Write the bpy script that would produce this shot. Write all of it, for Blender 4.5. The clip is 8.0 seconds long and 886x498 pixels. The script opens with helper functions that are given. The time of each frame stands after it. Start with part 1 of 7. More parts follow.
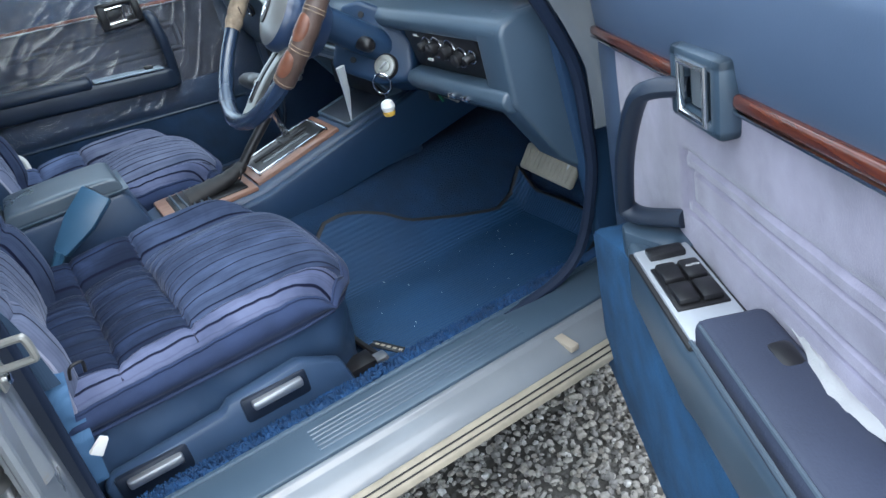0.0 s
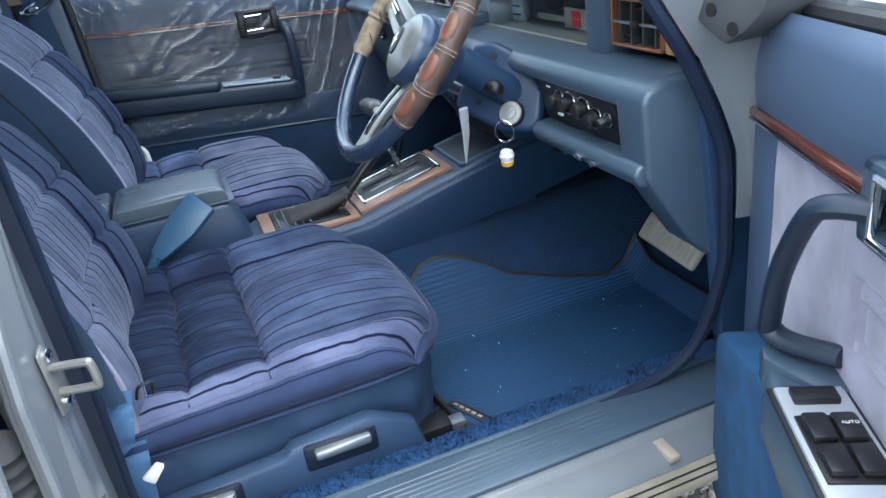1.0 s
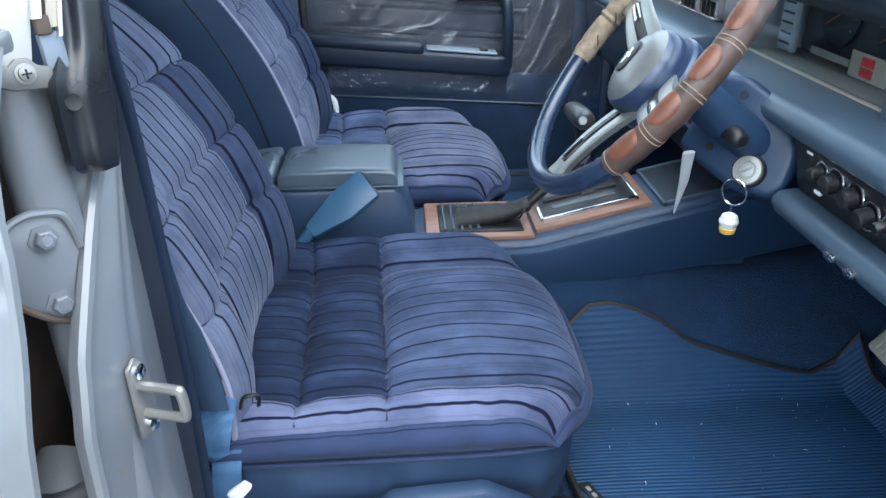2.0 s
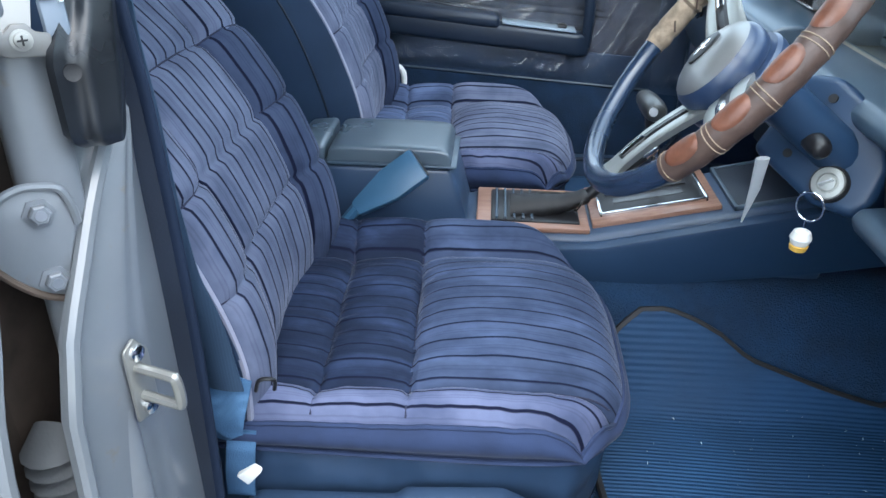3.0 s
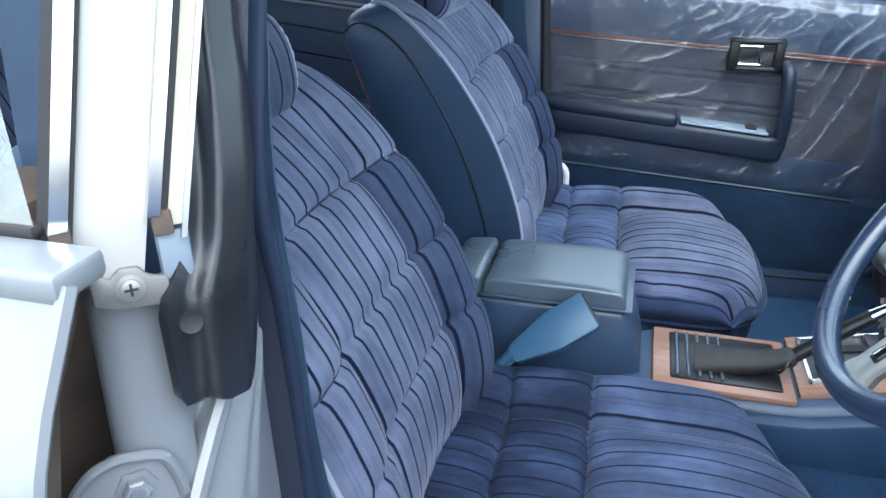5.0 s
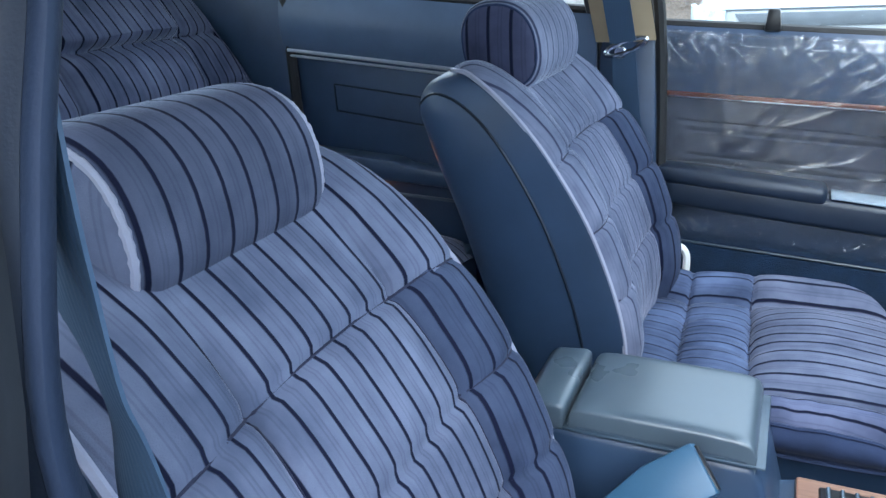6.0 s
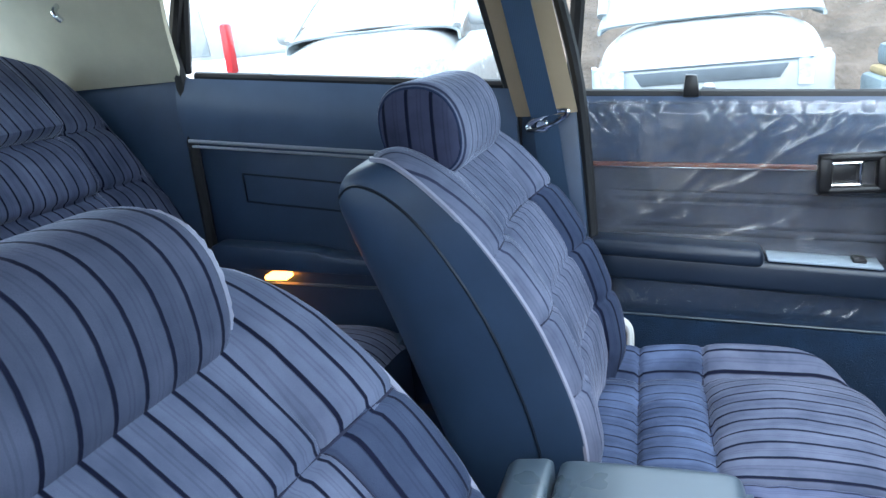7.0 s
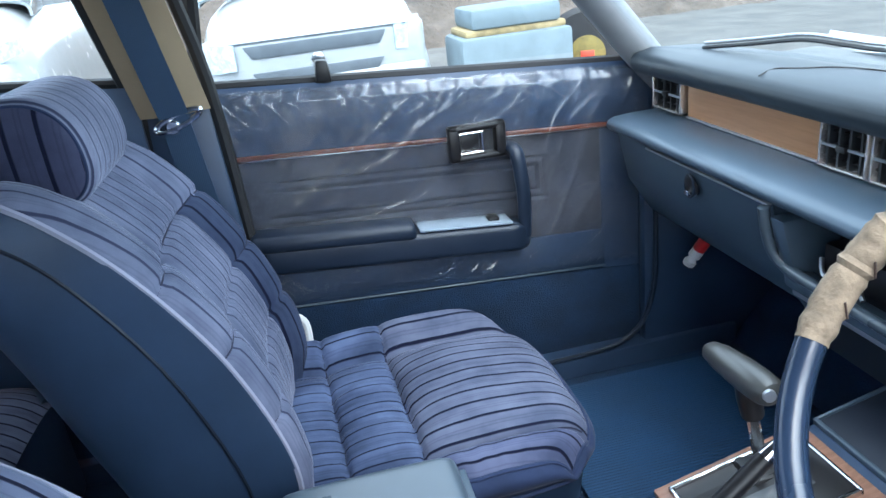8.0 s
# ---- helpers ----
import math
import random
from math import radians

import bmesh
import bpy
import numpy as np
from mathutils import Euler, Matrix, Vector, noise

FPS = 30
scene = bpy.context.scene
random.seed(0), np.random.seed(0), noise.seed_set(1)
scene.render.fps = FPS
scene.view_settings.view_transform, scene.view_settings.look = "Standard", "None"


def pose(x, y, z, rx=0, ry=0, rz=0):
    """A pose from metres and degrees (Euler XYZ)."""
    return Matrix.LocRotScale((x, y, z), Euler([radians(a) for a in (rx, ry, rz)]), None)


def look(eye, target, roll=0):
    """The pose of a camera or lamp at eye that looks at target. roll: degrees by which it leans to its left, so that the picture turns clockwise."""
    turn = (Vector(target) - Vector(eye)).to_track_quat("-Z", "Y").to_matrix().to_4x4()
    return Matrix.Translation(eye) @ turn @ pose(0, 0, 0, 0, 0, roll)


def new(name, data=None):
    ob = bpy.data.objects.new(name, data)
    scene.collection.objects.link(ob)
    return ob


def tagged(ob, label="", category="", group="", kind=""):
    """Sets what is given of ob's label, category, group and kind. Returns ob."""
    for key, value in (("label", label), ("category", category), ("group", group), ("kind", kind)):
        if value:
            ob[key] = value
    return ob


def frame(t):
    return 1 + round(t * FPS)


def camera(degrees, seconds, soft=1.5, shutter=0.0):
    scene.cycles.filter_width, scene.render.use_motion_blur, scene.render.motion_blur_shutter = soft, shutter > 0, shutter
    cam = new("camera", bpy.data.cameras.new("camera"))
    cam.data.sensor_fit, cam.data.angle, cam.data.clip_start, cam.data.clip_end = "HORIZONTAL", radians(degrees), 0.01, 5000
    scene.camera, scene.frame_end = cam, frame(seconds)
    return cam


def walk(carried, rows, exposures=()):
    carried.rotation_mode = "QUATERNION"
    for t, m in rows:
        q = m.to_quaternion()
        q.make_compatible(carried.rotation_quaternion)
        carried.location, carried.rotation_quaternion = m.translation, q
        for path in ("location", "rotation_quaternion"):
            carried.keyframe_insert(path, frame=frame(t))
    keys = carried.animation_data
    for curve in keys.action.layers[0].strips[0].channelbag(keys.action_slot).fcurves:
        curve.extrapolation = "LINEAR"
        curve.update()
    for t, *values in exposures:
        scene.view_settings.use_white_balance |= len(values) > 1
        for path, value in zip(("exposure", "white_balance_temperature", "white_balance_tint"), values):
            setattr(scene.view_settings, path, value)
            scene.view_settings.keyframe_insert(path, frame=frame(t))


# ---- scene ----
cam = camera(63.1, 8.0, soft=1.5, shutter=0.0)
PATH = [
    (0, (1.406, 0.156, 1.015), (-0.178, 0.917, 0.061), -13.6),
    (0.5, (1.394, 0.178, 1.011), (-0.219, 0.955, 0.12), -11.4),
    (1, (1.319, 0.193, 1.024), (-0.405, 0.746, 0.175), -8.2),
    (1.5, (1.165, 0.197, 1.029), (-0.618, 0.482, 0.169), -3.1),
    (1.7, (1.145, 0.205, 1.047), (-0.64, 0.411, 0.168), -1.8),
    (2.8, (1.109, 0.281, 1.041), (-0.637, 0.201, 0.068), 1.2),
    (3, (1.084, 0.271, 1.047), (-0.655, 0.168, 0.065), 1.2),
    (3.5, (1.053, 0.272, 1.058), (-0.688, 0.101, 0.089), 1.0),
    (4, (1.029, 0.256, 1.076), (-0.72, 0.011, 0.138), 0.6),
    (4.5, (1.0, 0.23, 1.092), (-0.75, -0.122, 0.188), -0.0),
    (4.7, (0.975, 0.215, 1.1), (-0.769, -0.189, 0.208), -0.1),
    (5.8, (0.723, 0.203, 1.074), (-0.975, -0.543, 0.327), -3.0),
    (6, (0.707, 0.21, 1.09), (-0.967, -0.613, 0.368), -3.6),
    (6.5, (0.671, 0.19, 1.104), (-1.007, -0.718, 0.503), -4.4),
    (7, (0.614, 0.159, 1.103), (-1.197, -0.472, 0.533), -6.0),
    (7.5, (0.572, 0.124, 1.139), (-1.307, -0.032, 0.471), -6.8),
    (8, (0.548, 0.119, 1.137), (-1.276, 0.444, 0.382), -6.8),
]
walk(cam, [(t, look(eye, target, roll)) for t, eye, target, roll in PATH], [(0, 1.55), (1.5, 1.75), (4, 1.78), (6, 2.15), (7, 2.1), (8, 2.05)])


# ---- light ----
world = bpy.data.worlds.new("world")
scene.world = world
world.use_nodes = True
wn, wl = world.node_tree.nodes, world.node_tree.links
sky = wn.new("ShaderNodeTexSky")
sky.sky_type, sky.sun_disc = "NISHITA", False
sky.sun_elevation, sky.sun_rotation = radians(64), radians(85)
sky.air_density, sky.dust_density = 1.0, 2.0
# thin bright cloud: the blue sky washed towards white
haze = wn.new("ShaderNodeMix")
haze.data_type = "RGBA"
haze.inputs[0].default_value = 0.5
haze.inputs[7].default_value = (8.2, 9.6, 10.7, 1)
wl.new(sky.outputs[0], haze.inputs[6])
wl.new(haze.outputs[2], wn["Background"].inputs[0])
wn["Background"].inputs[1].default_value = 0.165
sun_data = bpy.data.lights.new("sun", "SUN")
sun_data.energy, sun_data.angle, sun_data.color = 1.2, radians(80), (0.93, 0.98, 1.0)
sun = new("sun", sun_data)
sun.matrix_world = look((3.2, 0.3, 6.5), (0, 0, 0))


# ---- materials ----
def principled(name):
    m = bpy.data.materials.new(name)
    m.use_nodes = True
    return m, m.node_tree.nodes, m.node_tree.links, m.node_tree.nodes["Principled BSDF"]


def noise_tex(nodes, links, coord, scale, detail=3.0, rough=0.55):
    n = nodes.new("ShaderNodeTexNoise")
    n.inputs["Scale"].default_value, n.inputs["Detail"].default_value = scale, detail
    n.inputs["Roughness"].default_value = rough
    links.new(coord, n.inputs["Vector"])
    return n.outputs["Fac"]


def ramp(nodes, links, fac, stops):
    r = nodes.new("ShaderNodeValToRGB")
    el = r.color_ramp.elements
    while len(el) < len(stops):
        el.new(0.5)
    for e, (p, c) in zip(el, stops):
        e.position, e.color = p, (*c, 1)
    links.new(fac, r.inputs[0])
    return r.outputs[0]


def mixc(nodes, links, fac, a, b, mode="MIX"):
    m = nodes.new("ShaderNodeMix")
    m.data_type, m.blend_type = "RGBA", mode
    for v, i in ((fac, 0), (a, 6), (b, 7)):
        if isinstance(v, (int, float)):
            m.inputs[i].default_value = v
        elif isinstance(v, tuple):
            m.inputs[i].default_value = (*v, 1)
        else:
            links.new(v, m.inputs[i])
    return m.outputs[2]


def math_node(nodes, links, op, a, b=0.0, c=0.0):
    m = nodes.new("ShaderNodeMath")
    m.operation = op
    for i, v in enumerate((a, b, c)):
        if isinstance(v, (int, float)):
            m.inputs[i].default_value = v
        else:
            links.new(v, m.inputs[i])
    return m.outputs[0]


def surface(name, color, rough=0.5, metal=0.0, grain=400.0, bump=0.15, vary=0.12, patch=9.0, worn=None, sheen=0.0, coat=0.0, spec=0.5, dist=0.001):
    """A plain real-world surface: colour that varies at two scales, grain bump, patches of other roughness."""
    m, n, l, p = principled(name)
    co = n.new("ShaderNodeTexCoord").outputs["Object"]
    big, fine = noise_tex(n, l, co, patch, 4), noise_tex(n, l, co, grain, 2)
    dark = tuple(c * (1 - vary) for c in color)
    light = tuple(min(1, c * (1 + vary)) for c in color)
    col = ramp(n, l, big, [(0.3, dark), (0.7, light)])
    col = mixc(n, l, math_node(n, l, "MULTIPLY", fine, vary), col, tuple(c * 0.7 for c in color))
    if worn:
        spots = ramp(n, l, noise_tex(n, l, co, patch * 4, 6, 0.7), [(0.62, (0, 0, 0)), (0.72, (1, 1, 1))])
        col = mixc(n, l, math_node(n, l, "MULTIPLY", spots, 0.5), col, worn)
    l.new(col, p.inputs["Base Color"])
    r = ramp(n, l, big, [(0.25, (max(0.02, rough - 0.04),) * 3), (0.75, (min(1, rough + 0.04),) * 3)])
    l.new(r, p.inputs["Roughness"])
    p.inputs["Metallic"].default_value = metal
    p.inputs["Specular IOR Level"].default_value = spec
    p.inputs["Coat Weight"].default_value = coat
    p.inputs["Coat Roughness"].default_value = 0.08
    p.inputs["Sheen Weight"].default_value = sheen
    p.inputs["Sheen Roughness"].default_value = 0.4
    if bump:
        b = n.new("ShaderNodeBump")
        b.inputs["Strength"].default_value, b.inputs["Distance"].default_value = bump, dist
        l.new(fine, b.inputs["Height"])
        l.new(b.outputs[0], p.inputs["Normal"])
    return m


def velour(name, base, dark, period=0.0262, sheen=0.35, axis=0, crush=0.0, bold=0.10):
    """Striped velour: bold dark lines with a fine pair between them, along the object's x, and a brushed nap."""
    m, n, l, p = principled(name)
    co = n.new("ShaderNodeTexCoord").outputs["Object"]
    sep = n.new("ShaderNodeSeparateXYZ")
    l.new(co, sep.inputs[0])
    wob = math_node(n, l, "MULTIPLY_ADD", noise_tex(n, l, co, 25, 2), 0.0018, -0.0009)
    x = math_node(n, l, "ADD", sep.outputs[axis], wob)
    f = math_node(n, l, "FRACT", math_node(n, l, "MULTIPLY_ADD", x, 1 / period, 100.30))
    line = ramp(n, l, f, [(0.0, (1, 1, 1)), (bold, (1, 1, 1)), (bold + 0.05, (0, 0, 0)), (0.45, (0, 0, 0)), (0.47, (0.18,) * 3),
                          (0.51, (0.18,) * 3), (0.53, (0.03,) * 3), (0.60, (0.03,) * 3), (0.62, (0.17,) * 3), (0.66, (0.17,) * 3),
                          (0.68, (0, 0, 0)), (0.97, (0, 0, 0)), (1.0, (1, 1, 1))])
    # the nap lies one way or the other in broad soft areas, and is rubbed in short strokes
    nap = noise_tex(n, l, co, 9, 4, 0.55)
    stroke = n.new("ShaderNodeMapping")
    stroke.inputs["Scale"].default_value = (30, 9, 12)
    l.new(co, stroke.inputs[0])
    rubbed = noise_tex(n, l, stroke.outputs[0], 1.0, 4, 0.6)
    lay = math_node(n, l, "MULTIPLY_ADD", nap, 0.6, math_node(n, l, "MULTIPLY", rubbed, 0.4))
    deep, light = (0.72, 1.45) if crush else (1.0, 1.30)
    lo, hi = (base[0] * 0.50 * deep, base[1] * 0.55 * deep, base[2] * 0.62 * deep), tuple(c * light for c in base)
    col = ramp(n, l, lay, [(0.36, lo), (0.62, hi)])
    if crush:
        # pile pressed flat by sitting, with its nap's shade painted in, in streaks along the stripes
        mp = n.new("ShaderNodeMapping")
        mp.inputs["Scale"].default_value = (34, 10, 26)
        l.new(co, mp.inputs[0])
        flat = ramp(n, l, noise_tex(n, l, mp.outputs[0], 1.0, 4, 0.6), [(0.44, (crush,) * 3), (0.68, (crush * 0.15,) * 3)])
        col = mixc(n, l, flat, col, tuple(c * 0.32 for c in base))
    fuzz = noise_tex(n, l, co, 900, 2)
    col = mixc(n, l, math_node(n, l, "MULTIPLY", fuzz, 0.35), col, lo)
    col = mixc(n, l, line, col, dark)
    l.new(col, p.inputs["Base Color"])
    p.inputs["Roughness"].default_value = 0.8
    p.inputs["Specular IOR Level"].default_value = 0.15
    l.new(math_node(n, l, "MULTIPLY_ADD", line, -0.75 * sheen, sheen), p.inputs["Sheen Weight"])
    p.inputs["Sheen Roughness"].default_value = 0.22
    p.inputs["Sheen Tint"].default_value = (0.74, 0.80, 1, 1)
    b = n.new("ShaderNodeBump")
    b.inputs["Strength"].default_value, b.inputs["Distance"].default_value = 0.35, 0.0010
    h = math_node(n, l, "SUBTRACT", fuzz, line)
    l.new(math_node(n, l, "ADD", h, math_node(n, l, "MULTIPLY", rubbed, 2.0)), b.inputs["Height"])
    l.new(b.outputs[0], p.inputs["Normal"])
    return m


def ribbed(name, color, period, axis=1, depth=0.5, rough=0.7, vary=0.2):
    """Moulded or woven ribs along one object axis, for mats and carpets with fine ribs."""
    m = surface(name, color, rough, grain=700, bump=0.0, vary=vary, patch=6)
    n, l = m.node_tree.nodes, m.node_tree.links
    p = n["Principled BSDF"]
    co = n.new("ShaderNodeTexCoord").outputs["Object"]
    sep = n.new("ShaderNodeSeparateXYZ")
    l.new(co, sep.inputs[0])
    s = math_node(n, l, "SINE", math_node(n, l, "MULTIPLY", sep.outputs[axis], 2 * math.pi / period))
    b = n.new("ShaderNodeBump")
    b.inputs["Strength"].default_value, b.inputs["Distance"].default_value = depth, 0.002
    l.new(math_node(n, l, "ADD", s, noise_tex(n, l, co, 500, 2)), b.inputs["Height"])
    l.new(b.outputs[0], p.inputs["Normal"])
    return m


def wood(name, a, b, axis=0, rough=0.35):
    m, n, l, p = principled(name)
    co = n.new("ShaderNodeTexCoord").outputs["Object"]
    mp = n.new("ShaderNodeMapping")
    sc = [60.0, 60.0, 60.0]
    sc[axis] = 4.0
    mp.inputs["Scale"].default_value = sc
    l.new(co, mp.inputs[0])
    f = noise_tex(n, l, mp.outputs[0], 3, 6, 0.65)
    l.new(ramp(n, l, f, [(0.3, a), (0.7, b)]), p.inputs["Base Color"])
    p.inputs["Roughness"].default_value = rough
    p.inputs["Coat Weight"].default_value = 0.25
    return m


def glass(name, color=(0.9, 0.95, 0.97), rough=0.0, base=0.05):
    """Thin pane: mostly clear, with a mirror's gloss at grazing angles."""
    m, n, l, p = principled(name)
    n.remove(p)
    tr, gl, mx, fr = n.new("ShaderNodeBsdfTransparent"), n.new("ShaderNodeBsdfGlossy"), n.new("ShaderNodeMixShader"), n.new("ShaderNodeLayerWeight")
    tr.inputs[0].default_value = (*color, 1)
    gl.inputs["Roughness"].default_value = rough
    fr.inputs[0].default_value = 0.5
    l.new(math_node(n, l, "MULTIPLY_ADD", math_node(n, l, "POWER", fr.outputs["Facing"], 5.0), 0.7, base), mx.inputs[0])
    l.new(tr.outputs[0], mx.inputs[1])
    l.new(gl.outputs[0], mx.inputs[2])
    l.new(mx.outputs[0], n["Material Output"].inputs[0])
    return m


def film(name):
    """Clear wrinkled plastic wrap: see-through, with sharp glints and milky folds."""
    m, n, l, p = principled(name)
    n.remove(p)
    co = n.new("ShaderNodeTexCoord").outputs["Object"]
    tr, gl, df = n.new("ShaderNodeBsdfTransparent"), n.new("ShaderNodeBsdfGlossy"), n.new("ShaderNodeBsdfDiffuse")
    a, b = n.new("ShaderNodeMixShader"), n.new("ShaderNodeMixShader")
    tr.inputs[0].default_value, df.inputs[0].default_value = (0.93, 0.95, 0.96, 1), (0.75, 0.78, 0.82, 1)
    gl.inputs["Roughness"].default_value = 0.17
    bp = n.new("ShaderNodeBump")
    bp.inputs["Strength"].default_value, bp.inputs["Distance"].default_value = 0.18, 0.002
    l.new(noise_tex(n, l, co, 22, 3, 0.5), bp.inputs["Height"])
    l.new(bp.outputs[0], gl.inputs["Normal"])
    fr = n.new("ShaderNodeLayerWeight")
    fr.inputs[0].default_value = 0.5
    l.new(bp.outputs[0], fr.inputs["Normal"])
    milk = ramp(n, l, noise_tex(n, l, co, 11, 5, 0.6), [(0.4, (0.012,) * 3), (0.72, (0.060,) * 3)])
    l.new(milk, a.inputs[0])
    l.new(tr.outputs[0], a.inputs[1])
    l.new(df.outputs[0], a.inputs[2])
    l.new(math_node(n, l, "MULTIPLY_ADD", math_node(n, l, "POWER", fr.outputs["Facing"], 3.0), 0.8, 0.11), b.inputs[0])
    l.new(a.outputs[0], b.inputs[1])
    l.new(gl.outputs[0], b.inputs[2])
    l.new(b.outputs[0], n["Material Output"].inputs[0])
    return m


def lamp_glow(name, color, power):
    m, n, l, p = principled(name)
    p.inputs["Base Color"].default_value = (*color, 1)
    p.inputs["Emission Color"].default_value = (*color, 1)
    p.inputs["Emission Strength"].default_value = power
    return m


LILAC_BLUE, NAVY_LINE = (0.138, 0.156, 0.225), (0.004, 0.006, 0.022)
VELOUR = velour("striped_velour", LILAC_BLUE, NAVY_LINE)
VELOUR_END = velour("striped_velour_end", LILAC_BLUE, NAVY_LINE, 0.034, 0.35, 1)
# same end cloth, darkened: shade on the passenger headrest's ends is in the colour
VELOUR_END_SHADED = velour("shaded_headrest_end_velour", (0.055, 0.06, 0.105), NAVY_LINE, 0.034, 0.3, 1)
# same velour, darkened to paint the nap's shading on the bolsters
VELOUR_SIDE_SHADED = velour("shaded_bolster_velour", (0.050, 0.066, 0.114), NAVY_LINE, 0.0262, 0.2)
# driver's cushion: crushed and rubbed pile, plus nap shading put into the colour
VELOUR_WORN_SHADED = velour("crushed_shaded_velour", (0.032, 0.050, 0.104), NAVY_LINE, 0.0262, 0.2, 0, 0.8, 0.06)
VELOUR_RUBBED_SHADED = velour("rubbed_shaded_velour", (0.080, 0.112, 0.200), NAVY_LINE, 0.0262, 0.3, 0, 0.5, 0.05)
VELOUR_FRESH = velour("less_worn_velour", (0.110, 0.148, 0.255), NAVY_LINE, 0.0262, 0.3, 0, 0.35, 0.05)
# cushion edge cloth lightened by the light its slope catches
VELOUR_EDGE_LIT = velour("lit_edge_velour", (0.120, 0.138, 0.225), NAVY_LINE, 0.0165, 0.35)
# same velour, lightened: sheen on the passenger seat is put into its colour
VELOUR_LIT = velour("lit_velour", (0.172, 0.186, 0.258), (0.036, 0.044, 0.084), 0.0262, 0.6)
VELOUR_REAR = velour("rear_velour", (0.115, 0.130, 0.200), NAVY_LINE, 0.0262, 0.5)
# seat velour again, with the headrest's shaded front painted as a darker base
VELOUR_HEAD_SHADED = velour("shaded_headrest_velour", (0.082, 0.094, 0.142), NAVY_LINE, 0.0262, 0.3)
VELOUR_PLAIN = surface("plain_velour", (0.026, 0.041, 0.092), 0.85, grain=900, bump=0.3, vary=0.2, patch=16, sheen=0.1, spec=0.2)
SEAM = surface("navy_thread_seam", (0.012, 0.016, 0.045), 0.8, grain=900)
PIPING = surface("piping", (0.30, 0.31, 0.40), 0.6, grain=600, vary=0.15)
VINYL = surface("navy_vinyl", (0.027, 0.055, 0.108), 0.42, grain=650, bump=0.07, vary=0.18, spec=0.7, dist=0.0006)
VINYL_DASH = surface("dash_vinyl", (0.050, 0.082, 0.118), 0.36, grain=700, bump=0.07, vary=0.10, spec=0.8, dist=0.0006)
VINYL_DARK = surface("dark_vinyl", (0.008, 0.014, 0.028), 0.45, grain=500, bump=0.2, vary=0.2)
VINYL_TOP = surface("dash_top_vinyl", (0.017, 0.027, 0.037), 0.46, grain=700, bump=0.12, vary=0.2, patch=7, spec=0.45, dist=0.0006)
# paler base than the console's: the lid's sky reflection is painted in
VINYL_LID = surface("lid_vinyl", (0.075, 0.105, 0.135), 0.30, grain=700, bump=0.06, vary=0.08, spec=0.9, dist=0.0005)
CARPET = surface("blue_carpet", (0.006, 0.032, 0.082), 0.95, grain=350, bump=0.9, vary=0.35, patch=14, sheen=0.0, dist=0.004)
# dash vinyl darkened: shade low in the cabin is part of this colour
VINYL_BLUE = surface("shaded_dash_vinyl", (0.018, 0.045, 0.095), 0.38, grain=700, bump=0.07, vary=0.1, dist=0.0006)
# door vinyl lightened: the sky it mirrors is put into the base colour
VINYL_SKYLIT = surface("skylit_door_vinyl", (0.085, 0.125, 0.20), 0.38, grain=700, bump=0.07, vary=0.1, dist=0.0006)
CARPET_SHAG = surface("shaggy_blue_pile", (0.008, 0.050, 0.138), 0.95, grain=300, bump=0.3, vary=0.35, patch=30)
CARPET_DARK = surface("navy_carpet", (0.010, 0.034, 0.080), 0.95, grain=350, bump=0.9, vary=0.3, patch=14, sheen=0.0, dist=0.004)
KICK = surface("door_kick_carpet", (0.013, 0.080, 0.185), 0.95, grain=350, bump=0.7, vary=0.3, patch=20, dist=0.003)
MAT = ribbed("ribbed_mat", (0.005, 0.046, 0.120), 0.0065, 0, 0.4)
BLACK = surface("black_plastic", (0.012, 0.012, 0.014), 0.35, grain=500, bump=0.1)
RUBBER = surface("black_rubber", (0.015, 0.015, 0.017), 0.6, grain=300, bump=0.2)
GREY_RUBBER = surface("grey_pedal_rubber", (0.36, 0.33, 0.27), 0.6, grain=300, bump=0.2, vary=0.2)
CHROME = surface("chrome", (0.75, 0.76, 0.78), 0.12, metal=1.0, grain=60, bump=0.03, vary=0.1)
SILVER = surface("brushed_silver", (0.55, 0.57, 0.6), 0.35, metal=0.9, grain=300, bump=0.05, vary=0.15)
SATIN = surface("satin_spoke", (0.5, 0.51, 0.48), 0.42, metal=0.85, grain=300, bump=0.05, vary=0.15)
PAINT = surface("silver_white_paint", (0.168, 0.184, 0.202), 0.30, grain=800, bump=0.02, vary=0.10, coat=0.6)
PAINT_GREY = surface("grey_body_paint", (0.185, 0.200, 0.220), 0.30, grain=200, bump=0.03, vary=0.1, coat=0.3, worn=(0.2, 0.16, 0.12))
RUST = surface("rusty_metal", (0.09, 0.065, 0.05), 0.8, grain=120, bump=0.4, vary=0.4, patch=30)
VINYL_DEEP = surface("deep_navy_vinyl", (0.012, 0.022, 0.042), 0.4, grain=600, bump=0.2, vary=0.15, dist=0.0006)
WHITE = surface("white_plastic", (0.78, 0.78, 0.76), 0.45, grain=300, bump=0.05)
CREAM = surface("cream_headliner", (0.62, 0.58, 0.44), 0.85, grain=500, bump=0.3, vary=0.08)
BEIGE = surface("beige_pillar_trim", (0.36, 0.265, 0.165), 0.6, grain=500, bump=0.15, vary=0.1)
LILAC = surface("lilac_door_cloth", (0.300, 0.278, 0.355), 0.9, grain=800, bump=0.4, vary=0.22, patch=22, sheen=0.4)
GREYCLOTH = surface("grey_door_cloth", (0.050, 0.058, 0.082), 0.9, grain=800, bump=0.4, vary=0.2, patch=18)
WOOD_RED = wood("red_brown_wood_strip", (0.065, 0.014, 0.008), (0.17, 0.042, 0.02), 0, 0.2)
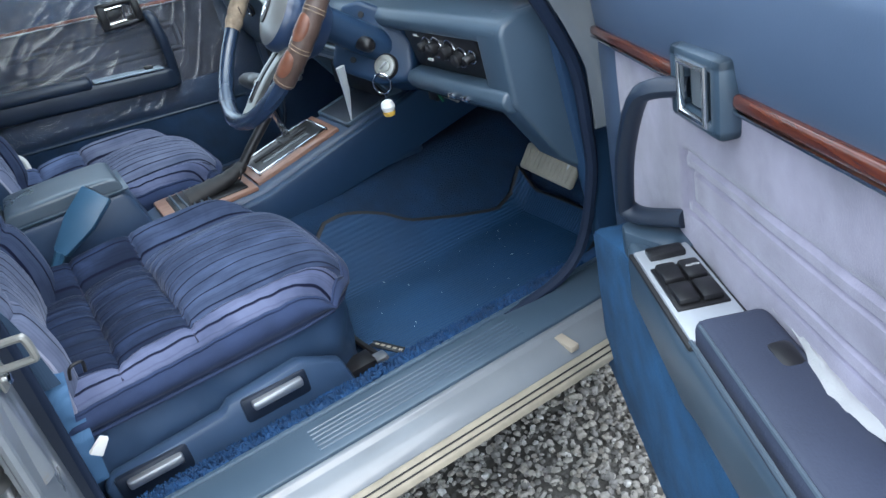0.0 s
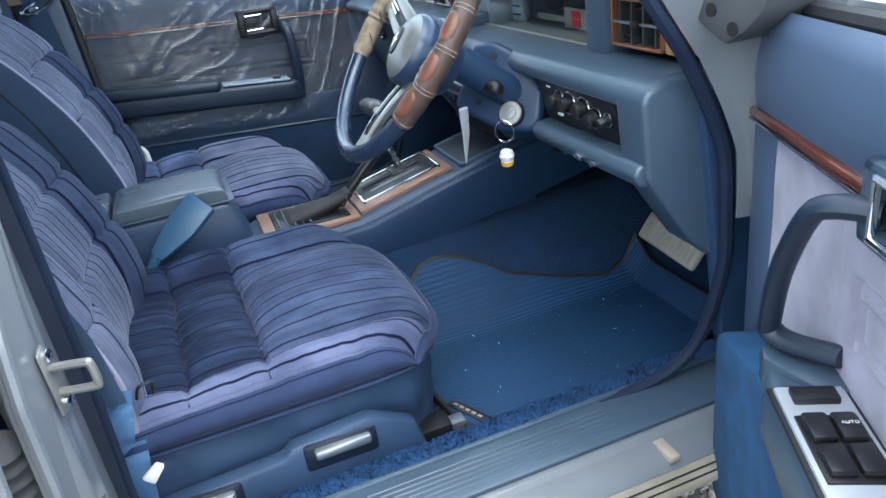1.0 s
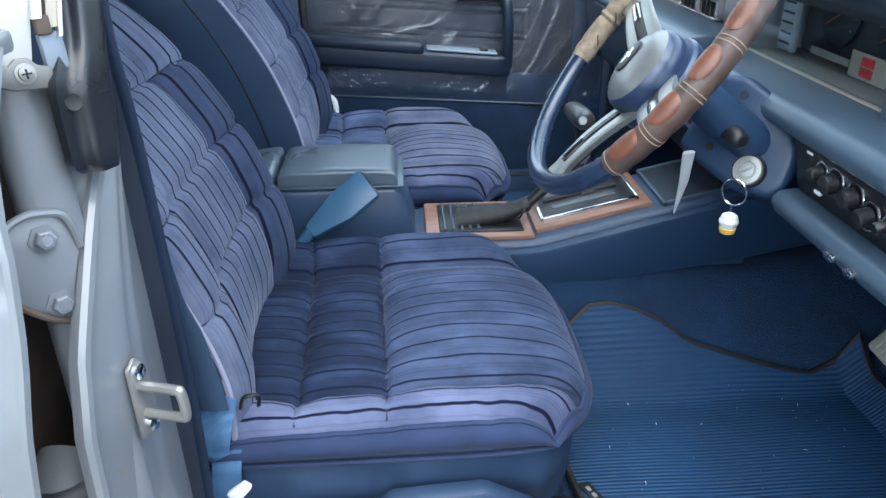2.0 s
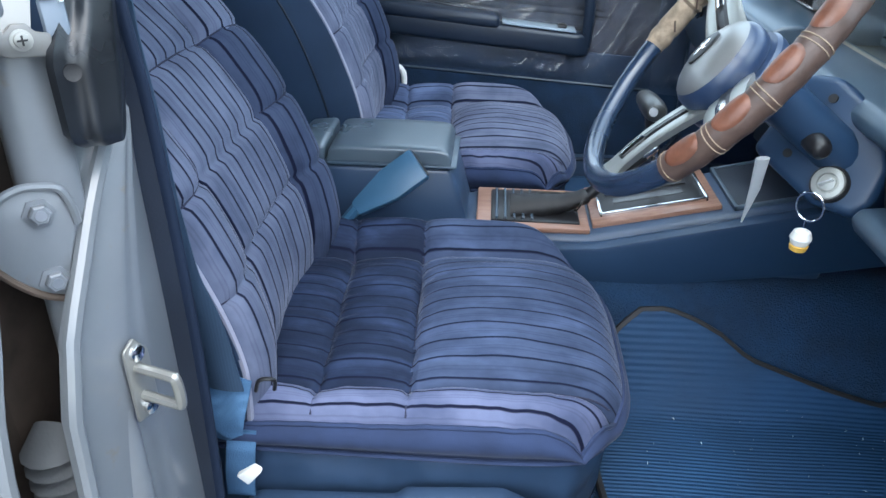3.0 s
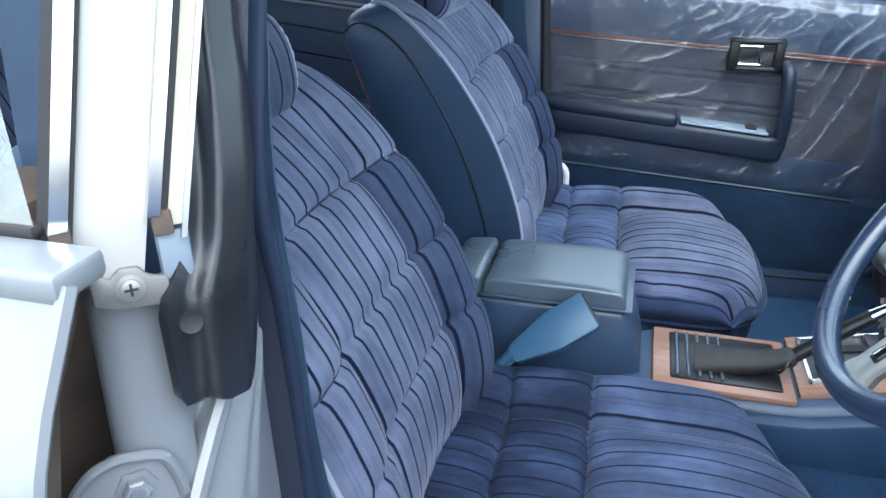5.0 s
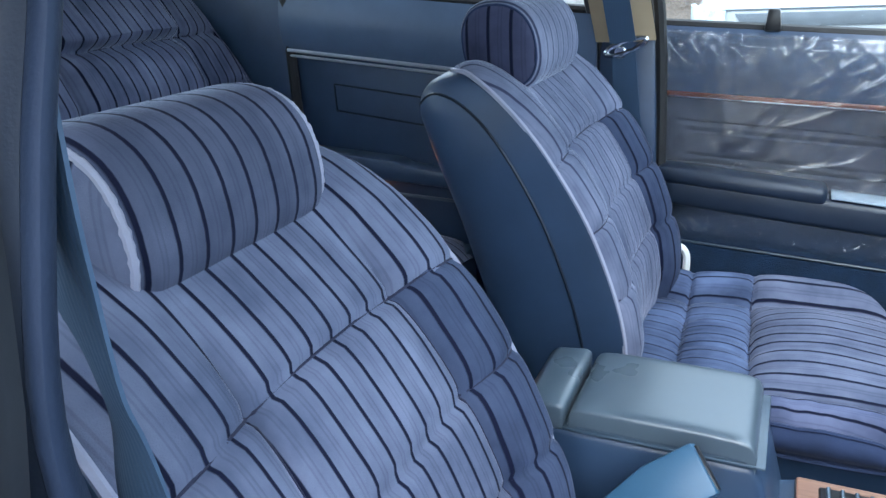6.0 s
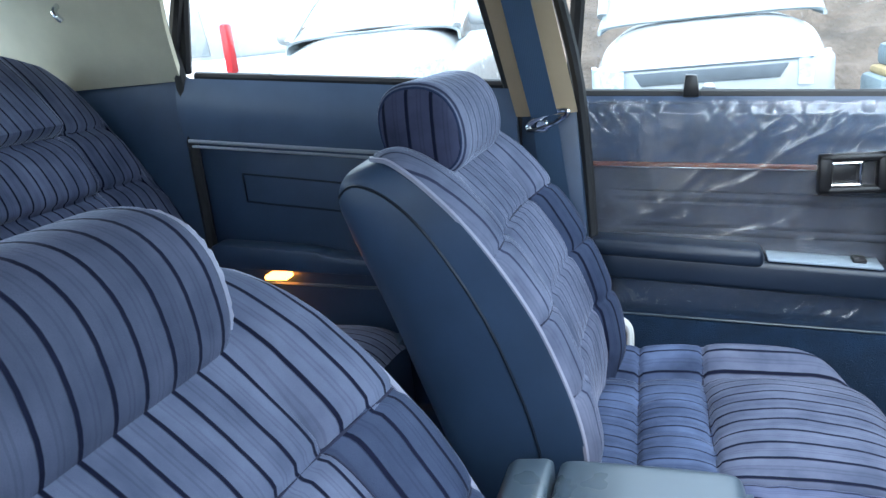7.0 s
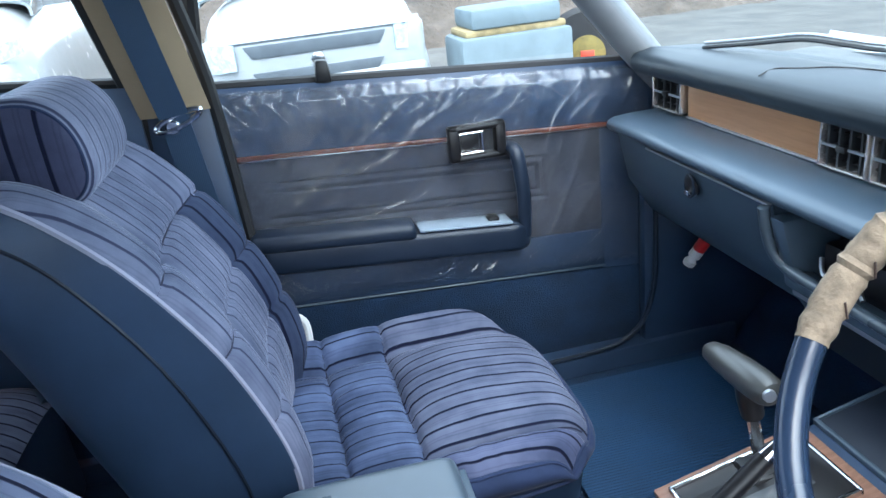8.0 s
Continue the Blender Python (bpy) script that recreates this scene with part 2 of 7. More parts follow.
WOOD_TAN = wood("tan_wood_veneer", (0.46, 0.22, 0.10), (0.56, 0.28, 0.14), 0, 0.4)
WOOD_CONSOLE = wood("console_wood_veneer", (0.22, 0.11, 0.075), (0.36, 0.2, 0.14), 1, 0.4)
LEATHER = surface("brown_leather", (0.080, 0.050, 0.040), 0.45, grain=250, bump=0.4, vary=0.35, patch=40)
LEATHER_ORANGE = surface("tan_leather_patch", (0.150, 0.058, 0.034), 0.36, grain=250, bump=0.4, vary=0.35, patch=50)
LEATHER_WORN = surface("worn_suede", (0.27, 0.205, 0.145), 0.85, grain=200, bump=0.6, vary=0.5, patch=55, worn=(0.10, 0.072, 0.055), dist=0.002)
ZINC = surface("zinc_plate", (0.33, 0.33, 0.31), 0.35, metal=0.6, grain=200, bump=0.05, vary=0.15)
BELT = ribbed("navy_blue_webbing", (0.032, 0.066, 0.120), 0.003, 1, 0.12, 0.7, 0.1)
BELT_LIGHT = ribbed("light_blue_webbing", (0.07, 0.17, 0.32), 0.004, 0, 0.4)
BLUE_PLASTIC = surface("blue_buckle_plastic", (0.036, 0.105, 0.185), 0.4, grain=300, bump=0.1, vary=0.1)
GLASS = glass("clear_glass")
GLASS_TINT = glass("tinted_glass", (0.42, 0.5, 0.55), 0.0, 0.32)
FILM = film("clear_plastic_wrap")
PLATE_BLUE = surface("blue_grey_plate", (0.30, 0.38, 0.46), 0.4, metal=0.2, grain=300, bump=0.03, vary=0.1)
PLATE = surface("bright_switch_plate", (0.50, 0.53, 0.57), 0.35, metal=0.3, grain=300, bump=0.03, vary=0.08)
FOAM = surface("torn_white_foam", (0.46, 0.455, 0.46), 0.9, grain=250, bump=0.6, vary=0.15)


# ---- building helpers ----
INVERSE = {}


def thing(name, m, label, category, group="", kind=""):
    """An Empty at a thing's base; its parts are given in world places."""
    if not isinstance(m, Matrix):
        m = Matrix.Translation(m)
    ob = new(name)
    ob.empty_display_size = 0.05
    ob.matrix_world = m
    INVERSE[ob.name] = m.inverted()
    return tagged(ob, label, category, group, kind)


def mesh_of(name, bm, mat, sharp=35, smooth=True):
    bmesh.ops.recalc_face_normals(bm, faces=bm.faces[:])
    me = bpy.data.meshes.new(name)
    bm.to_mesh(me)
    bm.free()
    me.materials.append(mat)
    if smooth:
        me.shade_smooth()
        me.set_sharp_from_angle(angle=radians(sharp))
    return me


def part(name, bm, mat, parent, label="", sharp=35, smooth=True):
    inv = INVERSE[parent.name]
    bm.transform(inv)
    ob = new(name, mesh_of(name, bm, mat, sharp, smooth))
    ob.parent = parent
    INVERSE[ob.name] = inv
    return tagged(ob, label)


def single(name, bm, mat, label, category="", group="", kind="", at=(0, 0, 0), sharp=35, smooth=True):
    """A thing that is one mesh, with its origin at its base."""
    bm.transform(Matrix.Translation(-Vector(at)))
    ob = new(name, mesh_of(name, bm, mat, sharp, smooth))
    ob.location = at
    INVERSE[ob.name] = Matrix.Translation(at).inverted()
    return tagged(ob, label, category, group, kind)


def join(*bms):
    """Several bmeshes as one."""
    out = bmesh.new()
    for b in bms:
        me = bpy.data.meshes.new("scrap")
        b.to_mesh(me)
        b.free()
        out.from_mesh(me)
        bpy.data.meshes.remove(me)
    return out


def box(x0, x1, y0, y1, z0, z1, r=0.004, seg=2, m=None):
    bm = bmesh.new()
    bmesh.ops.create_cube(bm, size=1)
    for v in bm.verts:
        v.co = Vector(((x0 + x1) / 2 + v.co.x * (x1 - x0), (y0 + y1) / 2 + v.co.y * (y1 - y0), (z0 + z1) / 2 + v.co.z * (z1 - z0)))
    r = min(r, 0.45 * min(abs(x1 - x0), abs(y1 - y0), abs(z1 - z0)))
    if r > 0:
        bmesh.ops.bevel(bm, geom=bm.edges[:], offset=r, segments=seg, profile=0.5, affect="EDGES")
    if m:
        bm.transform(m)
    return bm


def prism(points, axis, a0, a1, r=0.0, seg=2, m=None):
    """A closed outline in the two other axes, drawn out along an axis."""
    bm = bmesh.new()
    ends = []
    for a in (a0, a1):
        vs = []
        for p, q in points:
            co = [p, q]
            co.insert(axis, a)
            vs.append(bm.verts.new(co))
        ends.append(vs)
    bm.faces.new(ends[0])
    bm.faces.new(ends[1][::-1])
    k = len(points)
    for i in range(k):
        bm.faces.new((ends[0][i], ends[1][i], ends[1][(i + 1) % k], ends[0][(i + 1) % k]))
    bmesh.ops.recalc_face_normals(bm, faces=bm.faces[:])
    if r:
        sharp = [e for e in bm.edges if len(e.link_faces) == 2 and e.calc_face_angle(0) > 0.5]
        bmesh.ops.bevel(bm, geom=sharp, offset=r, segments=seg, profile=0.5, affect="EDGES", clamp_overlap=True)
    if m:
        bm.transform(m)
    return bm


def grid(f, nu, nv, thick=0.0, close_u=False):
    """A sheet from a function of u and v in 0..1; thick gives it depth."""
    bm = bmesh.new()
    cols = nu if close_u else nu + 1
    vs = [[bm.verts.new(f(i / nu, j / nv)) for j in range(nv + 1)] for i in range(cols)]
    for i in range(nu):
        for j in range(nv):
            a = (i + 1) % cols
            bm.faces.new((vs[i][j], vs[a][j], vs[a][j + 1], vs[i][j + 1]))
    if thick:
        bmesh.ops.recalc_face_normals(bm, faces=bm.faces[:])
        bmesh.ops.solidify(bm, geom=bm.faces[:], thickness=thick)
    return bm


def tube(points, radius, n=10, closed=False, flat=1.0):
    """A round bar along points; radius may be a list. flat squashes it across the last axis."""
    pts = [Vector(p) for p in points]
    k = len(pts)
    rad = radius if isinstance(radius, (list, tuple)) else [radius] * k
    bm, rings, side = bmesh.new(), [], None
    for i, p in enumerate(pts):
        d = (pts[(i + 1) % k] - pts[i - 1]) if closed else (pts[min(i + 1, k - 1)] - pts[max(i - 1, 0)])
        d.normalize()
        if side is None:
            ref = Vector((0, 0, 1)) if abs(d.z) < 0.9 else Vector((1, 0, 0))
            side = d.cross(ref).normalized()
        side = (side - d * side.dot(d)).normalized()
        up = d.cross(side)
        rings.append([bm.verts.new(p + (side * math.cos(a) + up * math.sin(a) * flat) * rad[i]) for a in (2 * math.pi * j / n for j in range(n))])
    for i in range(k if closed else k - 1):
        a, b = rings[i], rings[(i + 1) % k]
        for j in range(n):
            bm.faces.new((a[j], a[(j + 1) % n], b[(j + 1) % n], b[j]))
    if not closed:
        bm.faces.new(rings[0][::-1])
        bm.faces.new(rings[-1])
    return bm


def lathe(profile, m, n=32):
    """Radius and height pairs turned about the z of m."""
    bm = bmesh.new()
    rings = [[bm.verts.new((r * math.cos(2 * math.pi * j / n), r * math.sin(2 * math.pi * j / n), h)) for j in range(n)] for r, h in profile]
    for a, b in zip(rings, rings[1:]):
        for j in range(n):
            bm.faces.new((a[j], a[(j + 1) % n], b[(j + 1) % n], b[j]))
    bm.faces.new(rings[0][::-1])
    bm.faces.new(rings[-1])
    bm.transform(m)
    return bm


def curve(points, k, closed=False):
    """k places along a smooth line through points."""
    pts = [Vector(p) for p in points]
    c = len(pts)
    out = []
    for i in range(k):
        t = i / k * c if closed else i / (k - 1) * (c - 1)
        s = min(int(t), c - 1 if closed else c - 2)
        f = t - s
        g = (lambda q: pts[q % c]) if closed else (lambda q: pts[max(0, min(c - 1, q))])
        a, b, d, e = g(s - 1), g(s), g(s + 1), g(s + 2)
        out.append(0.5 * ((2 * b) + (d - a) * f + (2 * a - 5 * b + 4 * d - e) * f * f + (3 * b - a - 3 * d + e) * f ** 3))
    return out


def lerp_table(table, x):
    """Straight reading between rows of a table."""
    if x <= table[0][0]:
        return table[0][1]
    for (a, p), (b, q) in zip(table, table[1:]):
        if x <= b:
            return p + (q - p) * (x - a) / (b - a)
    return table[-1][1]


def smooth_table(table, x, w):
    return sum(lerp_table(table, x + w * d) for d in (-1, -0.5, 0, 0.5, 1)) / 5


def dent(d, width):
    return math.exp(-(d / width) ** 2)


def facing(place, normal, up=(0, 0, 1)):
    """A pose whose z is the normal and whose y leans to up."""
    z = Vector(normal).normalized()
    x = Vector(up).cross(z).normalized()
    y = z.cross(x)
    return Matrix.Translation(place) @ Matrix((x, y, z)).transposed().to_4x4()


# ---- the car's shell ----
FLOOR, SILL = 0.30, 0.385
ground = single("ground", grid(lambda u, v: (-60 + 120 * u, -60 + 120 * v, 0.0), 24, 24), surface("gravel_ground", (0.115, 0.110, 0.102), 0.95, grain=60, bump=0.8, vary=0.3, patch=2.5, dist=0.01),
                "grey-brown gravel parking ground", "ground", kind="structure", at=(0, 0, 0))

car = thing("car_body", (0, 0, 0.2), "silver-white older sedan body with open driver's door, parked on gravel", "car")
# floor pan, tunnel, toe board
part("floor_pan", join(box(-0.70, 0.60, -0.95, 0.98, FLOOR - 0.03, FLOOR, 0.002),
                       prism([(0.94, FLOOR - 0.001), (1.04, 0.42), (1.09, 0.62), (1.09, 0.78), (1.12, 0.78), (1.12, 0.60), (1.06, 0.38), (0.96, FLOOR - 0.04)], 0, -0.70, 0.66)), CARPET, car, "blue pile carpet")


def tunnel_z(x):
    """Height of the carpet over the tunnel."""
    t = min(1.0, max(0.0, (abs(x - 0.01) - 0.07) / 0.19))
    return FLOOR + 0.17 * (1 - t * t * (3 - 2 * t))


part("tunnel", grid(lambda u, v: (-0.25 + 0.52 * u, 0.02 + 1.08 * v, tunnel_z(-0.25 + 0.52 * u) + 0.001), 40, 12, 0.01), CARPET, car, "carpeted tunnel")
# driver's sill
part("carpet_edge", grid(lambda u, v: (0.500 + 0.118 * u, -0.02 + 0.90 * v, FLOOR + 0.004 + 0.088 * math.sin(u * math.pi / 2) ** 0.8 + 0.004 * noise.noise((u * 6, v * 40, 1)) + 0.0025 * noise.noise((u * 20, v * 140, 7))), 12, 220, 0.01), CARPET_SHAG, car, "shaggy blue carpet edge")


def pile_mesh():
    """Loose tufts standing on the carpet edge beside the sill."""
    rng = random.Random(11)
    bm = bmesh.new()
    for _ in range(8000):
        u, y = rng.random(), rng.uniform(0.0, 0.78)
        x = 0.505 + 0.112 * u
        z = FLOOR + 0.004 + 0.088 * math.sin((x - 0.5) / 0.118 * math.pi / 2) ** 0.8
        a, h, w = rng.uniform(0, 6.28), rng.uniform(0.002, 0.0055), rng.uniform(0.0010, 0.0018)
        dx, dy = math.cos(a), math.sin(a)
        tip = Vector((x + dx * h * 0.6, y + dy * h * 0.6, z + h))
        side = Vector((-dy, dx, 0)) * w
        base = Vector((x, y, z - 0.002))
        vs = [bm.verts.new(p) for p in (base - side, base + side, tip + side * 0.5, tip - side * 0.5)]
        bm.faces.new(vs)
    return bm


tagged(part("shaggy_carpet", pile_mesh(), CARPET_SHAG, car, "shaggy bright blue pile"), "shaggy bright blue pile", kind="stuff")
part("scuff_plate", box(0.61, 0.694, -0.02, 0.92, 0.36, SILL + 0.006, 0.006), VINYL_DASH, car, "blue plastic scuff plate")
for k in range(6):
    part("scuff_rib", box(0.634 + 0.0085 * k, 0.6372 + 0.0085 * k, 0.27, 0.60, SILL + 0.005, SILL + 0.0078, 0.001, 1), VINYL_DASH, car)
part("scuff_lip", box(0.611, 0.620, -0.02, 0.92, SILL + 0.004, SILL + 0.010, 0.003), VINYL_DASH, car)
part("rocker", prism([(0.690, 0.34), (0.694, 0.384), (0.699, 0.3905), (0.706, 0.3900), (0.712, 0.3845), (0.722, 0.3835), (0.742, 0.378), (0.753, 0.368), (0.752, 0.352), (0.722, 0.30), (0.664, 0.24), (0.60, 0.22), (0.60, 0.34)], 1, -1.2, 0.98, 0.0015), PAINT, car, "silver-white sill")
sill_trim = part("rocker_trim", prism([(0.752, 0.367), (0.760, 0.366), (0.774, 0.356), (0.777, 0.349), (0.770, 0.344), (0.752, 0.346)], 1, -1.0, 0.93, 0.0015), surface("beige_trim", (0.30, 0.265, 0.205), 0.55, grain=120, bump=0.2, vary=0.25, patch=20), car, "weathered beige sill moulding")
for x, z in ((0.7635, 0.3648), (0.7705, 0.3596)):
    part("trim_groove", tube([(x, -1.0, z), (x, 0.93, z)], 0.0012, 6), RUBBER, sill_trim)
part("sill_bracket", box(0.715, 0.752, 0.625, 0.640, 0.376, 0.386, 0.002), surface("tan_clip", (0.34, 0.29, 0.23), 0.6), car, "small tan sill clip")
# roof, cowl, bonnet, rear
part("roof", grid(lambda u, v: ((u - 0.5) * 1.16, 0.36 - 1.56 * v, 1.34 + 0.06 * math.sin(math.pi * u) ** 0.6 * (1 - (2 * v - 1) ** 4 * 0.3)), 20, 16, 0.03), PAINT, car, "white roof panel")
part("headliner", grid(lambda u, v: ((u - 0.5) * 1.12, 0.34 - 1.52 * v, 1.325 + 0.055 * math.sin(math.pi * u) ** 0.6), 16, 12, 0.006), CREAM, car, "cream headliner")
part("bonnet", grid(lambda u, v: ((u - 0.5) * 1.42, 1.10 + 1.2 * v, 0.880 - 0.10 * v * v + 0.03 * math.sin(math.pi * u) ** 0.5), 16, 14, 0.02), PAINT, car, "silver-white bonnet")
part("cowl", box(-0.70, 0.70, 1.02, 1.12, 0.84, 0.895, 0.01), BLACK, car, "black cowl grille")
part("firewall", box(-0.72, 0.70, 1.12, 1.16, 0.25, 0.88, 0.01), VINYL_DARK, car)
part("rear_bulkhead", box(-0.70, 0.68, -1.30, -1.27, 0.25, 1.08, 0.01), VINYL_DARK, car)
part("parcel_shelf", box(-0.70, 0.68, -1.55, -1.10, 1.07, 1.09, 0.008), VINYL, car, "navy parcel shelf")
part("boot_lid", grid(lambda u, v: ((u - 0.5) * 1.4, -1.55 - 0.7 * v, 1.08 - 0.05 * v * v), 8, 8, 0.03), PAINT, car)
for s in (-1, 1):
    part("front_wing", grid(lambda u, v, s=s: (s * (0.70 + 0.08 * math.sin(math.pi * min(1, u * 1.2)) ** 0.5) - 0.01, 0.80 + 1.5 * v, 0.885 - 0.60 * u - 0.10 * v * v * (1 - u)), 10, 10, 0.02), PAINT, car)
part("windscreen", grid(lambda u, v: ((u - 0.5) * (1.36 - 0.26 * v), 0.80 - 0.45 * v + 0.26 * math.sin(math.pi * u) * (1 - 0.75 * v), 0.89 + 0.45 * v), 12, 8, 0.005), GLASS, car).visible_shadow = False
part("rear_window", grid(lambda u, v: ((u - 0.5) * (1.2 - 0.15 * v), -1.52 + 0.36 * v, 1.09 + 0.25 * v), 12, 8, 0.005), GLASS, car).visible_shadow = False
for s in (-1, 1):
    # windscreen pillars
    x0, x1 = (-0.705, -0.565) if s < 0 else (0.685, 0.545)
    a, b = Vector((x0, 0.79, 0.885)), Vector((x1, 0.36, 1.345))
    pil = part("windscreen_pillar", tube([a + (b - a) * k / 6 for k in range(7)], 0.032, 12), PAINT_GREY if s > 0 else surface("grey_pillar_trim", (0.22, 0.23, 0.245), 0.6, grain=400), car, "grey windscreen pillar")
    part("pillar_seal", tube([a + (b - a) * k / 6 + Vector((s * 0.012, -0.03, 0.012)) for k in range(7)], 0.014, 8), RUBBER, pil)
    part("roof_rail", tube([(s * 0.565 - 0.01, 0.36, 1.335), (s * 0.58 - 0.01, -0.4, 1.345), (s * 0.565 - 0.01, -1.16, 1.33)], 0.035, 10), PAINT, car, "white roof rail")

# closing panels at nose and tail, and the wheels that carry the body
part("nose_panel", box(-0.76, 0.74, 2.25, 2.31, 0.28, 0.80, 0.02), PAINT, car, "plain nose panel")
part("tail_panel", box(-0.72, 0.70, -2.27, -2.23, 0.28, 1.03, 0.02), PAINT, car, "plain tail panel")
for s in (-1, 1):
    for y in (1.62, -1.25):
        tyre_ob = part("wheel", lathe([(0.16, -0.085), (0.26, -0.09), (0.295, -0.06), (0.30, 0.0), (0.295, 0.06), (0.26, 0.09), (0.16, 0.085)], facing((s * 0.64 - 0.01, y, 0.30), (s, 0, 0)), 32), RUBBER, car, "black tyre")
        part("rim", lathe([(0.17, 0.05), (0.165, 0.075), (0.10, 0.06), (0.03, 0.07)], facing((s * 0.64 - 0.01, y, 0.30), (s, 0, 0)), 28), SILVER, tyre_ob, "silver rim")


# ---- front seats ----
EDGE = [(0.030, 0.475), (0.036, 0.53), (0.036, 0.58), (0.018, 0.65), (-0.020, 0.74), (-0.068, 0.815), (-0.115, 0.87), (-0.165, 0.912), (-0.215, 0.936), (-0.262, 0.930)]
REAR = [(-0.140, 0.44), (-0.158, 0.50), (-0.178, 0.56), (-0.208, 0.64), (-0.240, 0.73), (-0.270, 0.80), (-0.292, 0.848), (-0.306, 0.882), (-0.300, 0.910), (-0.274, 0.928)]
HALF = [(0.0, 0.198), (0.15, 0.206), (0.4, 0.204), (0.6, 0.200), (0.75, 0.192), (0.85, 0.180), (0.93, 0.160), (1.0, 0.118)]


def slots(ob, mats, pick):
    """Further cloths on one mesh, chosen by the middle of each face in the world."""
    for m in mats:
        ob.data.materials.append(m)
    bpy.context.view_layer.update()
    mw = ob.matrix_world
    for p in ob.data.polygons:
        p.material_index = pick(mw @ p.center)


def along(table, t):
    k = t * (len(table) - 1)
    i = min(int(k), len(table) - 2)
    f = k - i
    g = lambda q: Vector(table[max(0, min(len(table) - 1, q))])
    a, b, c, d = g(i - 1), g(i), g(i + 1), g(i + 2)
    return 0.5 * ((2 * b) + (c - a) * f + (2 * a - 5 * b + 4 * c - d) * f * f + (3 * b - a - 3 * c + d) * f ** 3)


def curve2(pts, n):
    return [(p.x, p.y) for p in curve([(a, b, 0) for a, b in pts], n)]


def front_seat(cx, label, lift=0.0, ahead=0.0, roll_z=0.965, roll_y=-0.158, driver=True):
    seat = thing("front_seat", (cx, 0.2, FLOOR), label, "car seat", "front seats")
    # cushion top with two cross seams and two long borders
    borders, seams = (-0.13, 0.160), (0.093, 0.195)
    def front_of(u):
        """The cushion's front edge: a wide round corner at the tunnel, a tighter one at the door side."""
        w = 2 * u - 1
        return 0.448 - (0.115 * (-w) ** 3.4 if w < 0 else 0.058 * w ** 5)
    def top(u, v):
        q = abs(2 * u - 1)
        x = (-0.205 + 0.41 * u) * (1 - 0.045 * v ** 10)
        y = -0.03 + v * (front_of(u) + 0.03)
        z = 0.518 + 0.020 * v
        z += 0.034 * smooth_table([(-0.205, 0.9), (-0.170, 1.1), (-0.13, 0.0), (0.155, 0.05), (0.18, 0.50), (0.205, 0.25)], x, 0.014)
        z -= 0.030 * q ** 16 + 0.012 * v ** 7 + 0.034 * v ** 24
        # padded fields between the seams
        fx = 1 - min(1.0, abs(x - 0.015) / 0.148) ** 2.4
        if y > seams[1]:
            k = min(1.0, (y - seams[1]) / 0.25)
            z += 0.026 * fx * math.sin(math.pi * k ** 0.75) ** 0.7
        elif y > seams[0]:
            z += 0.007 * fx * math.sin(math.pi * (y - seams[0]) / (seams[1] - seams[0])) ** 0.6
        else:
            z += 0.006 * fx * min(1.0, (seams[0] - y) / 0.05)
        for b in borders:
            z -= 0.008 * dent(x - b, 0.005) + 0.006 * dent(x - b, 0.018)
        rim = 1 - max(0.0, min(1.0, (q - 0.86) / 0.12))
        for s in seams:
            d = y - s - 0.006 * math.sin(9 * x)
            z -= rim * 0.007 * dent(d, 0.004) + rim * 0.005 * dent(d, 0.020)
            # gathers where the thread pulls the cloth together
            z += 0.0020 * noise.noise((x * 85 + cx * 3, s * 9 + d * 6, 2.7)) * dent(abs(d) - 0.010, 0.016) * rim
        z += rim * 0.0024 * noise.noise((x * 16 + cx * 9, y * 16, 0.3)) + 0.0022 * noise.noise((x * 60, y * 12, 5.3 + cx)) * (1 if y < 0.21 else 0.25)
        if x > borders[1]:
            z += 0.0025 * noise.noise((x * 20, y * 55, 8.1 + cx))
        return (cx + x, y, z)
    cush = part("seat_cushion", grid(top, 150, 130), VELOUR_RUBBED_SHADED if driver else VELOUR, seat, "lilac-blue velour with dark navy stripes", sharp=60)
    slots(cush, (VELOUR_WORN_SHADED if driver else VELOUR_FRESH, VELOUR_EDGE_LIT), lambda c: 2 if c.x - cx > borders[1] else 1 if c.y < seams[1] + 0.006 * math.sin(9 * (c.x - cx)) and c.x - cx < borders[1] else 0)
    # sewn seams
    for b in borders:
        part("seam", tube([Vector(top((b + 0.205) / 0.41, 0.06 + 0.92 * k / 50)) - Vector((0, 0, 0.0008)) for k in range(51)], 0.0016, 5), SEAM, seat)
    for s in seams:
        pts = []
        for k in range(51):
            u = 0.01 + 0.98 * k / 50
            x = -0.205 + 0.41 * u
            y = s + 0.006 * math.sin(9 * x)
            v = (y + 0.03) / (front_of(u) + 0.03)
            pts.append(Vector(top(u, v)) - Vector((0, 0, 0.0008)))
        part("seam", tube(pts, 0.0016, 5), SEAM, seat)
    # the plain band round the cushion, from its edge down
    edge = [Vector(top(0, k / 40)) for k in range(40)] + [Vector(top(k / 40, 1)) for k in range(40)] + [Vector(top(1, 1 - k / 40)) for k in range(41)]
    outs = []
    for k, p in enumerate(edge):
        d = edge[min(k + 1, 120)] - edge[max(k - 1, 0)]
        outs.append(Vector((-d.y, d.x, 0)).normalized())
    def ring(u, drop, out):
        k = round(u * 120)
        p = edge[k] + outs[k] * out
        return Vector((p.x, p.y, edge[k].z + (0.463 - edge[k].z) * drop / 0.075))
    part("cushion_band", grid(lambda u, v: ring(u, 0.0765 * v, 0.012 * math.sin(math.pi * min(1, v * 1.15)) ** 0.8 - 0.004 * v), 120, 10), VELOUR_PLAIN, seat, "plain blue cloth band", sharp=60)
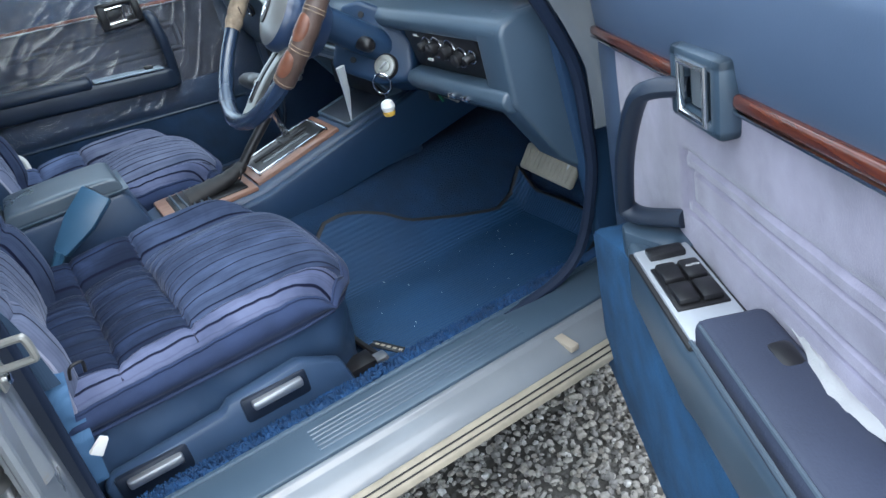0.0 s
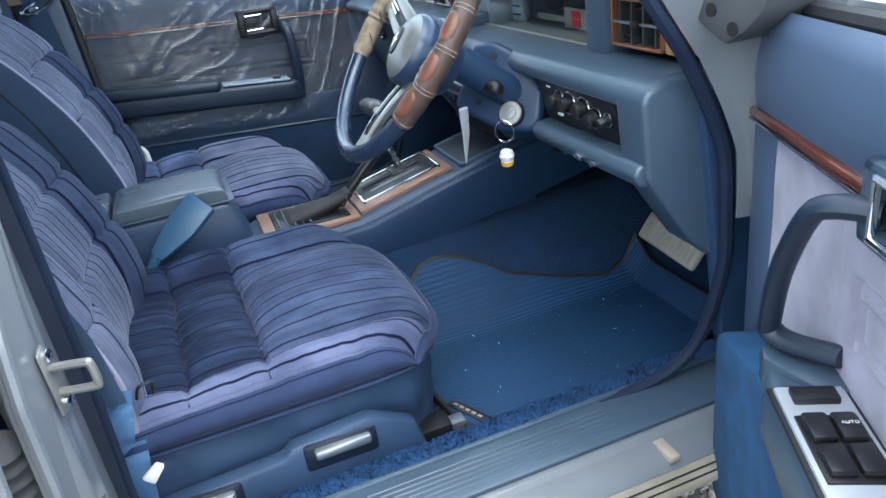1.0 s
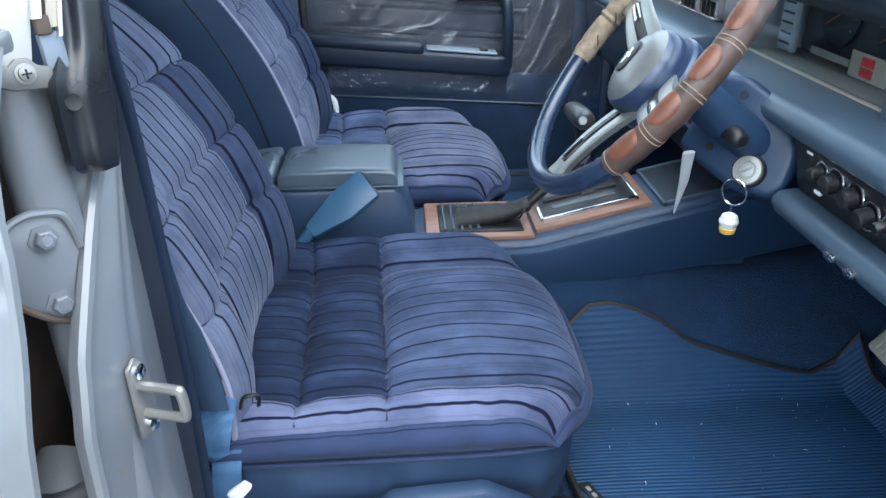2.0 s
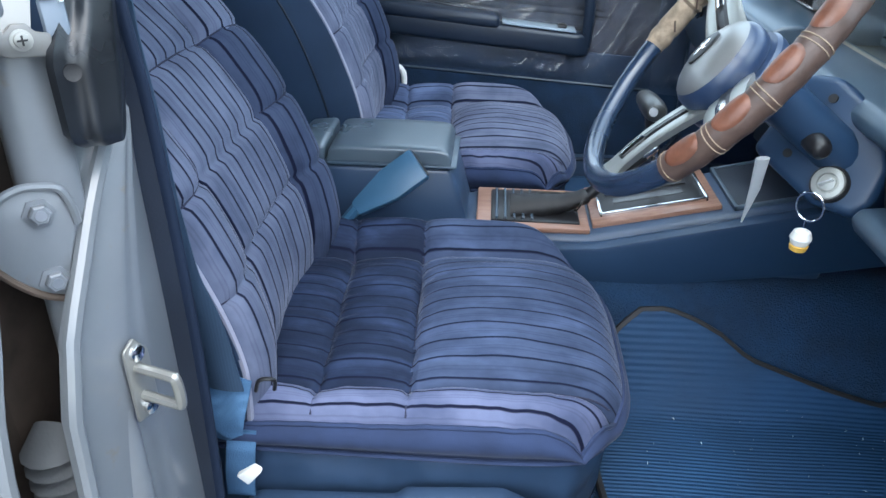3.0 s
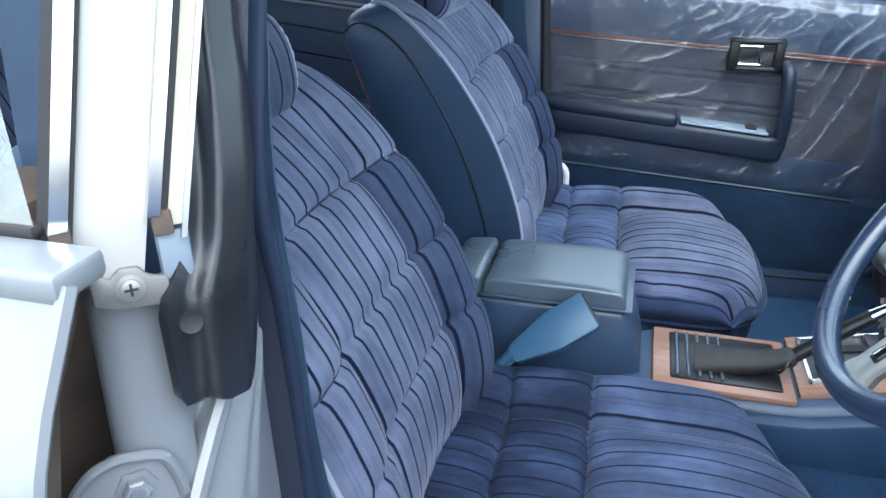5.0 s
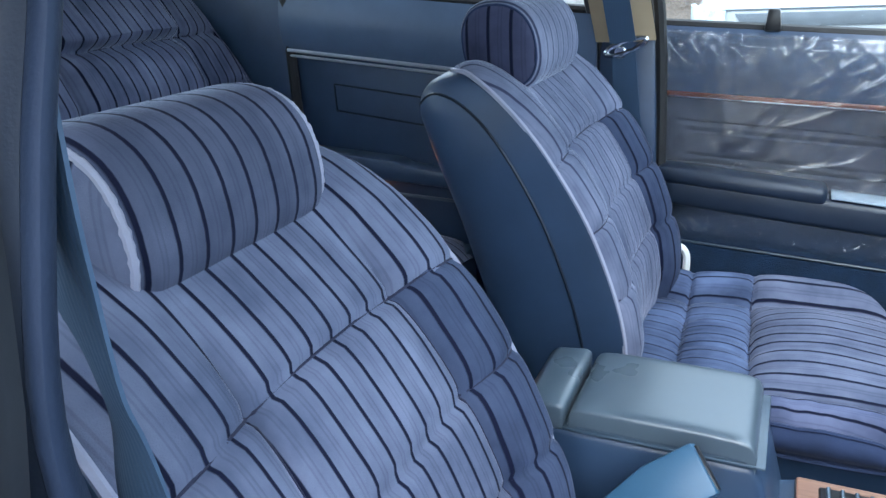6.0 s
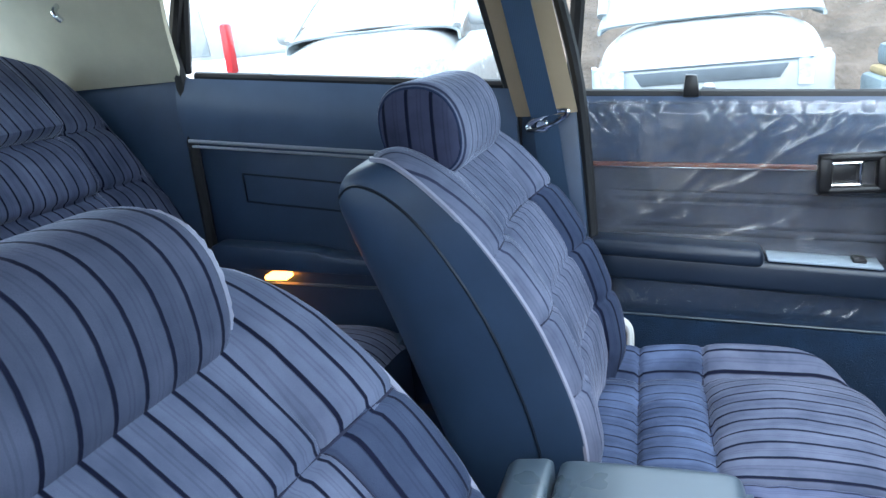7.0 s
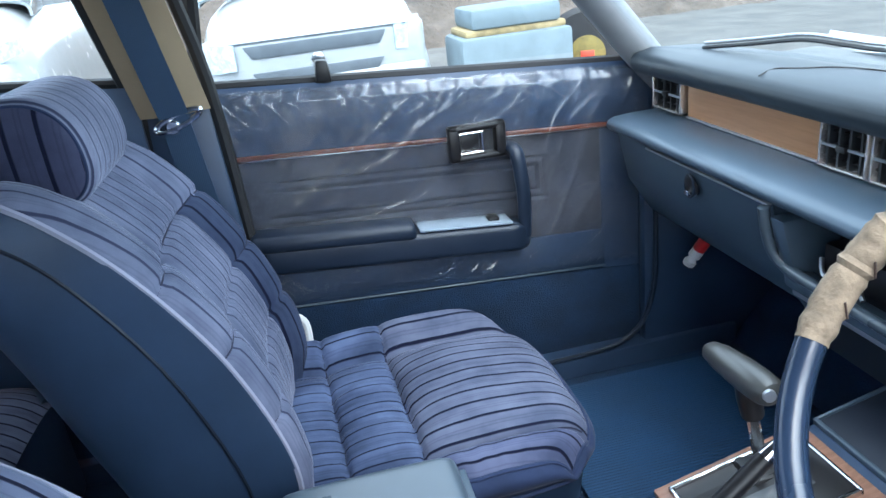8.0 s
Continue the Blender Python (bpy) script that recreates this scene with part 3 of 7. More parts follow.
    def skirt(u, v):
        p = ring(u, 0.075, -0.006 - 0.012 * v)
        w = (0.004 * noise.noise((u * 26, v * 4, 2 + cx)) + 0.0045 * noise.noise((u * 70, v * 2.5, 7 + cx))) * math.sin(math.pi * v)
        return (p.x + w, p.y + w, 0.466 - 0.143 * v)
    part("seat_skirt", grid(skirt, 120, 14, 0.004), VINYL, seat, "navy vinyl skirt", sharp=60)
    part("piping", tube([ring(k / 120, 0.0, 0.001) for k in range(121)], 0.003, 6), VELOUR_PLAIN, seat)
    part("piping", tube([ring(k / 120, 0.075, 0.0) for k in range(121)], 0.003, 6), VELOUR_PLAIN, seat)
    part("seat_base", box(cx - 0.17, cx + 0.17, 0.0, 0.40, FLOOR, 0.36, 0.01), VINYL_DARK, seat, "dark seat frame")
    for s in (-1, 1):
        part("seat_rail", box(cx + s * 0.16 - 0.012, cx + s * 0.16 + 0.012, -0.02, 0.46, FLOOR, FLOOR + 0.025, 0.004), SILVER, seat)
    # backrest: a middle field and two side bolsters, parted by three cross seams
    cross = (0.645, 0.737, 0.822)
    bolster = lambda v: lerp_table([(0.0, 0.115), (0.5, 0.10), (0.7, 0.092), (1.0, 0.075)], v)
    def across(u, v):
        """Half the columns lie in the middle field, a quarter in each bolster."""
        w, b, h = 2 * u - 1, bolster(v), lerp_table(HALF, v)
        a = abs(w)
        return math.copysign(2 * a * b if a < 0.5 else b + (2 * a - 1) * (h - b), w)
    def seam_z(k, x, h):
        return cross[k] + 0.012 * (1 - (x / h) ** 2) * (1 if k == 2 else 0.3)
    def back(u, v):
        e, h, b = along(EDGE, v), lerp_table(HALF, v), bolster(v)
        x = across(u, v)
        t = along(EDGE, min(1, v + 0.01)) - along(EDGE, max(0, v - 0.01))
        nrm = Vector((t.y, -t.x)).normalized()
        wing = 0.022 if x < 0 else 0.015
        d = 0.002 + wing * smooth_table([(0, 0.0), (b - 0.008, 0.0), (b + 0.045, 1.0), (h - 0.016, 0.95), (h, 0.0)], abs(x), 0.010) * min(1.0, 0.35 + 2.2 * (1 - v))
        if v < 0.55:
            d -= 0.012 * dent(x, 0.08) * (1 - v / 0.55)
        d -= (0.006 * dent(abs(x) - b, 0.004) + 0.004 * dent(abs(x) - b, 0.014)) * (1 if v < 0.62 else max(0, 1 - (v - 0.62) / 0.12))
        for k in range(3):
            g = e.y - seam_z(k, x, h)
            d -= 0.006 * dent(g, 0.004) + 0.0026 * dent(g, 0.014)
            d += 0.0007 * noise.noise((x * 95, k * 7 + cx, g * 8)) * dent(abs(g) - 0.009, 0.012)
        q = abs(x) / h
        d -= 0.008 * q ** 16
        d += 0.0012 * noise.noise((x * 24, v * 16, cx))
        return (cx + x, e.x + nrm.x * d + ahead * v, e.y + nrm.y * d + lift * v)
    NU, NV = 88, 120
    rest = part("backrest", grid(back, NU, NV), VELOUR if driver else VELOUR_LIT, seat, "lilac-blue velour with dark navy stripes", sharp=60)
    rest.data.materials.append(VELOUR_SIDE_SHADED)
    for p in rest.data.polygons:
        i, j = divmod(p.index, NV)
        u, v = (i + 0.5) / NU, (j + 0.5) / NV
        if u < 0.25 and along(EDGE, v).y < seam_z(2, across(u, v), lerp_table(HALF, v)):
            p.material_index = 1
    heights = [(along(EDGE, i / 600).y, i / 600) for i in range(560)]
    for k in range(3):
        pts = []
        for i in range(81):
            u = 0.01 + 0.98 * i / 80
            v0 = lerp_table(heights, cross[k])
            h = lerp_table(HALF, v0)
            pts.append(back(u, lerp_table(heights, seam_z(k, across(u, v0), h))))
        part("seam", tube(pts, 0.0017, 5), SEAM, seat)
    for u in (0.25, 0.75):
        part("seam", tube([back(u, 0.04 + 0.54 * i / 60) for i in range(61)], 0.0017, 5), SEAM, seat)
    def shell(u, v):
        e, r = along(EDGE, v), along(REAR, v)
        h = lerp_table(HALF, v)
        w = math.pi * u
        c, s = math.cos(w), math.sin(w)
        mix = s ** 0.5
        swell = 1 + 0.03 * math.sin(math.pi * min(1, v * 1.1))
        return (cx - h * swell * math.copysign(abs(c) ** 0.32, c), e.x + (r.x - e.x) * mix + ahead * v, e.y + (r.y - e.y) * mix + lift * v)
    part("back_shell", grid(shell, 48, 48), VINYL, seat, "navy vinyl seat back", sharp=60)
    for s in (-1, 1):
        pts = []
        for k in range(40):
            v = k / 39
            e = along(EDGE, v)
            pts.append((cx + s * lerp_table(HALF, v) * 1.005, e.x + ahead * v, e.y + lift * v))
        part("back_piping", tube(pts, 0.004, 6), PIPING, seat, "pale worn piping")
        ins = []
        for v, mix in curve2([(0.05, 0.28), (0.3, 0.27), (0.55, 0.27), (0.70, 0.30), (0.78, 0.38), (0.83, 0.55), (0.835, 0.72), (0.80, 0.90)], 40):
            e, r = along(EDGE, v), along(REAR, v)
            flat = max(0.0, 1 - mix ** 4) ** 0.16
            ins.append((cx + s * lerp_table(HALF, v) * (1 + 0.03 * math.sin(math.pi * min(1, v * 1.1))) * flat, e.x + (r.x - e.x) * mix + ahead * v, e.y + (r.y - e.y) * mix + lift * v))
        part("shell_seam", tube(ins, 0.0022, 5), VINYL_DARK, seat)
    # rolled headrest with flat padded ends
    def roll(u, v):
        w = 2 * math.pi * v
        q = abs(2 * u - 1)
        r = 1.0 if q < 0.86 else math.sqrt(max(0.0, 1 - ((q - 0.86) / 0.14) ** 2 * 0.22))
        c, s = math.cos(w), math.sin(w)
        y = (0.062 if c > 0 or not driver else 0.078) * math.copysign(abs(c) ** 0.85, c) * r
        z = 0.065 * math.copysign(abs(s) ** 0.85, s) * r
        # the rear of the roll is cut flat and slopes in towards the bottom
        over = (-0.919 * y - 0.396 * z) / (0.045 * r)
        if driver and over > 0.85:
            k = (0.85 + 0.15 * math.tanh((over - 0.85) / 0.15)) / over
            y, z = y * k, z * k
        return (cx + 0.104 * (2 * u - 1), roll_y + y - 0.12 * z, roll_z + z)
    head = part("headrest", grid(roll, 40, 40, 0.0), VELOUR_HEAD_SHADED if driver else VELOUR_LIT, seat, "striped velour roll headrest", sharp=70)
    for s in (0, 1):
        def cap(u, v, s=s):
            p = Vector(roll(s, v))
            c = Vector((p.x, roll_y, roll_z))
            o = c + (p - c) * u
            o.x += (1 if s else -1) * 0.010 * math.sqrt(max(0, 1 - u * u))
            return o
        part("headrest_end", grid(cap, 10, 40), VELOUR_END if driver else VELOUR_END_SHADED, head)
        part("end_piping", tube([roll(s, k / 120) for k in range(120)], [(0.0032 + 0.0016 * noise.noise((k * 0.6, s, 4))) if driver else 0.002 for k in range(120)], 6, True), PIPING if driver else VELOUR_PLAIN, head, "frayed pale piping" if driver else "")
    part("headrest_post", tube([(cx, roll_y - 0.01, roll_z - 0.05), (cx, roll_y - 0.015, 0.88)], 0.02, 8), VINYL_DARK, seat)
    if driver:
        part("side_cover", prism([(0.02, 0.325), (0.02, 0.392), (0.035, 0.404), (0.19, 0.412), (0.20, 0.424), (0.31, 0.432), (0.37, 0.40), (0.385, 0.34), (0.37, 0.315)], 0, cx + 0.205, cx + 0.232, 0.008), VINYL, seat, "navy plastic side cover")
        for y0, y1, z in ((0.048, 0.122, 0.384), (0.228, 0.304, 0.402)):
            cup = part("lever_recess", box(cx + 0.222, cx + 0.236, y0 - 0.014, y1 + 0.010, z - 0.022, z + 0.020, 0.006), VINYL_DARK, seat, "dark lever recess")
            part("lever", box(cx + 0.230, cx + 0.246, y0, y1, z + 0.000, z + 0.014, 0.004), SILVER, cup, "silver seat lever")
        part("slide_bar", box(cx + 0.16, cx + 0.20, 0.36, 0.43, FLOOR + 0.03, FLOOR + 0.05, 0.004), BLACK, seat, "black seat slide lever")
    if not driver:
        part("hinge_cover", tube(curve([(cx - 0.222, 0.01, 0.572), (cx - 0.23, 0.042, 0.582), (cx - 0.23, 0.066, 0.565), (cx - 0.222, 0.068, 0.525)], 14), 0.007, 8), WHITE, seat, "white recliner grip")
    return seat


DX, PX = 0.31, -0.39
front_seat(DX, "driver's seat in lilac-blue striped velour with navy sides and roll headrest", 0.0, 0.0, 0.946, -0.205, True)
front_seat(PX, "passenger seat in lilac-blue striped velour with navy vinyl back shell", 0.022, 0.025, 0.982, -0.170, False)

# ---- rear bench ----
bench = thing("rear_seat", (-0.01, -0.9, FLOOR), "rear bench in dark striped lilac velour with sewn cross seams", "car seat")


BENCH_TOP = [(-0.70, 0.75), (-0.682, 0.85), (-0.667, 0.97), (-0.645, 1.085), (-0.612, 1.120), (-0.545, 1.146), (-0.49, 1.168), (-0.36, 1.171), (-0.235, 1.163), (-0.17, 1.13), (0.15, 1.13), (0.215, 1.163), (0.34, 1.171), (0.47, 1.168), (0.525, 1.146), (0.592, 1.120), (0.625, 1.085), (0.647, 0.97), (0.662, 0.85), (0.68, 0.75)]


BORDERS = (-0.527, -0.207, 0.187, 0.507)
bench_u = lambda x: (x + 0.674) / 1.328


def bench_back(u, v):
    x = -0.674 + 1.328 * u
    top = smooth_table(BENCH_TOP, x, 0.008)
    z = 0.50 + (top - 0.50) * v
    y = -0.748 - 0.50 * (z - 0.50) - 0.05 * v ** 10
    for a, b in (BORDERS[:2], BORDERS[2:]):
        if a < x < b:
            # three padded fields; the topmost overhangs the one below it
            w = (1 - abs(2 * (x - a) / (b - a) - 1) ** 6)
            y += 0.020 * w
            if z > 0.985:
                y += 0.040 * w * min(1.0, (z - 0.985) / 0.026) * max(0.0, 1 - (z - 0.985) / 0.20)
            elif z > 0.868:
                y += 0.020 * w * math.sin(math.pi * (z - 0.868) / 0.117) ** 0.6
    for b in BORDERS:
        y -= 0.010 * dent(x - b, 0.005) + 0.010 * dent(x - b, 0.02)
    for q in (0.868, 0.985):
        y -= 0.010 * dent(z - q, 0.005) + 0.012 * dent(z - q, 0.016)
    return (x, y, z)


part("bench_back", grid(bench_back, 160, 110), VELOUR_REAR, bench, "dark striped velour backrest", sharp=60)


for b in BORDERS:
    line = []
    for k in range(40):
        z = 0.60 + 0.51 * k / 39
        u = bench_u(b)
        top = smooth_table(BENCH_TOP, b, 0.008)
        if z < top - 0.01:
            line.append(Vector(bench_back(u, (z - 0.50) / (top - 0.50))) + Vector((0, 0.003, 0)))
    part("bench_piping", tube(line, 0.0025, 6), PIPING, bench, "pale piping")
for q in (0.868, 0.985):
    pts = []
    for k in range(70):
        u = 0.08 + 0.84 * k / 69
        top = smooth_table(BENCH_TOP, -0.674 + 1.328 * u, 0.008)
        if q < top - 0.02:
            pts.append(Vector(bench_back(u, (q - 0.50) / (top - 0.50))) + Vector((0, 0.001, 0)))
    part("seam", tube(pts, 0.0022, 6), SEAM, bench)


def bench_top(u, v):
    x = -0.66 + 1.30 * u
    y = -0.90 + 0.53 * v
    z = 0.550 + 0.02 * v - 0.05 * v ** 14 - 0.03 * abs(2 * u - 1) ** 12
    z -= 0.012 * dent(x + 0.01, 0.02)
    for s in (-0.70, -0.60):
        z -= 0.010 * dent(y - s, 0.010)
    return (x, y, z)


part("bench_cushion", grid(bench_top, 90, 40), VELOUR, bench, "striped velour cushion", sharp=60)
part("bench_front", box(-0.66, 0.64, -0.90, -0.374, FLOOR, 0.528, 0.02), VINYL, bench, "navy vinyl front")


# ---- centre console ----
console = thing("centre_console", (0.01, 0.3, FLOOR + 0.1), "blue vinyl centre console with padded lid and wood veneer panels", "console")
CXL, CXR = -0.075, 0.095


def console_body():
    """The armrest box behind, and the low wide tray in front of it."""
    box_part = prism([(-0.03, 0.30), (-0.03, 0.585), (-0.015, 0.602), (0.215, 0.602), (0.226, 0.590), (0.250, 0.500), (0.250, 0.30)], 0, -0.090, 0.046, 0.007, 3)
    low_part = prism([(0.20, 0.30), (0.20, 0.500), (0.262, 0.518), (0.44, 0.522), (0.63, 0.566), (0.76, 0.60), (0.80, 0.60), (0.80, 0.30)], 0, CXL, CXR, 0.012, 3)
    return join(box_part, low_part)


part("console_body", console_body(), VINYL, console, "blue vinyl console body")
part("console_flank", prism([(0.25, 0.33), (0.25, 0.50), (0.45, 0.515), (0.64, 0.562), (0.80, 0.60), (0.95, 0.63), (0.95, 0.52), (0.76, 0.482), (0.48, 0.442)], 0, CXR - 0.01, CXR + 0.02, 0.006), VINYL_BLUE, console, "flared console side")
lid = part("armrest_lid", grid(lambda u, v: (-0.022 + 0.069 * math.copysign(abs(math.cos(math.pi * u)) ** 0.20, -math.cos(math.pi * u)), 0.022 + 0.203 * v - 0.006 * v ** 20 + 0.005 * (1 - v) ** 20,
                                       0.612 + 0.022 * math.sin(math.pi * u) ** 0.12 - 0.016 * v ** 26 - 0.008 * (1 - v) ** 26 + 0.003 * math.sin(math.pi * u) * math.sin(math.pi * v)), 48, 48), VINYL_LID, console, "padded blue vinyl lid", sharp=60)
part("lid_core", box(-0.089, 0.045, 0.024, 0.219, 0.600, 0.613, 0.003), VINYL_DASH, lid)
part("lid_lip", box(-0.092, 0.049, 0.020, 0.228, 0.605, 0.6085, 0.0015), VINYL_DASH, lid, "pale worn lid edge")
part("lid_back", prism([(-0.036, 0.600), (-0.034, 0.620), (-0.024, 0.630), (0.012, 0.634), (0.0205, 0.631), (0.0205, 0.600)], 0, -0.090, 0.046, 0.005, 3), VINYL_LID, console, "fixed hinge end of the lid")
part("lid_hinge", tube([(0.03, -0.036, 0.60), (0.052, -0.046, 0.588), (0.06, -0.05, 0.56)], 0.006, 8), SILVER, console, "metal lid hinge")
slope = Matrix.Translation((0.012, 0.455, 0.527)) @ Matrix.Rotation(math.atan2(0.044, 0.19), 4, "X")


def on_slope(x0, x1, y0, y1, z0, z1, r=0.002):
    """A box on the sloping top of the console; y from the gear plate's rear edge."""
    return box(x0, x1, y0, y1, z0, z1, r, m=slope)


part("brake_tray_frame", box(-0.06, 0.085, 0.262, 0.440, 0.519, 0.530, 0.004), WOOD_CONSOLE, console, "brown wood veneer")
tray = part("brake_slot", box(-0.045, 0.070, 0.285, 0.425, 0.526, 0.533, 0.003), BLACK, console, "dark handbrake slot")
for k in range(5):
    part("slot_rib", box(-0.042, 0.067, 0.292 + 0.014 * k, 0.296 + 0.014 * k, 0.532, 0.537, 0.001, 1), VINYL_DASH, tray)
part("gear_surround", on_slope(-0.084, 0.056, -0.010, 0.186, -0.006, 0.006), WOOD_CONSOLE, console, "brown wood veneer")
plate = part("gear_plate", on_slope(-0.068, 0.032, 0.008, 0.168, 0.004, 0.009), BLACK, console, "black selector plate")
for a, b, c, d in ((-0.072, 0.036, 0.004, 0.009), (-0.072, 0.036, 0.166, 0.171), (-0.072, -0.067, 0.004, 0.171), (0.031, 0.036, 0.004, 0.171)):
    part("plate_trim", on_slope(a, b, c, d, 0.005, 0.013, 0.0015), CHROME, plate, "chrome border")
part("gear_gate", on_slope(-0.045, -0.030, 0.02, 0.15, 0.008, 0.012, 0.001), RUBBER, plate)
part("indicator_strip", on_slope(-0.018, 0.002, 0.03, 0.14, 0.008, 0.0105, 0.001), surface("smoked_panel", (0.10, 0.11, 0.12), 0.2), plate)
stick = part("gear_stick", tube([(-0.037, 0.562, 0.55), (-0.036, 0.548, 0.61), (-0.034, 0.532, 0.68)], [0.008, 0.0075, 0.007], 10), CHROME, console, "chrome gear stick")
part("stick_collar", tube([(-0.035, 0.543, 0.636), (-0.034, 0.536, 0.66), (-0.032, 0.530, 0.692)], [0.0125, 0.013, 0.014], 14), BLACK, stick)
part("stick_boot", box(-0.06, -0.012, 0.535, 0.60, 0.545, 0.563, 0.008), BLACK, stick)
part("gear_knob", tube([(-0.099, 0.526, 0.6875), (-0.097, 0.526, 0.688), (-0.090, 0.526, 0.689), (-0.07, 0.526, 0.6915), (-0.04, 0.526, 0.694), (-0.01, 0.526, 0.696), (0.008, 0.526, 0.697), (0.016, 0.526, 0.697), (0.018, 0.526, 0.697)], [0.003, 0.008, 0.0125, 0.016, 0.018, 0.0185, 0.0175, 0.014, 0.010], 18, flat=0.92), surface("worn_grey_knob", (0.045, 0.048, 0.048), 0.32, grain=300, bump=0.05, vary=0.3, spec=0.8), stick, "worn grey T-shaped gear knob")
part("knob_button", tube([(0.012, 0.522, 0.699), (0.022, 0.520, 0.700)], [0.0075, 0.0065], 12), SILVER, stick)
# handbrake
brake = part("handbrake", tube([(0.03, 0.425, 0.552), (0.03, 0.47, 0.595), (0.03, 0.515, 0.635)], [0.009, 0.010, 0.0095], 12), BLACK, console, "black handbrake lever")
part("brake_tip", tube([(0.03, 0.513, 0.634), (0.03, 0.532, 0.65)], [0.0095, 0.007], 12), CHROME, brake, "chrome brake button")
boot_pts = curve([(0.025, 0.318, 0.532), (0.027, 0.36, 0.540), (0.029, 0.40, 0.548), (0.03, 0.438, 0.563)], 16)
part("brake_boot", tube(boot_pts, [0.030 - 0.016 * k / 15 + 0.0015 * math.sin(k * 2.4) for k in range(16)], 14, flat=0.75), RUBBER, brake, "creased black leather boot")
part("boot_tie", tube([(0.03 + 0.017 * math.cos(a), 0.425 + 0.006 * math.sin(a), 0.553 + 0.016 * math.sin(a)) for a in [k * math.pi / 8 for k in range(16)]], 0.0018, 5, True), BLACK, brake)
# front tray
tray_front = part("front_tray", on_slope(-0.078, 0.066, 0.205, 0.345, -0.006, 0.004), VINYL_DARK, console, "dark flat tray")
for a, b, c, d in ((-0.082, 0.070, 0.200, 0.206), (-0.082, -0.077, 0.200, 0.35), (0.065, 0.070, 0.200, 0.35)):
    part("tray_edge", on_slope(a, b, c, d, -0.004, 0.007, 0.002), VINYL_DASH, tray_front, "blue raised tray edge")

# ---- dashboard ----
dash = thing("dashboard", (0.0, 0.9, 0.45), "blue vinyl dashboard with wood panel, air vents and instrument cowl", "dashboard")
DL, DR = -0.690, 0.655


def pad(outline, x0, x1, r=0.012, seg=3):
    return prism(outline, 0, x0, x1, r, seg)


part("top_pad", pad([(0.735, 0.898), (0.715, 0.905), (0.708, 0.922), (0.716, 0.938), (0.745, 0.944), (0.85, 0.936), (1.05, 0.892), (1.05, 0.87)], DL + 0.02, 0.03), VINYL_TOP, dash, "dark blue padded dash top")
part("dash_crack", tube(curve([(-0.312, 0.722, 0.9415), (-0.330, 0.758, 0.9435), (-0.318, 0.791, 0.9412), (-0.306, 0.833, 0.9380), (-0.262, 0.865, 0.9345), (-0.20, 0.885, 0.930)], 30), 0.0011, 5), RUBBER, dash, "dark crack in the dash top")
part("cowl_pad", pad([(0.70, 0.925), (0.69, 0.945), (0.70, 0.962), (0.74, 0.968), (0.90, 0.945), (1.05, 0.895), (1.05, 0.87), (0.76, 0.90)], 0.03, 0.44), VINYL_TOP, dash, "padded instrument cowl")
part("end_pad", pad([(0.735, 0.898), (0.715, 0.905), (0.708, 0.922), (0.716, 0.938), (0.745, 0.944), (0.85, 0.936), (1.05, 0.892), (1.05, 0.87)], 0.44, DR - 0.01), VINYL_TOP, dash)
part("ledge", pad([(0.76, 0.838), (0.70, 0.838), (0.668, 0.836), (0.654, 0.830), (0.651, 0.820), (0.660, 0.811), (0.70, 0.806), (0.76, 0.80)], DL + 0.045, 0.05, 0.005), VINYL_DASH, dash, "blue padded lower ledge")
part("driver_ledge", pad([(0.76, 0.822), (0.71, 0.820), (0.680, 0.812), (0.668, 0.800), (0.670, 0.785), (0.69, 0.775), (0.76, 0.77)], 0.05, DR - 0.02, 0.006), VINYL_DASH, dash, "blue padded ledge")
part("dash_core", join(box(DL + 0.03, 0.045, 0.775, 1.04, 0.74, 0.87, 0.01), box(0.045, DR - 0.03, 0.775, 1.04, 0.74, 0.803, 0.005), box(0.43, DR - 0.03, 0.775, 1.04, 0.80, 0.87, 0.005)), VINYL_DARK, dash)
part("wood_panel", box(-0.540, -0.222, 0.752, 0.770, 0.838, 0.900, 0.002), WOOD_TAN, dash, "tan wood veneer panel")
part("panel_trim", box(-0.540, -0.222, 0.748, 0.753, 0.8385, 0.842, 0.001), SILVER, dash)
part("panel_trim", box(-0.540, -0.222, 0.748, 0.753, 0.896, 0.8995, 0.001), SILVER, dash)


VENT_BLADE = surface("grey_vent_blade", (0.030, 0.032, 0.036), 0.4)
BEZEL = surface("champagne_bezel", (0.80, 0.74, 0.70), 0.22, metal=0.75, grain=300, bump=0.03, vary=0.1)


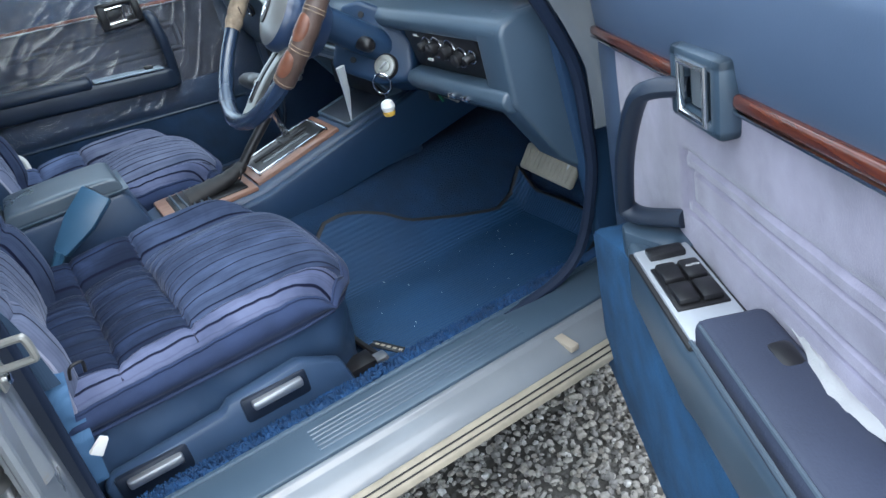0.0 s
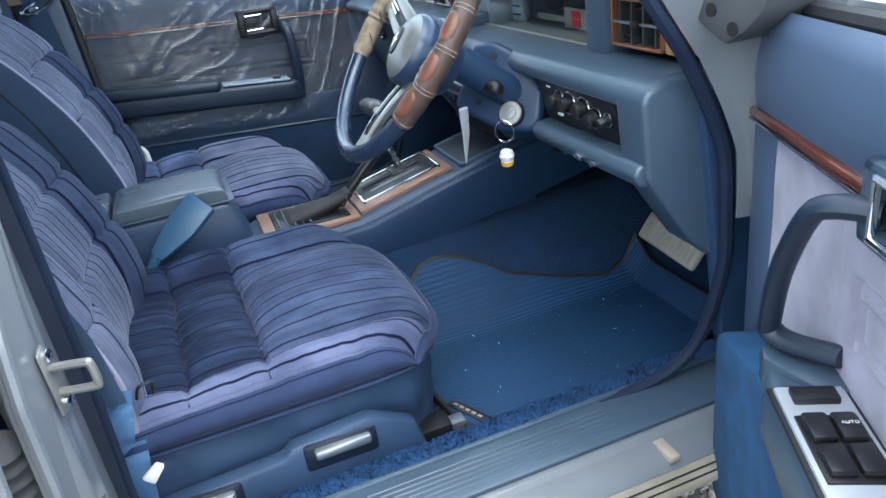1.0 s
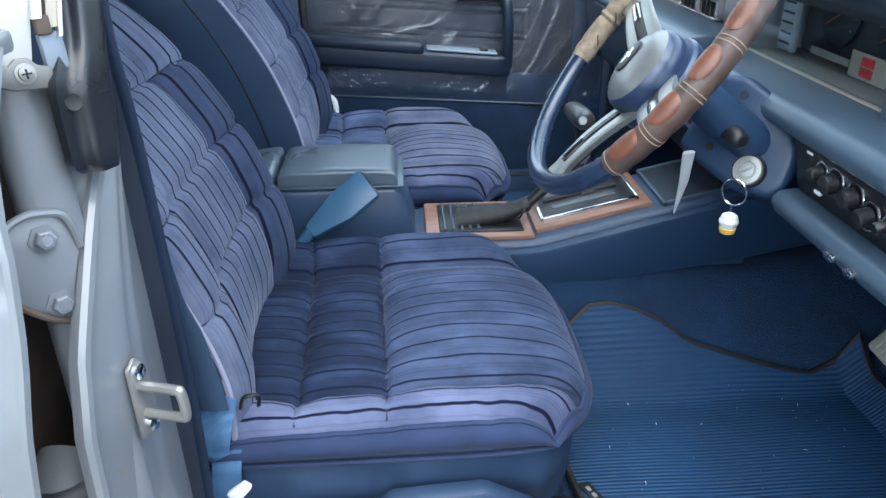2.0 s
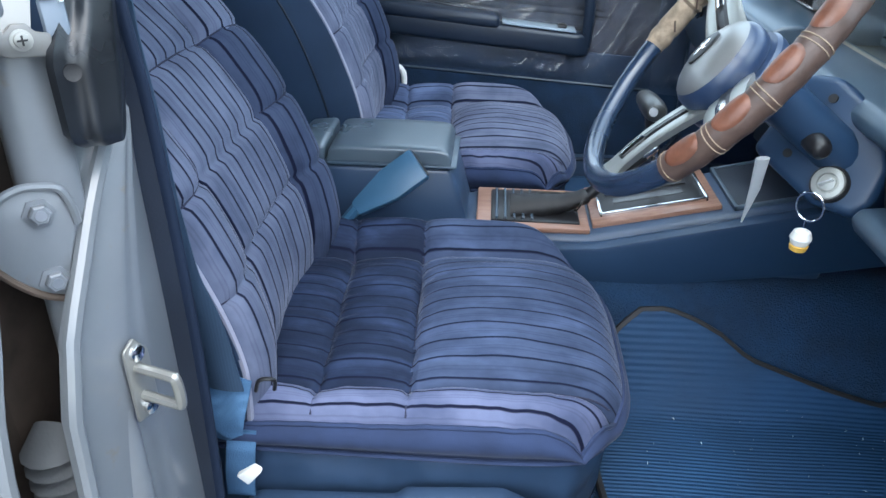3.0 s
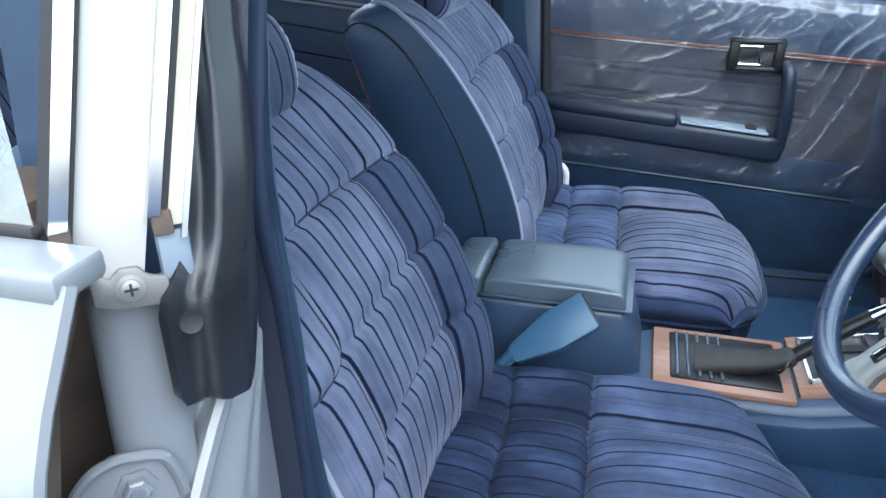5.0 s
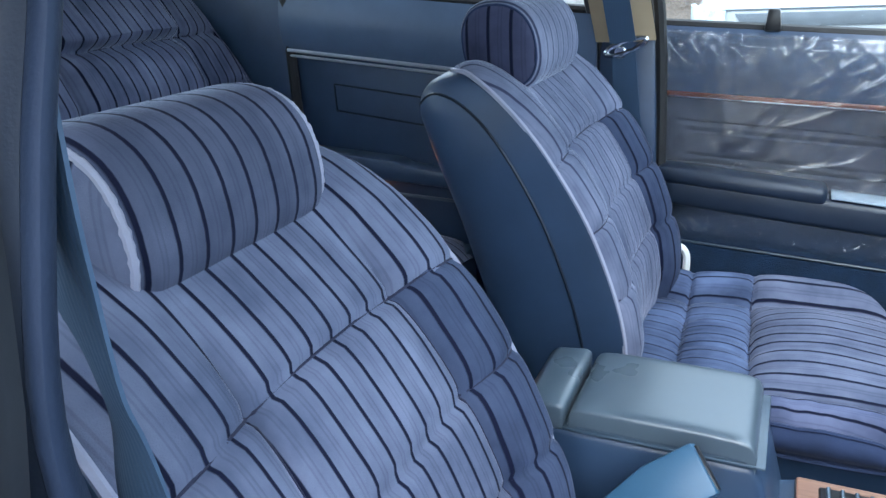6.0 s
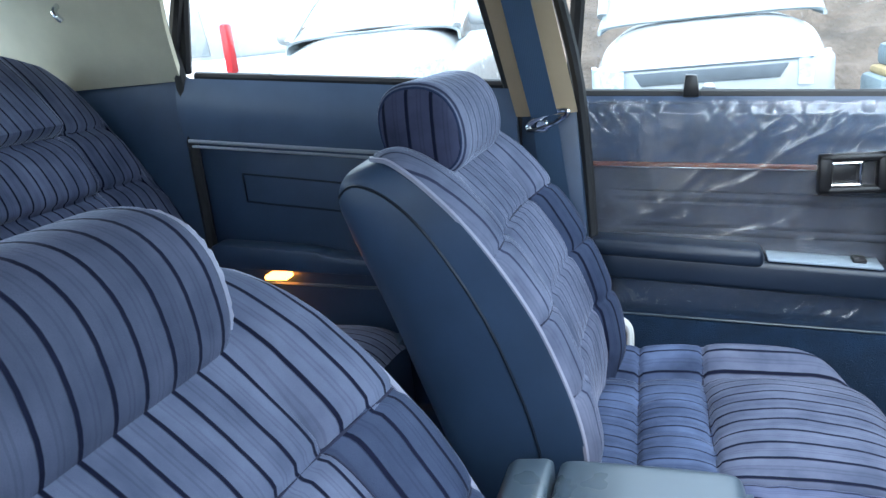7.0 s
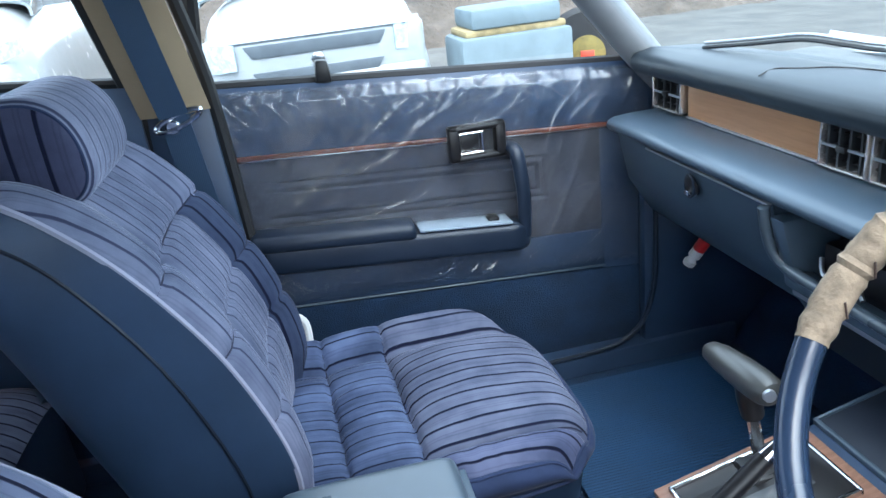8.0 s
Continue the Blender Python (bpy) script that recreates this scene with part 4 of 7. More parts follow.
def vent(x0, x1, z0, z1, y, bezel, label):
    e = 0.0038
    v = part("air_vent", join(box(x0, x1, y, y + 0.02, z1 - e, z1, 0.0014), box(x0, x1, y, y + 0.02, z0, z0 + e, 0.0014),
                              box(x0, x0 + e, y, y + 0.02, z0, z1, 0.0014), box(x1 - e, x1, y, y + 0.02, z0, z1, 0.0014)), bezel, dash, label)
    part("vent_box", box(x0 + 0.003, x1 - 0.003, y + 0.024, y + 0.03, z0 + 0.003, z1 - 0.003, 0.001), BLACK, v)
    for i in range(3):
        z = z0 + e + (z1 - z0 - 2 * e) * (i + 0.5) / 3
        part("vent_slat", box(x0 + 0.004, x1 - 0.004, y + 0.008, y + 0.020, z - 0.0010, z + 0.0010, 0.0003, 1), BLACK, v)
    for i in range(4):
        x = x0 + e + (x1 - x0 - 2 * e) * (i + 0.5) / 4
        part("vent_blade", box(x - 0.0018, x + 0.0018, y + 0.003, y + 0.022, z0 + e, z1 - e, 0.0004, 1), VENT_BLADE, v)
    part("vent_bar", box(x0 + 0.004, x1 - 0.004, y + 0.001, y + 0.005, (z0 + z1) / 2 - 0.0016, (z0 + z1) / 2 + 0.0016, 0.0006, 1), SILVER, v, "thin silver bar")
    part("vent_tab", box((x0 + x1) / 2 - 0.008, (x0 + x1) / 2 + 0.008, y - 0.003, y + 0.008, (z0 + z1) / 2 - 0.004, (z0 + z1) / 2 + 0.004, 0.002), BLACK, v)
    return v


vent(-0.645, -0.548, 0.842, 0.900, 0.742, BEZEL, "passenger air vent with champagne bezel")
vent(-0.215, -0.135, 0.840, 0.898, 0.742, BEZEL, "centre air vent with champagne bezel")
vent(-0.130, -0.050, 0.840, 0.898, 0.742, BEZEL, "centre air vent with champagne bezel")
part("centre_panel", box(-0.05, 0.04, 0.755, 0.775, 0.838, 0.90, 0.002), SILVER, dash, "silver centre panel")
vent(0.478, 0.585, 0.832, 0.893, 0.735, surface("copper_bezel", (0.5, 0.22, 0.12), 0.3, metal=0.7), "driver's air vent with copper-brown bezel")
part("vent_side", box(0.585, 0.622, 0.738, 0.80, 0.830, 0.890, 0.006), WOOD_TAN, dash, "wood vent surround")
part("cowl_post", box(0.425, 0.478, 0.725, 0.78, 0.815, 0.935, 0.012), VINYL_DASH, dash, "blue divider")
part("cowl_post", box(0.622, 0.648, 0.765, 0.84, 0.78, 0.935, 0.012), VINYL_BLUE, dash)
# instruments behind a clear lens
# panel black is lifted to grey to stand in for reflections in the lens
cluster = part("instrument_panel", box(0.05, 0.425, 0.835, 0.85, 0.818, 0.945, 0.004), surface("instrument_grey_black", (0.05, 0.05, 0.052), 0.35), dash, "black instrument panel")
for x, r in ((0.155, 0.045), (0.285, 0.045)):
    part("dial", lathe([(r, 0), (r, 0.004), (r - 0.004, 0.005)], facing((x, 0.834, 0.882), (0, -1, 0.1)), 28), BLACK, cluster, "round black dial")
    for k in range(9):
        a = radians(-30 + 30 * k)
        part("dial_mark", tube([(x + 0.033 * math.cos(a), 0.828, 0.882 + 0.033 * math.sin(a)), (x + 0.040 * math.cos(a), 0.828, 0.882 + 0.040 * math.sin(a))], 0.0011, 4), WHITE, cluster)
    part("dial_needle", tube([(x, 0.827, 0.882), (x - 0.028, 0.827, 0.866)], 0.0012, 4), surface("orange_needle", (0.6, 0.12, 0.02), 0.5), cluster)
part("sticker", box(0.243, 0.323, 0.800, 0.802, 0.822, 0.854, 0.0006), surface("beige_sticker", (0.45, 0.36, 0.27), 0.7), cluster, "beige paper sticker")
for k in range(2):
    part("sticker_stamp", box(0.268, 0.294, 0.7985, 0.8003, 0.826 + 0.013 * k, 0.837 + 0.013 * k, 0.0005), surface("red_print", (0.75, 0.03, 0.03), 0.6), cluster, "red printed mark")
part("lens_trim", box(0.05, 0.425, 0.742, 0.754, 0.814, 0.822, 0.002), surface("champagne_trim", (0.62, 0.55, 0.43), 0.35, metal=0.4), dash, "champagne lens trim")
part("cluster_floor", box(0.05, 0.425, 0.752, 0.84, 0.806, 0.818, 0.002), surface("beige_shelf", (0.42, 0.36, 0.28), 0.45), dash)
gauge = part("gauge_column", box(0.070, 0.112, 0.790, 0.800, 0.822, 0.935, 0.002), PLATE, cluster, "pale gauge column")
for k in range(7):
    part("gauge_bar", box(0.076, 0.106, 0.7885, 0.7902, 0.832 + 0.014 * k, 0.835 + 0.014 * k, 0.0003, 1), BLACK, gauge)
part("warning_plate", box(0.130, 0.225, 0.810, 0.813, 0.826, 0.836, 0.001), GREY_RUBBER, cluster, "dull label strip")
part("cluster_side", box(0.046, 0.060, 0.752, 0.84, 0.81, 0.93, 0.003), SILVER, dash)
part("lens", box(0.062, 0.424, 0.7475, 0.7495, 0.822, 0.925, 0.0005, 1), GLASS, dash, "clear instrument lens").visible_shadow = False
# knee panel with knobs
knee = part("switch_panel", prism([(0.672, 0.792), (0.690, 0.722), (0.72, 0.722), (0.72, 0.792)], 0, 0.372, 0.572, 0.003), BLACK, dash, "black switch panel")
for x, z, r in ((0.435, 0.765, 0.011), (0.462, 0.763, 0.015), (0.498, 0.762, 0.015), (0.528, 0.755, 0.014), (0.556, 0.758, 0.009)):
    kn = part("switch_knob", lathe([(r * 0.7, 0), (r * 0.7, 0.012), (r * 0.55, 0.014)], facing((x, 0.676, z), (0, -1, -0.2)), 20), BLACK, knee, "round black knob")
    part("knob_ring", tube([(x + r * math.cos(a), 0.676, z + r * math.sin(a)) for a in [k * math.pi / 10 for k in range(20)]], 0.0013, 5, True), CHROME, kn, "chrome ring")
for x, z in ((0.43, 0.740), (0.40, 0.775), (0.45, 0.785)):
    part("switch_mark", box(x, x + 0.012, 0.6755, 0.679, z, z + 0.0035, 0.0004, 1), WHITE, knee)
part("knee_pad", pad([(0.69, 0.722), (0.668, 0.72), (0.660, 0.708), (0.668, 0.692), (0.70, 0.680), (0.86, 0.66), (0.86, 0.72)], 0.37, DR - 0.02, 0.006), VINYL_DASH, dash, "blue knee pad")
part("side_panel", pad([(0.674, 0.808), (0.668, 0.795), (0.675, 0.70), (0.74, 0.60), (0.86, 0.50), (1.0, 0.45), (1.0, 0.818), (0.70, 0.818)], 0.584, DR - 0.012, 0.018), VINYL_DASH, dash, "blue dash end panel")
for x in (0.50, 0.535):
    part("push_switch", box(x, x + 0.016, 0.656, 0.672, 0.697, 0.706, 0.003), CHROME, dash, "small chrome pull switch")
part("under_panel", box(0.10, 0.60, 0.72, 1.10, 0.655, 0.672, 0.006), VINYL_DARK, dash, "dark underdash panel")
# glove box and centre stack
glove = part("glove_box", prism([(0.670, 0.808), (0.690, 0.72), (0.735, 0.650), (0.80, 0.64), (0.80, 0.808)], 0, -0.64, -0.198, 0.006), VINYL_DASH, dash, "blue glove box lid")
part("glove_trim", box(-0.52, -0.20, 0.664, 0.672, 0.8035, 0.8070, 0.001), SILVER, glove, "thin silver trim")
lock = part("glove_lock", lathe([(0.016, 0), (0.016, 0.004), (0.013, 0.006)], facing((-0.385, 0.672, 0.777), (0, -1, -0.2)), 24), BLACK, glove, "black oval glove box latch")
part("latch_ring", tube([(-0.385 + 0.013 * math.cos(a), 0.667, 0.777 + 0.017 * math.sin(a)) for a in [k * math.pi / 12 for k in range(24)]], 0.0022, 6, True), VINYL_DEEP, lock)
part("latch_button", box(-0.392, -0.378, 0.661, 0.668, 0.764, 0.770, 0.0015), CHROME, lock, "small chrome button")
part("stack_frame", join(prism([(0.66, 0.795), (0.69, 0.70), (0.76, 0.60), (0.80, 0.60), (0.80, 0.795)], 0, -0.195, -0.165, 0.008),
                         prism([(0.66, 0.795), (0.69, 0.70), (0.76, 0.60), (0.80, 0.60), (0.80, 0.795)], 0, 0.055, 0.085, 0.008),
                         box(-0.18, 0.07, 0.678, 0.71, 0.700, 0.722, 0.008)), VINYL_DASH, dash, "blue centre stack surround")
part("stack_lip", tube(curve([(-0.199, 0.659, 0.804), (-0.199, 0.667, 0.765), (-0.197, 0.676, 0.740), (-0.186, 0.682, 0.727), (-0.16, 0.683, 0.722), (-0.05, 0.683, 0.719), (0.065, 0.683, 0.718)], 40), 0.0075, 12), VINYL_LID, dash, "pale blue rounded lip")
part("stack_recess", box(-0.17, 0.06, 0.745, 0.76, 0.60, 0.795, 0.002), BLACK, dash, "dark empty radio bay")
part("stack_strip", box(-0.165, 0.055, 0.682, 0.69, 0.694, 0.704, 0.002), SILVER, dash, "silver strip")
radio = part("radio_bracket", box(-0.15, -0.05, 0.71, 0.745, 0.725, 0.765, 0.004), BLACK, dash)
part("radio_wire", tube(curve([(-0.14, 0.70, 0.75), (-0.12, 0.69, 0.735), (-0.09, 0.70, 0.748), (-0.06, 0.69, 0.73)], 12), 0.003, 5), SILVER, radio)

# ---- steering wheel and column ----
WC, WN = Vector((0.292, 0.512, 0.868)), Vector((-0.04, -0.80, 0.60)).normalized()
WM = facing(WC, WN)
wheel = thing("steering_wheel", WC, "blue steering wheel with silver spokes and laced brown leather cover", "steering wheel")


def on_wheel(ang, r=0.188, h=0.0):
    return WM @ Vector((r * math.cos(ang), r * math.sin(ang), h))


part("rim", tube([on_wheel(2 * math.pi * k / 72) for k in range(72)], 0.0125, 12, True), surface("blue_rim", (0.016, 0.032, 0.066), 0.26, grain=400, bump=0.06, spec=0.8, coat=0.3), wheel, "glossy blue rim")


# ---- front doors ----
def front_door(name, m, side, label):
    """Built in its own axes: x to the rear along the door, y into the cabin, z up from the ground."""
    door = thing(name, m, label, "car door", "front doors")
    INVERSE[door.name] = Matrix.Identity(4)
    drv = side == "driver"
    bx = 0.048 if drv else 0.0
    strip = lambda x: (0.811 + 0.096 * x) if drv else (0.806 + 0.063 * x)
    belt = lambda x: 0.920 + 0.072 * x
    x0, x1 = -0.075, 0.735
    def skin(u, v):
        x = -0.10 + 0.87 * u
        z = 0.30 + (belt(x) - 0.30) * v
        return (x, -0.105 - 0.035 * math.sin(math.pi * min(1.0, v * 0.95)) ** 0.8 + 0.03 * v, z)
    part("outer_skin", grid(skin, 16, 16, 0.004), PAINT, door, "silver-white painted outer skin")
    part("door_core", prism([(x0, 0.315), (x1, 0.315), (x1, belt(x1) - 0.01), (x0, belt(x0) - 0.01)], 1, -0.095, -0.012, 0.004), PAINT_GREY, door, "grey painted door shell")
    # upper pad, padded and slightly rolled at the top
    def upper(u, v):
        x = x0 + (x1 - x0) * u
        z = strip(x) + (belt(x) - strip(x)) * v
        n = 0.006 + 0.012 * math.sin(math.pi * (0.15 + 0.75 * v)) - 0.05 * max(0, v - 0.86)
        return (x, n - 0.004 * abs(2 * u - 1) ** 10, z)
    part("upper_pad", grid(upper, 24, 14, 0.012), VINYL_SKYLIT if drv else VINYL, door, "padded blue vinyl upper")
    part("belt_seal", tube([(x0 + 0.02, -0.02, belt(x0)), (x1, -0.02, belt(x1))], 0.010, 8), RUBBER, door, "black window seal")
    # cloth panel with an embossed frame
    lowz = lambda x: strip(x) - 0.215
    def cloth(u, v):
        x = 0.03 + (x1 - 0.03 - (0.0 if drv else 0.04)) * u
        z = lowz(x) + (strip(x) - lowz(x)) * v
        n = 0.006
        fx, fz = min(u - (0.31 if drv else 0.18), 0.96 - u) * 0.7, min(v - (0.39 if drv else 0.40), (0.68 if drv else 0.76) - v) * 0.2
        n -= 0.005 * dent(min(fx, fz), 0.003) + 0.005 * dent(min(fx, fz) - 0.014, 0.003)
        n += 0.0012 * noise.noise((x * 16, z * 16, 4))
        return (x, n, z)
    # the passenger side takes far darker cloth, vinyl and carpet than the driver's
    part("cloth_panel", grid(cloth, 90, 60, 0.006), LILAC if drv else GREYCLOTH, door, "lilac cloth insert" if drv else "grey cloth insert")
    part("front_vinyl", prism([(x0, 0.33), (0.034, 0.33), (0.034, strip(0.03)), (x0, strip(x0))], 1, -0.012, 0.008, 0.004), VINYL_SKYLIT if drv else VINYL, door, "navy vinyl front section")
    part("lower_panel", prism([(0.03, 0.52), (x1, 0.565), (x1, lowz(x1) + 0.004), (0.03, lowz(0.03) + 0.004)], 1, -0.012, 0.010, 0.004), VINYL, door, "navy vinyl lower section")
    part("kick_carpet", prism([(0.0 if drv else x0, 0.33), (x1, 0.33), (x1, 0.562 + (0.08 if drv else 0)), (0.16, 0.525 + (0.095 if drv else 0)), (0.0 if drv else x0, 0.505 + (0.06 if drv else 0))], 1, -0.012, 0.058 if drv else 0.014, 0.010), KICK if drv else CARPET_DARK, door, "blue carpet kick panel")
    part("lower_seam", tube([(0.03, 0.013, 0.520), (x1, 0.013, 0.565)], 0.002, 6), VINYL_DARK if drv else VINYL_DASH, door)
    # wood strip
    sh = 0.0056 if drv else 0.006
    a = part("wood_strip", join(box(-0.06 if drv else -0.05, 0.225 + bx, 0.010, 0.019, -sh, sh, 0.0042, 4), box(0.325 + bx, x1 - 0.03, 0.010, 0.019, -sh, sh, 0.0042, 4)), WOOD_RED, door, "red-brown wood strip")
    b = part("strip_trim", join(box(-0.06, 0.225 + bx, 0.010, 0.019, -sh - 0.0034, -sh - 0.0004, 0.001), box(0.325 + bx, x1 - 0.03, 0.010, 0.019, -sh - 0.0034, -sh - 0.0004, 0.001)), CHROME, door, "thin chrome edge")
    for o in (a, b):
        for v in o.data.vertices:
            v.co.z += strip(v.co.x) + (0.004 if drv else (0.0 if o is a else 0.005))
    # inner handle
    hz = 0.818 if not drv else 0.846
    bh, bd = (0.030, 0.028) if drv else (0.033, 0.034)
    b0, b1 = (0.222, 0.326) if drv else (0.222, 0.328)
    bez = part("handle_bezel", join(box(b0 + bx, b1 + bx, 0.010, bd, hz + bh - 0.012, hz + bh, 0.005), box(b0 + bx, b1 + bx, 0.010, bd, hz - bh, hz - bh + 0.012, 0.005),
                                    box(b0 + bx, 0.242 + bx, 0.010, bd, hz - bh, hz + bh, 0.005), box(0.307 + bx, b1 + bx, 0.010, bd, hz - bh, hz + bh, 0.005)), VINYL_DASH if drv else BLACK, door, "inner handle bezel")
    part("handle_cup", box(0.230 + bx, 0.320 + bx, 0.006, 0.014, hz - 0.03, hz + 0.03, 0.002), BLACK, bez, "dark handle cup")
    hx, hw, hh = (0.249, 0.054, 0.021) if drv else (0.266, 0.046, 0.018)
    q = [(hx + bx, hz - hh), (hx + bx, hz + hh), (hx + hw + bx, hz + hh), (hx + hw + bx, hz - hh)]
    part("inner_handle", tube([(x, 0.028, z) for x, z in q], 0.0035, 8, True), CHROME, bez, "chrome frame handle")
    part("handle_paddle", box(hx + 0.004 + bx, hx + hw - 0.004 + bx, 0.014, 0.022, hz - hh + 0.004, hz + hh - 0.004, 0.003), surface("grey_paddle", (0.12, 0.14, 0.16), 0.4, spec=0.6) if drv else BLACK, bez)
    if drv:
        # the bezel follows the rising strip
        for o in [bez] + list(bez.children):
            for v in o.data.vertices:
                v.co.z += 0.10 * (v.co.x - 0.325)
    # armrest with switch plate
    arm = part("armrest", prism([(0.19, 0.008), (0.195, 0.050), (0.22, 0.066), (0.40, 0.074 if drv else 0.066), (0.42, 0.072 if drv else 0.066), (0.68, 0.070 if drv else 0.066), (0.70, 0.055), (0.705, 0.008)], 2, 0.600 if drv else 0.618, 0.672, 0.012, 3), VINYL_DEEP if not drv else VINYL_DASH, door, "navy vinyl armrest")
    for v in arm.data.vertices:
        v.co.z += 0.09 * (v.co.x - 0.35) * (1 if not drv else 0.6)
    tilt = lambda x: 0.09 * (x - 0.35) * (1 if not drv else 0.6)
    plt = Matrix.Translation((0.325 if drv else 0.32, 0.041 if drv else 0.036, 0.674 + tilt(0.31))) @ Matrix.Rotation(-math.atan(0.09 * (1 if not drv else 0.6)), 4, "Y")
    pl = part("switch_plate", box(-0.072 if drv else -0.09, 0.085, -0.026, 0.026, 0.0, 0.005, 0.002, m=plt), PLATE if drv else PLATE_BLUE, door, "silver window switch plate")
    if drv:
        part("lock_switch", box(-0.064, -0.046, -0.017, 0.017, 0.004, 0.011, 0.002, m=plt), BLACK, pl, "black lock switch")
        part("switch_well", box(-0.031, 0.043, -0.022, 0.022, 0.004, 0.007, 0.001, m=plt), BLACK, pl)
        part("plate_edge", box(-0.076, 0.088, -0.030, 0.030, -0.003, 0.002, 0.002, m=plt), RUBBER, pl, "dark plate edge")
        for i in range(2):
            for j in range(2):
                part("window_switch", box(-0.028 + 0.036 * i, 0.003 + 0.036 * i, -0.019 + 0.020 * j, -0.001 + 0.020 * j, 0.006, 0.013, 0.003, m=plt), BLACK, pl, "black window switch")
        word = bpy.data.curves.new("switch_word", "FONT")
        word.body, word.size, word.extrude = "AUTO", 0.0045, 0.0002
        tmp = new("scrap_text", word)
        me = bpy.data.meshes.new_from_object(tmp.evaluated_get(bpy.context.evaluated_depsgraph_get()))
        bpy.data.objects.remove(tmp)
        bt = bmesh.new()
        bt.from_mesh(me)
        bt.transform(plt @ Matrix.Translation((-0.012, -0.0045, 0.0131)) @ Matrix(((0, -1, 0, 0), (-1, 0, 0, 0), (0, 0, 1, 0), (0, 0, 0, 1))))
        part("switch_word", bt, WHITE, pl, "white printed word", smooth=False)
        part("plate_mark", box(0.062, 0.068, -0.012, 0.012, 0.0045, 0.0056, 0.0002, 1, m=plt), VINYL_DARK, pl)
        pad_m = Matrix(((1, 0, 0, 0), (0, 1, 0, 0), (0.054, 0, 1, -0.019), (0, 0, 0, 1)))
        part("arm_pad", box(0.414, 0.72, 0.012, 0.068, 0.665, 0.704, 0.009, 3, m=pad_m), surface("slate_arm_pad", (0.040, 0.050, 0.085), 0.55, grain=500, bump=0.3, vary=0.2), door, "slate vinyl arm pad")
        for y, z, r in ((0.0655, 0.7025, 0.0016), (0.0725, 0.690, 0.0020)):
            part("pad_seam", tube([(x, y, z + 0.054 * (x - 0.352)) for x in (0.425, 0.52, 0.62, 0.715)], r, 6), VINYL_LID, door, "pale welted seam")
        def torn(u, v):
            x = 0.425 + 0.29 * u
            w = 0.003 + 0.013 * math.exp(-((u - 0.34) / 0.16) ** 2) + 0.004 * noise.noise((u * 7, 2, 0)) ** 2
            return (x, 0.0075 + w * v + 0.002 * noise.noise((u * 24, v * 3, 1)), 0.704 + 0.054 * (x - 0.352) + 0.004 * math.sin(math.pi * v) + 0.003 * noise.noise((u * 18, v * 2, 7)))
        part("torn_edge", grid(torn, 40, 5, 0.005), FOAM, door, "torn white foam edge")
        part("pull_hole", box(0.462, 0.492, 0.018, 0.036, 0.700, 0.7125, 0.005), BLACK, door, "dark grab recess")
    else:
        part("window_switch", box(-0.068, -0.047, -0.014, 0.012, 0.004, 0.012, 0.003, m=plt), BLACK, pl, "black window switch")
        part("arm_pad", box(0.41, 0.70, 0.006, 0.070, 0.660, 0.692, 0.012, 3, m=Matrix(((1, 0, 0, 0), (0, 1, 0, 0), (0.09, 0, 1, -0.0315), (0, 0, 0, 1)))), VINYL_DEEP, door, "navy arm pad")
    # pull handle between armrest and bezel
    if drv:
        pull = [(0.290, 0.018, 0.838), (0.272, 0.042, 0.836), (0.256, 0.053, 0.822), (0.222, 0.058, 0.762), (0.196, 0.056, 0.700), (0.195, 0.053, 0.688), (0.208, 0.042, 0.684), (0.240, 0.012, 0.690)]
    else:
        pull = [(0.215, 0.018, 0.800), (0.210, 0.046, 0.790), (0.205, 0.052, 0.74), (0.203, 0.050, 0.69), (0.205, 0.045, 0.63)]
    part("pull_handle", tube(curve(pull, 26), 0.0108 if drv else 0.0135, 12, flat=0.8), VINYL_DEEP, door, "blue vinyl pull handle")
    if drv:
        part("pull_bracket", prism([(0.186, 0.010), (0.186, 0.050), (0.194, 0.062), (0.212, 0.064), (0.262, 0.030), (0.262, 0.010)], 2, 0.640, 0.673, 0.004), VINYL_DASH, door, "navy bracket under the pull handle")
    # lock knob, window frame and pane
    part("lock_knob", prism([(0.512, 0.955), (0.516, 0.993), (0.536, 0.995), (0.540, 0.957)], 1, -0.012, 0.008, 0.004), BLACK, door, "black lock knob")
    lean = lambda z: -0.15 * max(0, z - 0.93) / 0.4
    part("window_frame", tube([(x, -0.045 - lean(z) * 0.9, z) for x, z in [(-0.075, 0.92), (0.02, 1.02), (0.17, 1.18), (0.27, 1.29), (0.34, 1.33), (0.60, 1.333), (0.66, 1.325), (0.685, 1.28), (0.71, 1.12), (x1, 0.965)]], 0.013, 8), RUBBER, door, "black window frame")
    pane = bmesh.new()
    ring = [pane.verts.new((x, -0.045 - lean(z) * 0.9, z)) for x, z in [(-0.06, 0.935), (0.03, 1.03), (0.18, 1.19), (0.32, 1.315), (0.66, 1.325), (0.71, 1.12), (0.73, 0.965)]]
    pane.faces.new(ring)
    if drv:
        pane.free()
    else:
        bmesh.ops.solidify(pane, geom=pane.faces[:], thickness=0.004)
        part("window_pane", pane, GLASS, door).visible_shadow = False
    return door


PASS_M = Matrix(((0, 1, 0, -0.715), (-1, 0, 0, 0.70), (0, 0, 1, 0), (0, 0, 0, 1)))
front_door("passenger_door", PASS_M, "passenger", "closed navy passenger door with wood strip and armrest")
c, s = 0.876, -0.482
P0 = Vector((0.765, 0.749, 0))
DRV_M = Matrix(((c, s, 0, P0.x), (s, -c, 0, P0.y), (0, 0, 1, -0.028), (0, 0, 0, 1)))
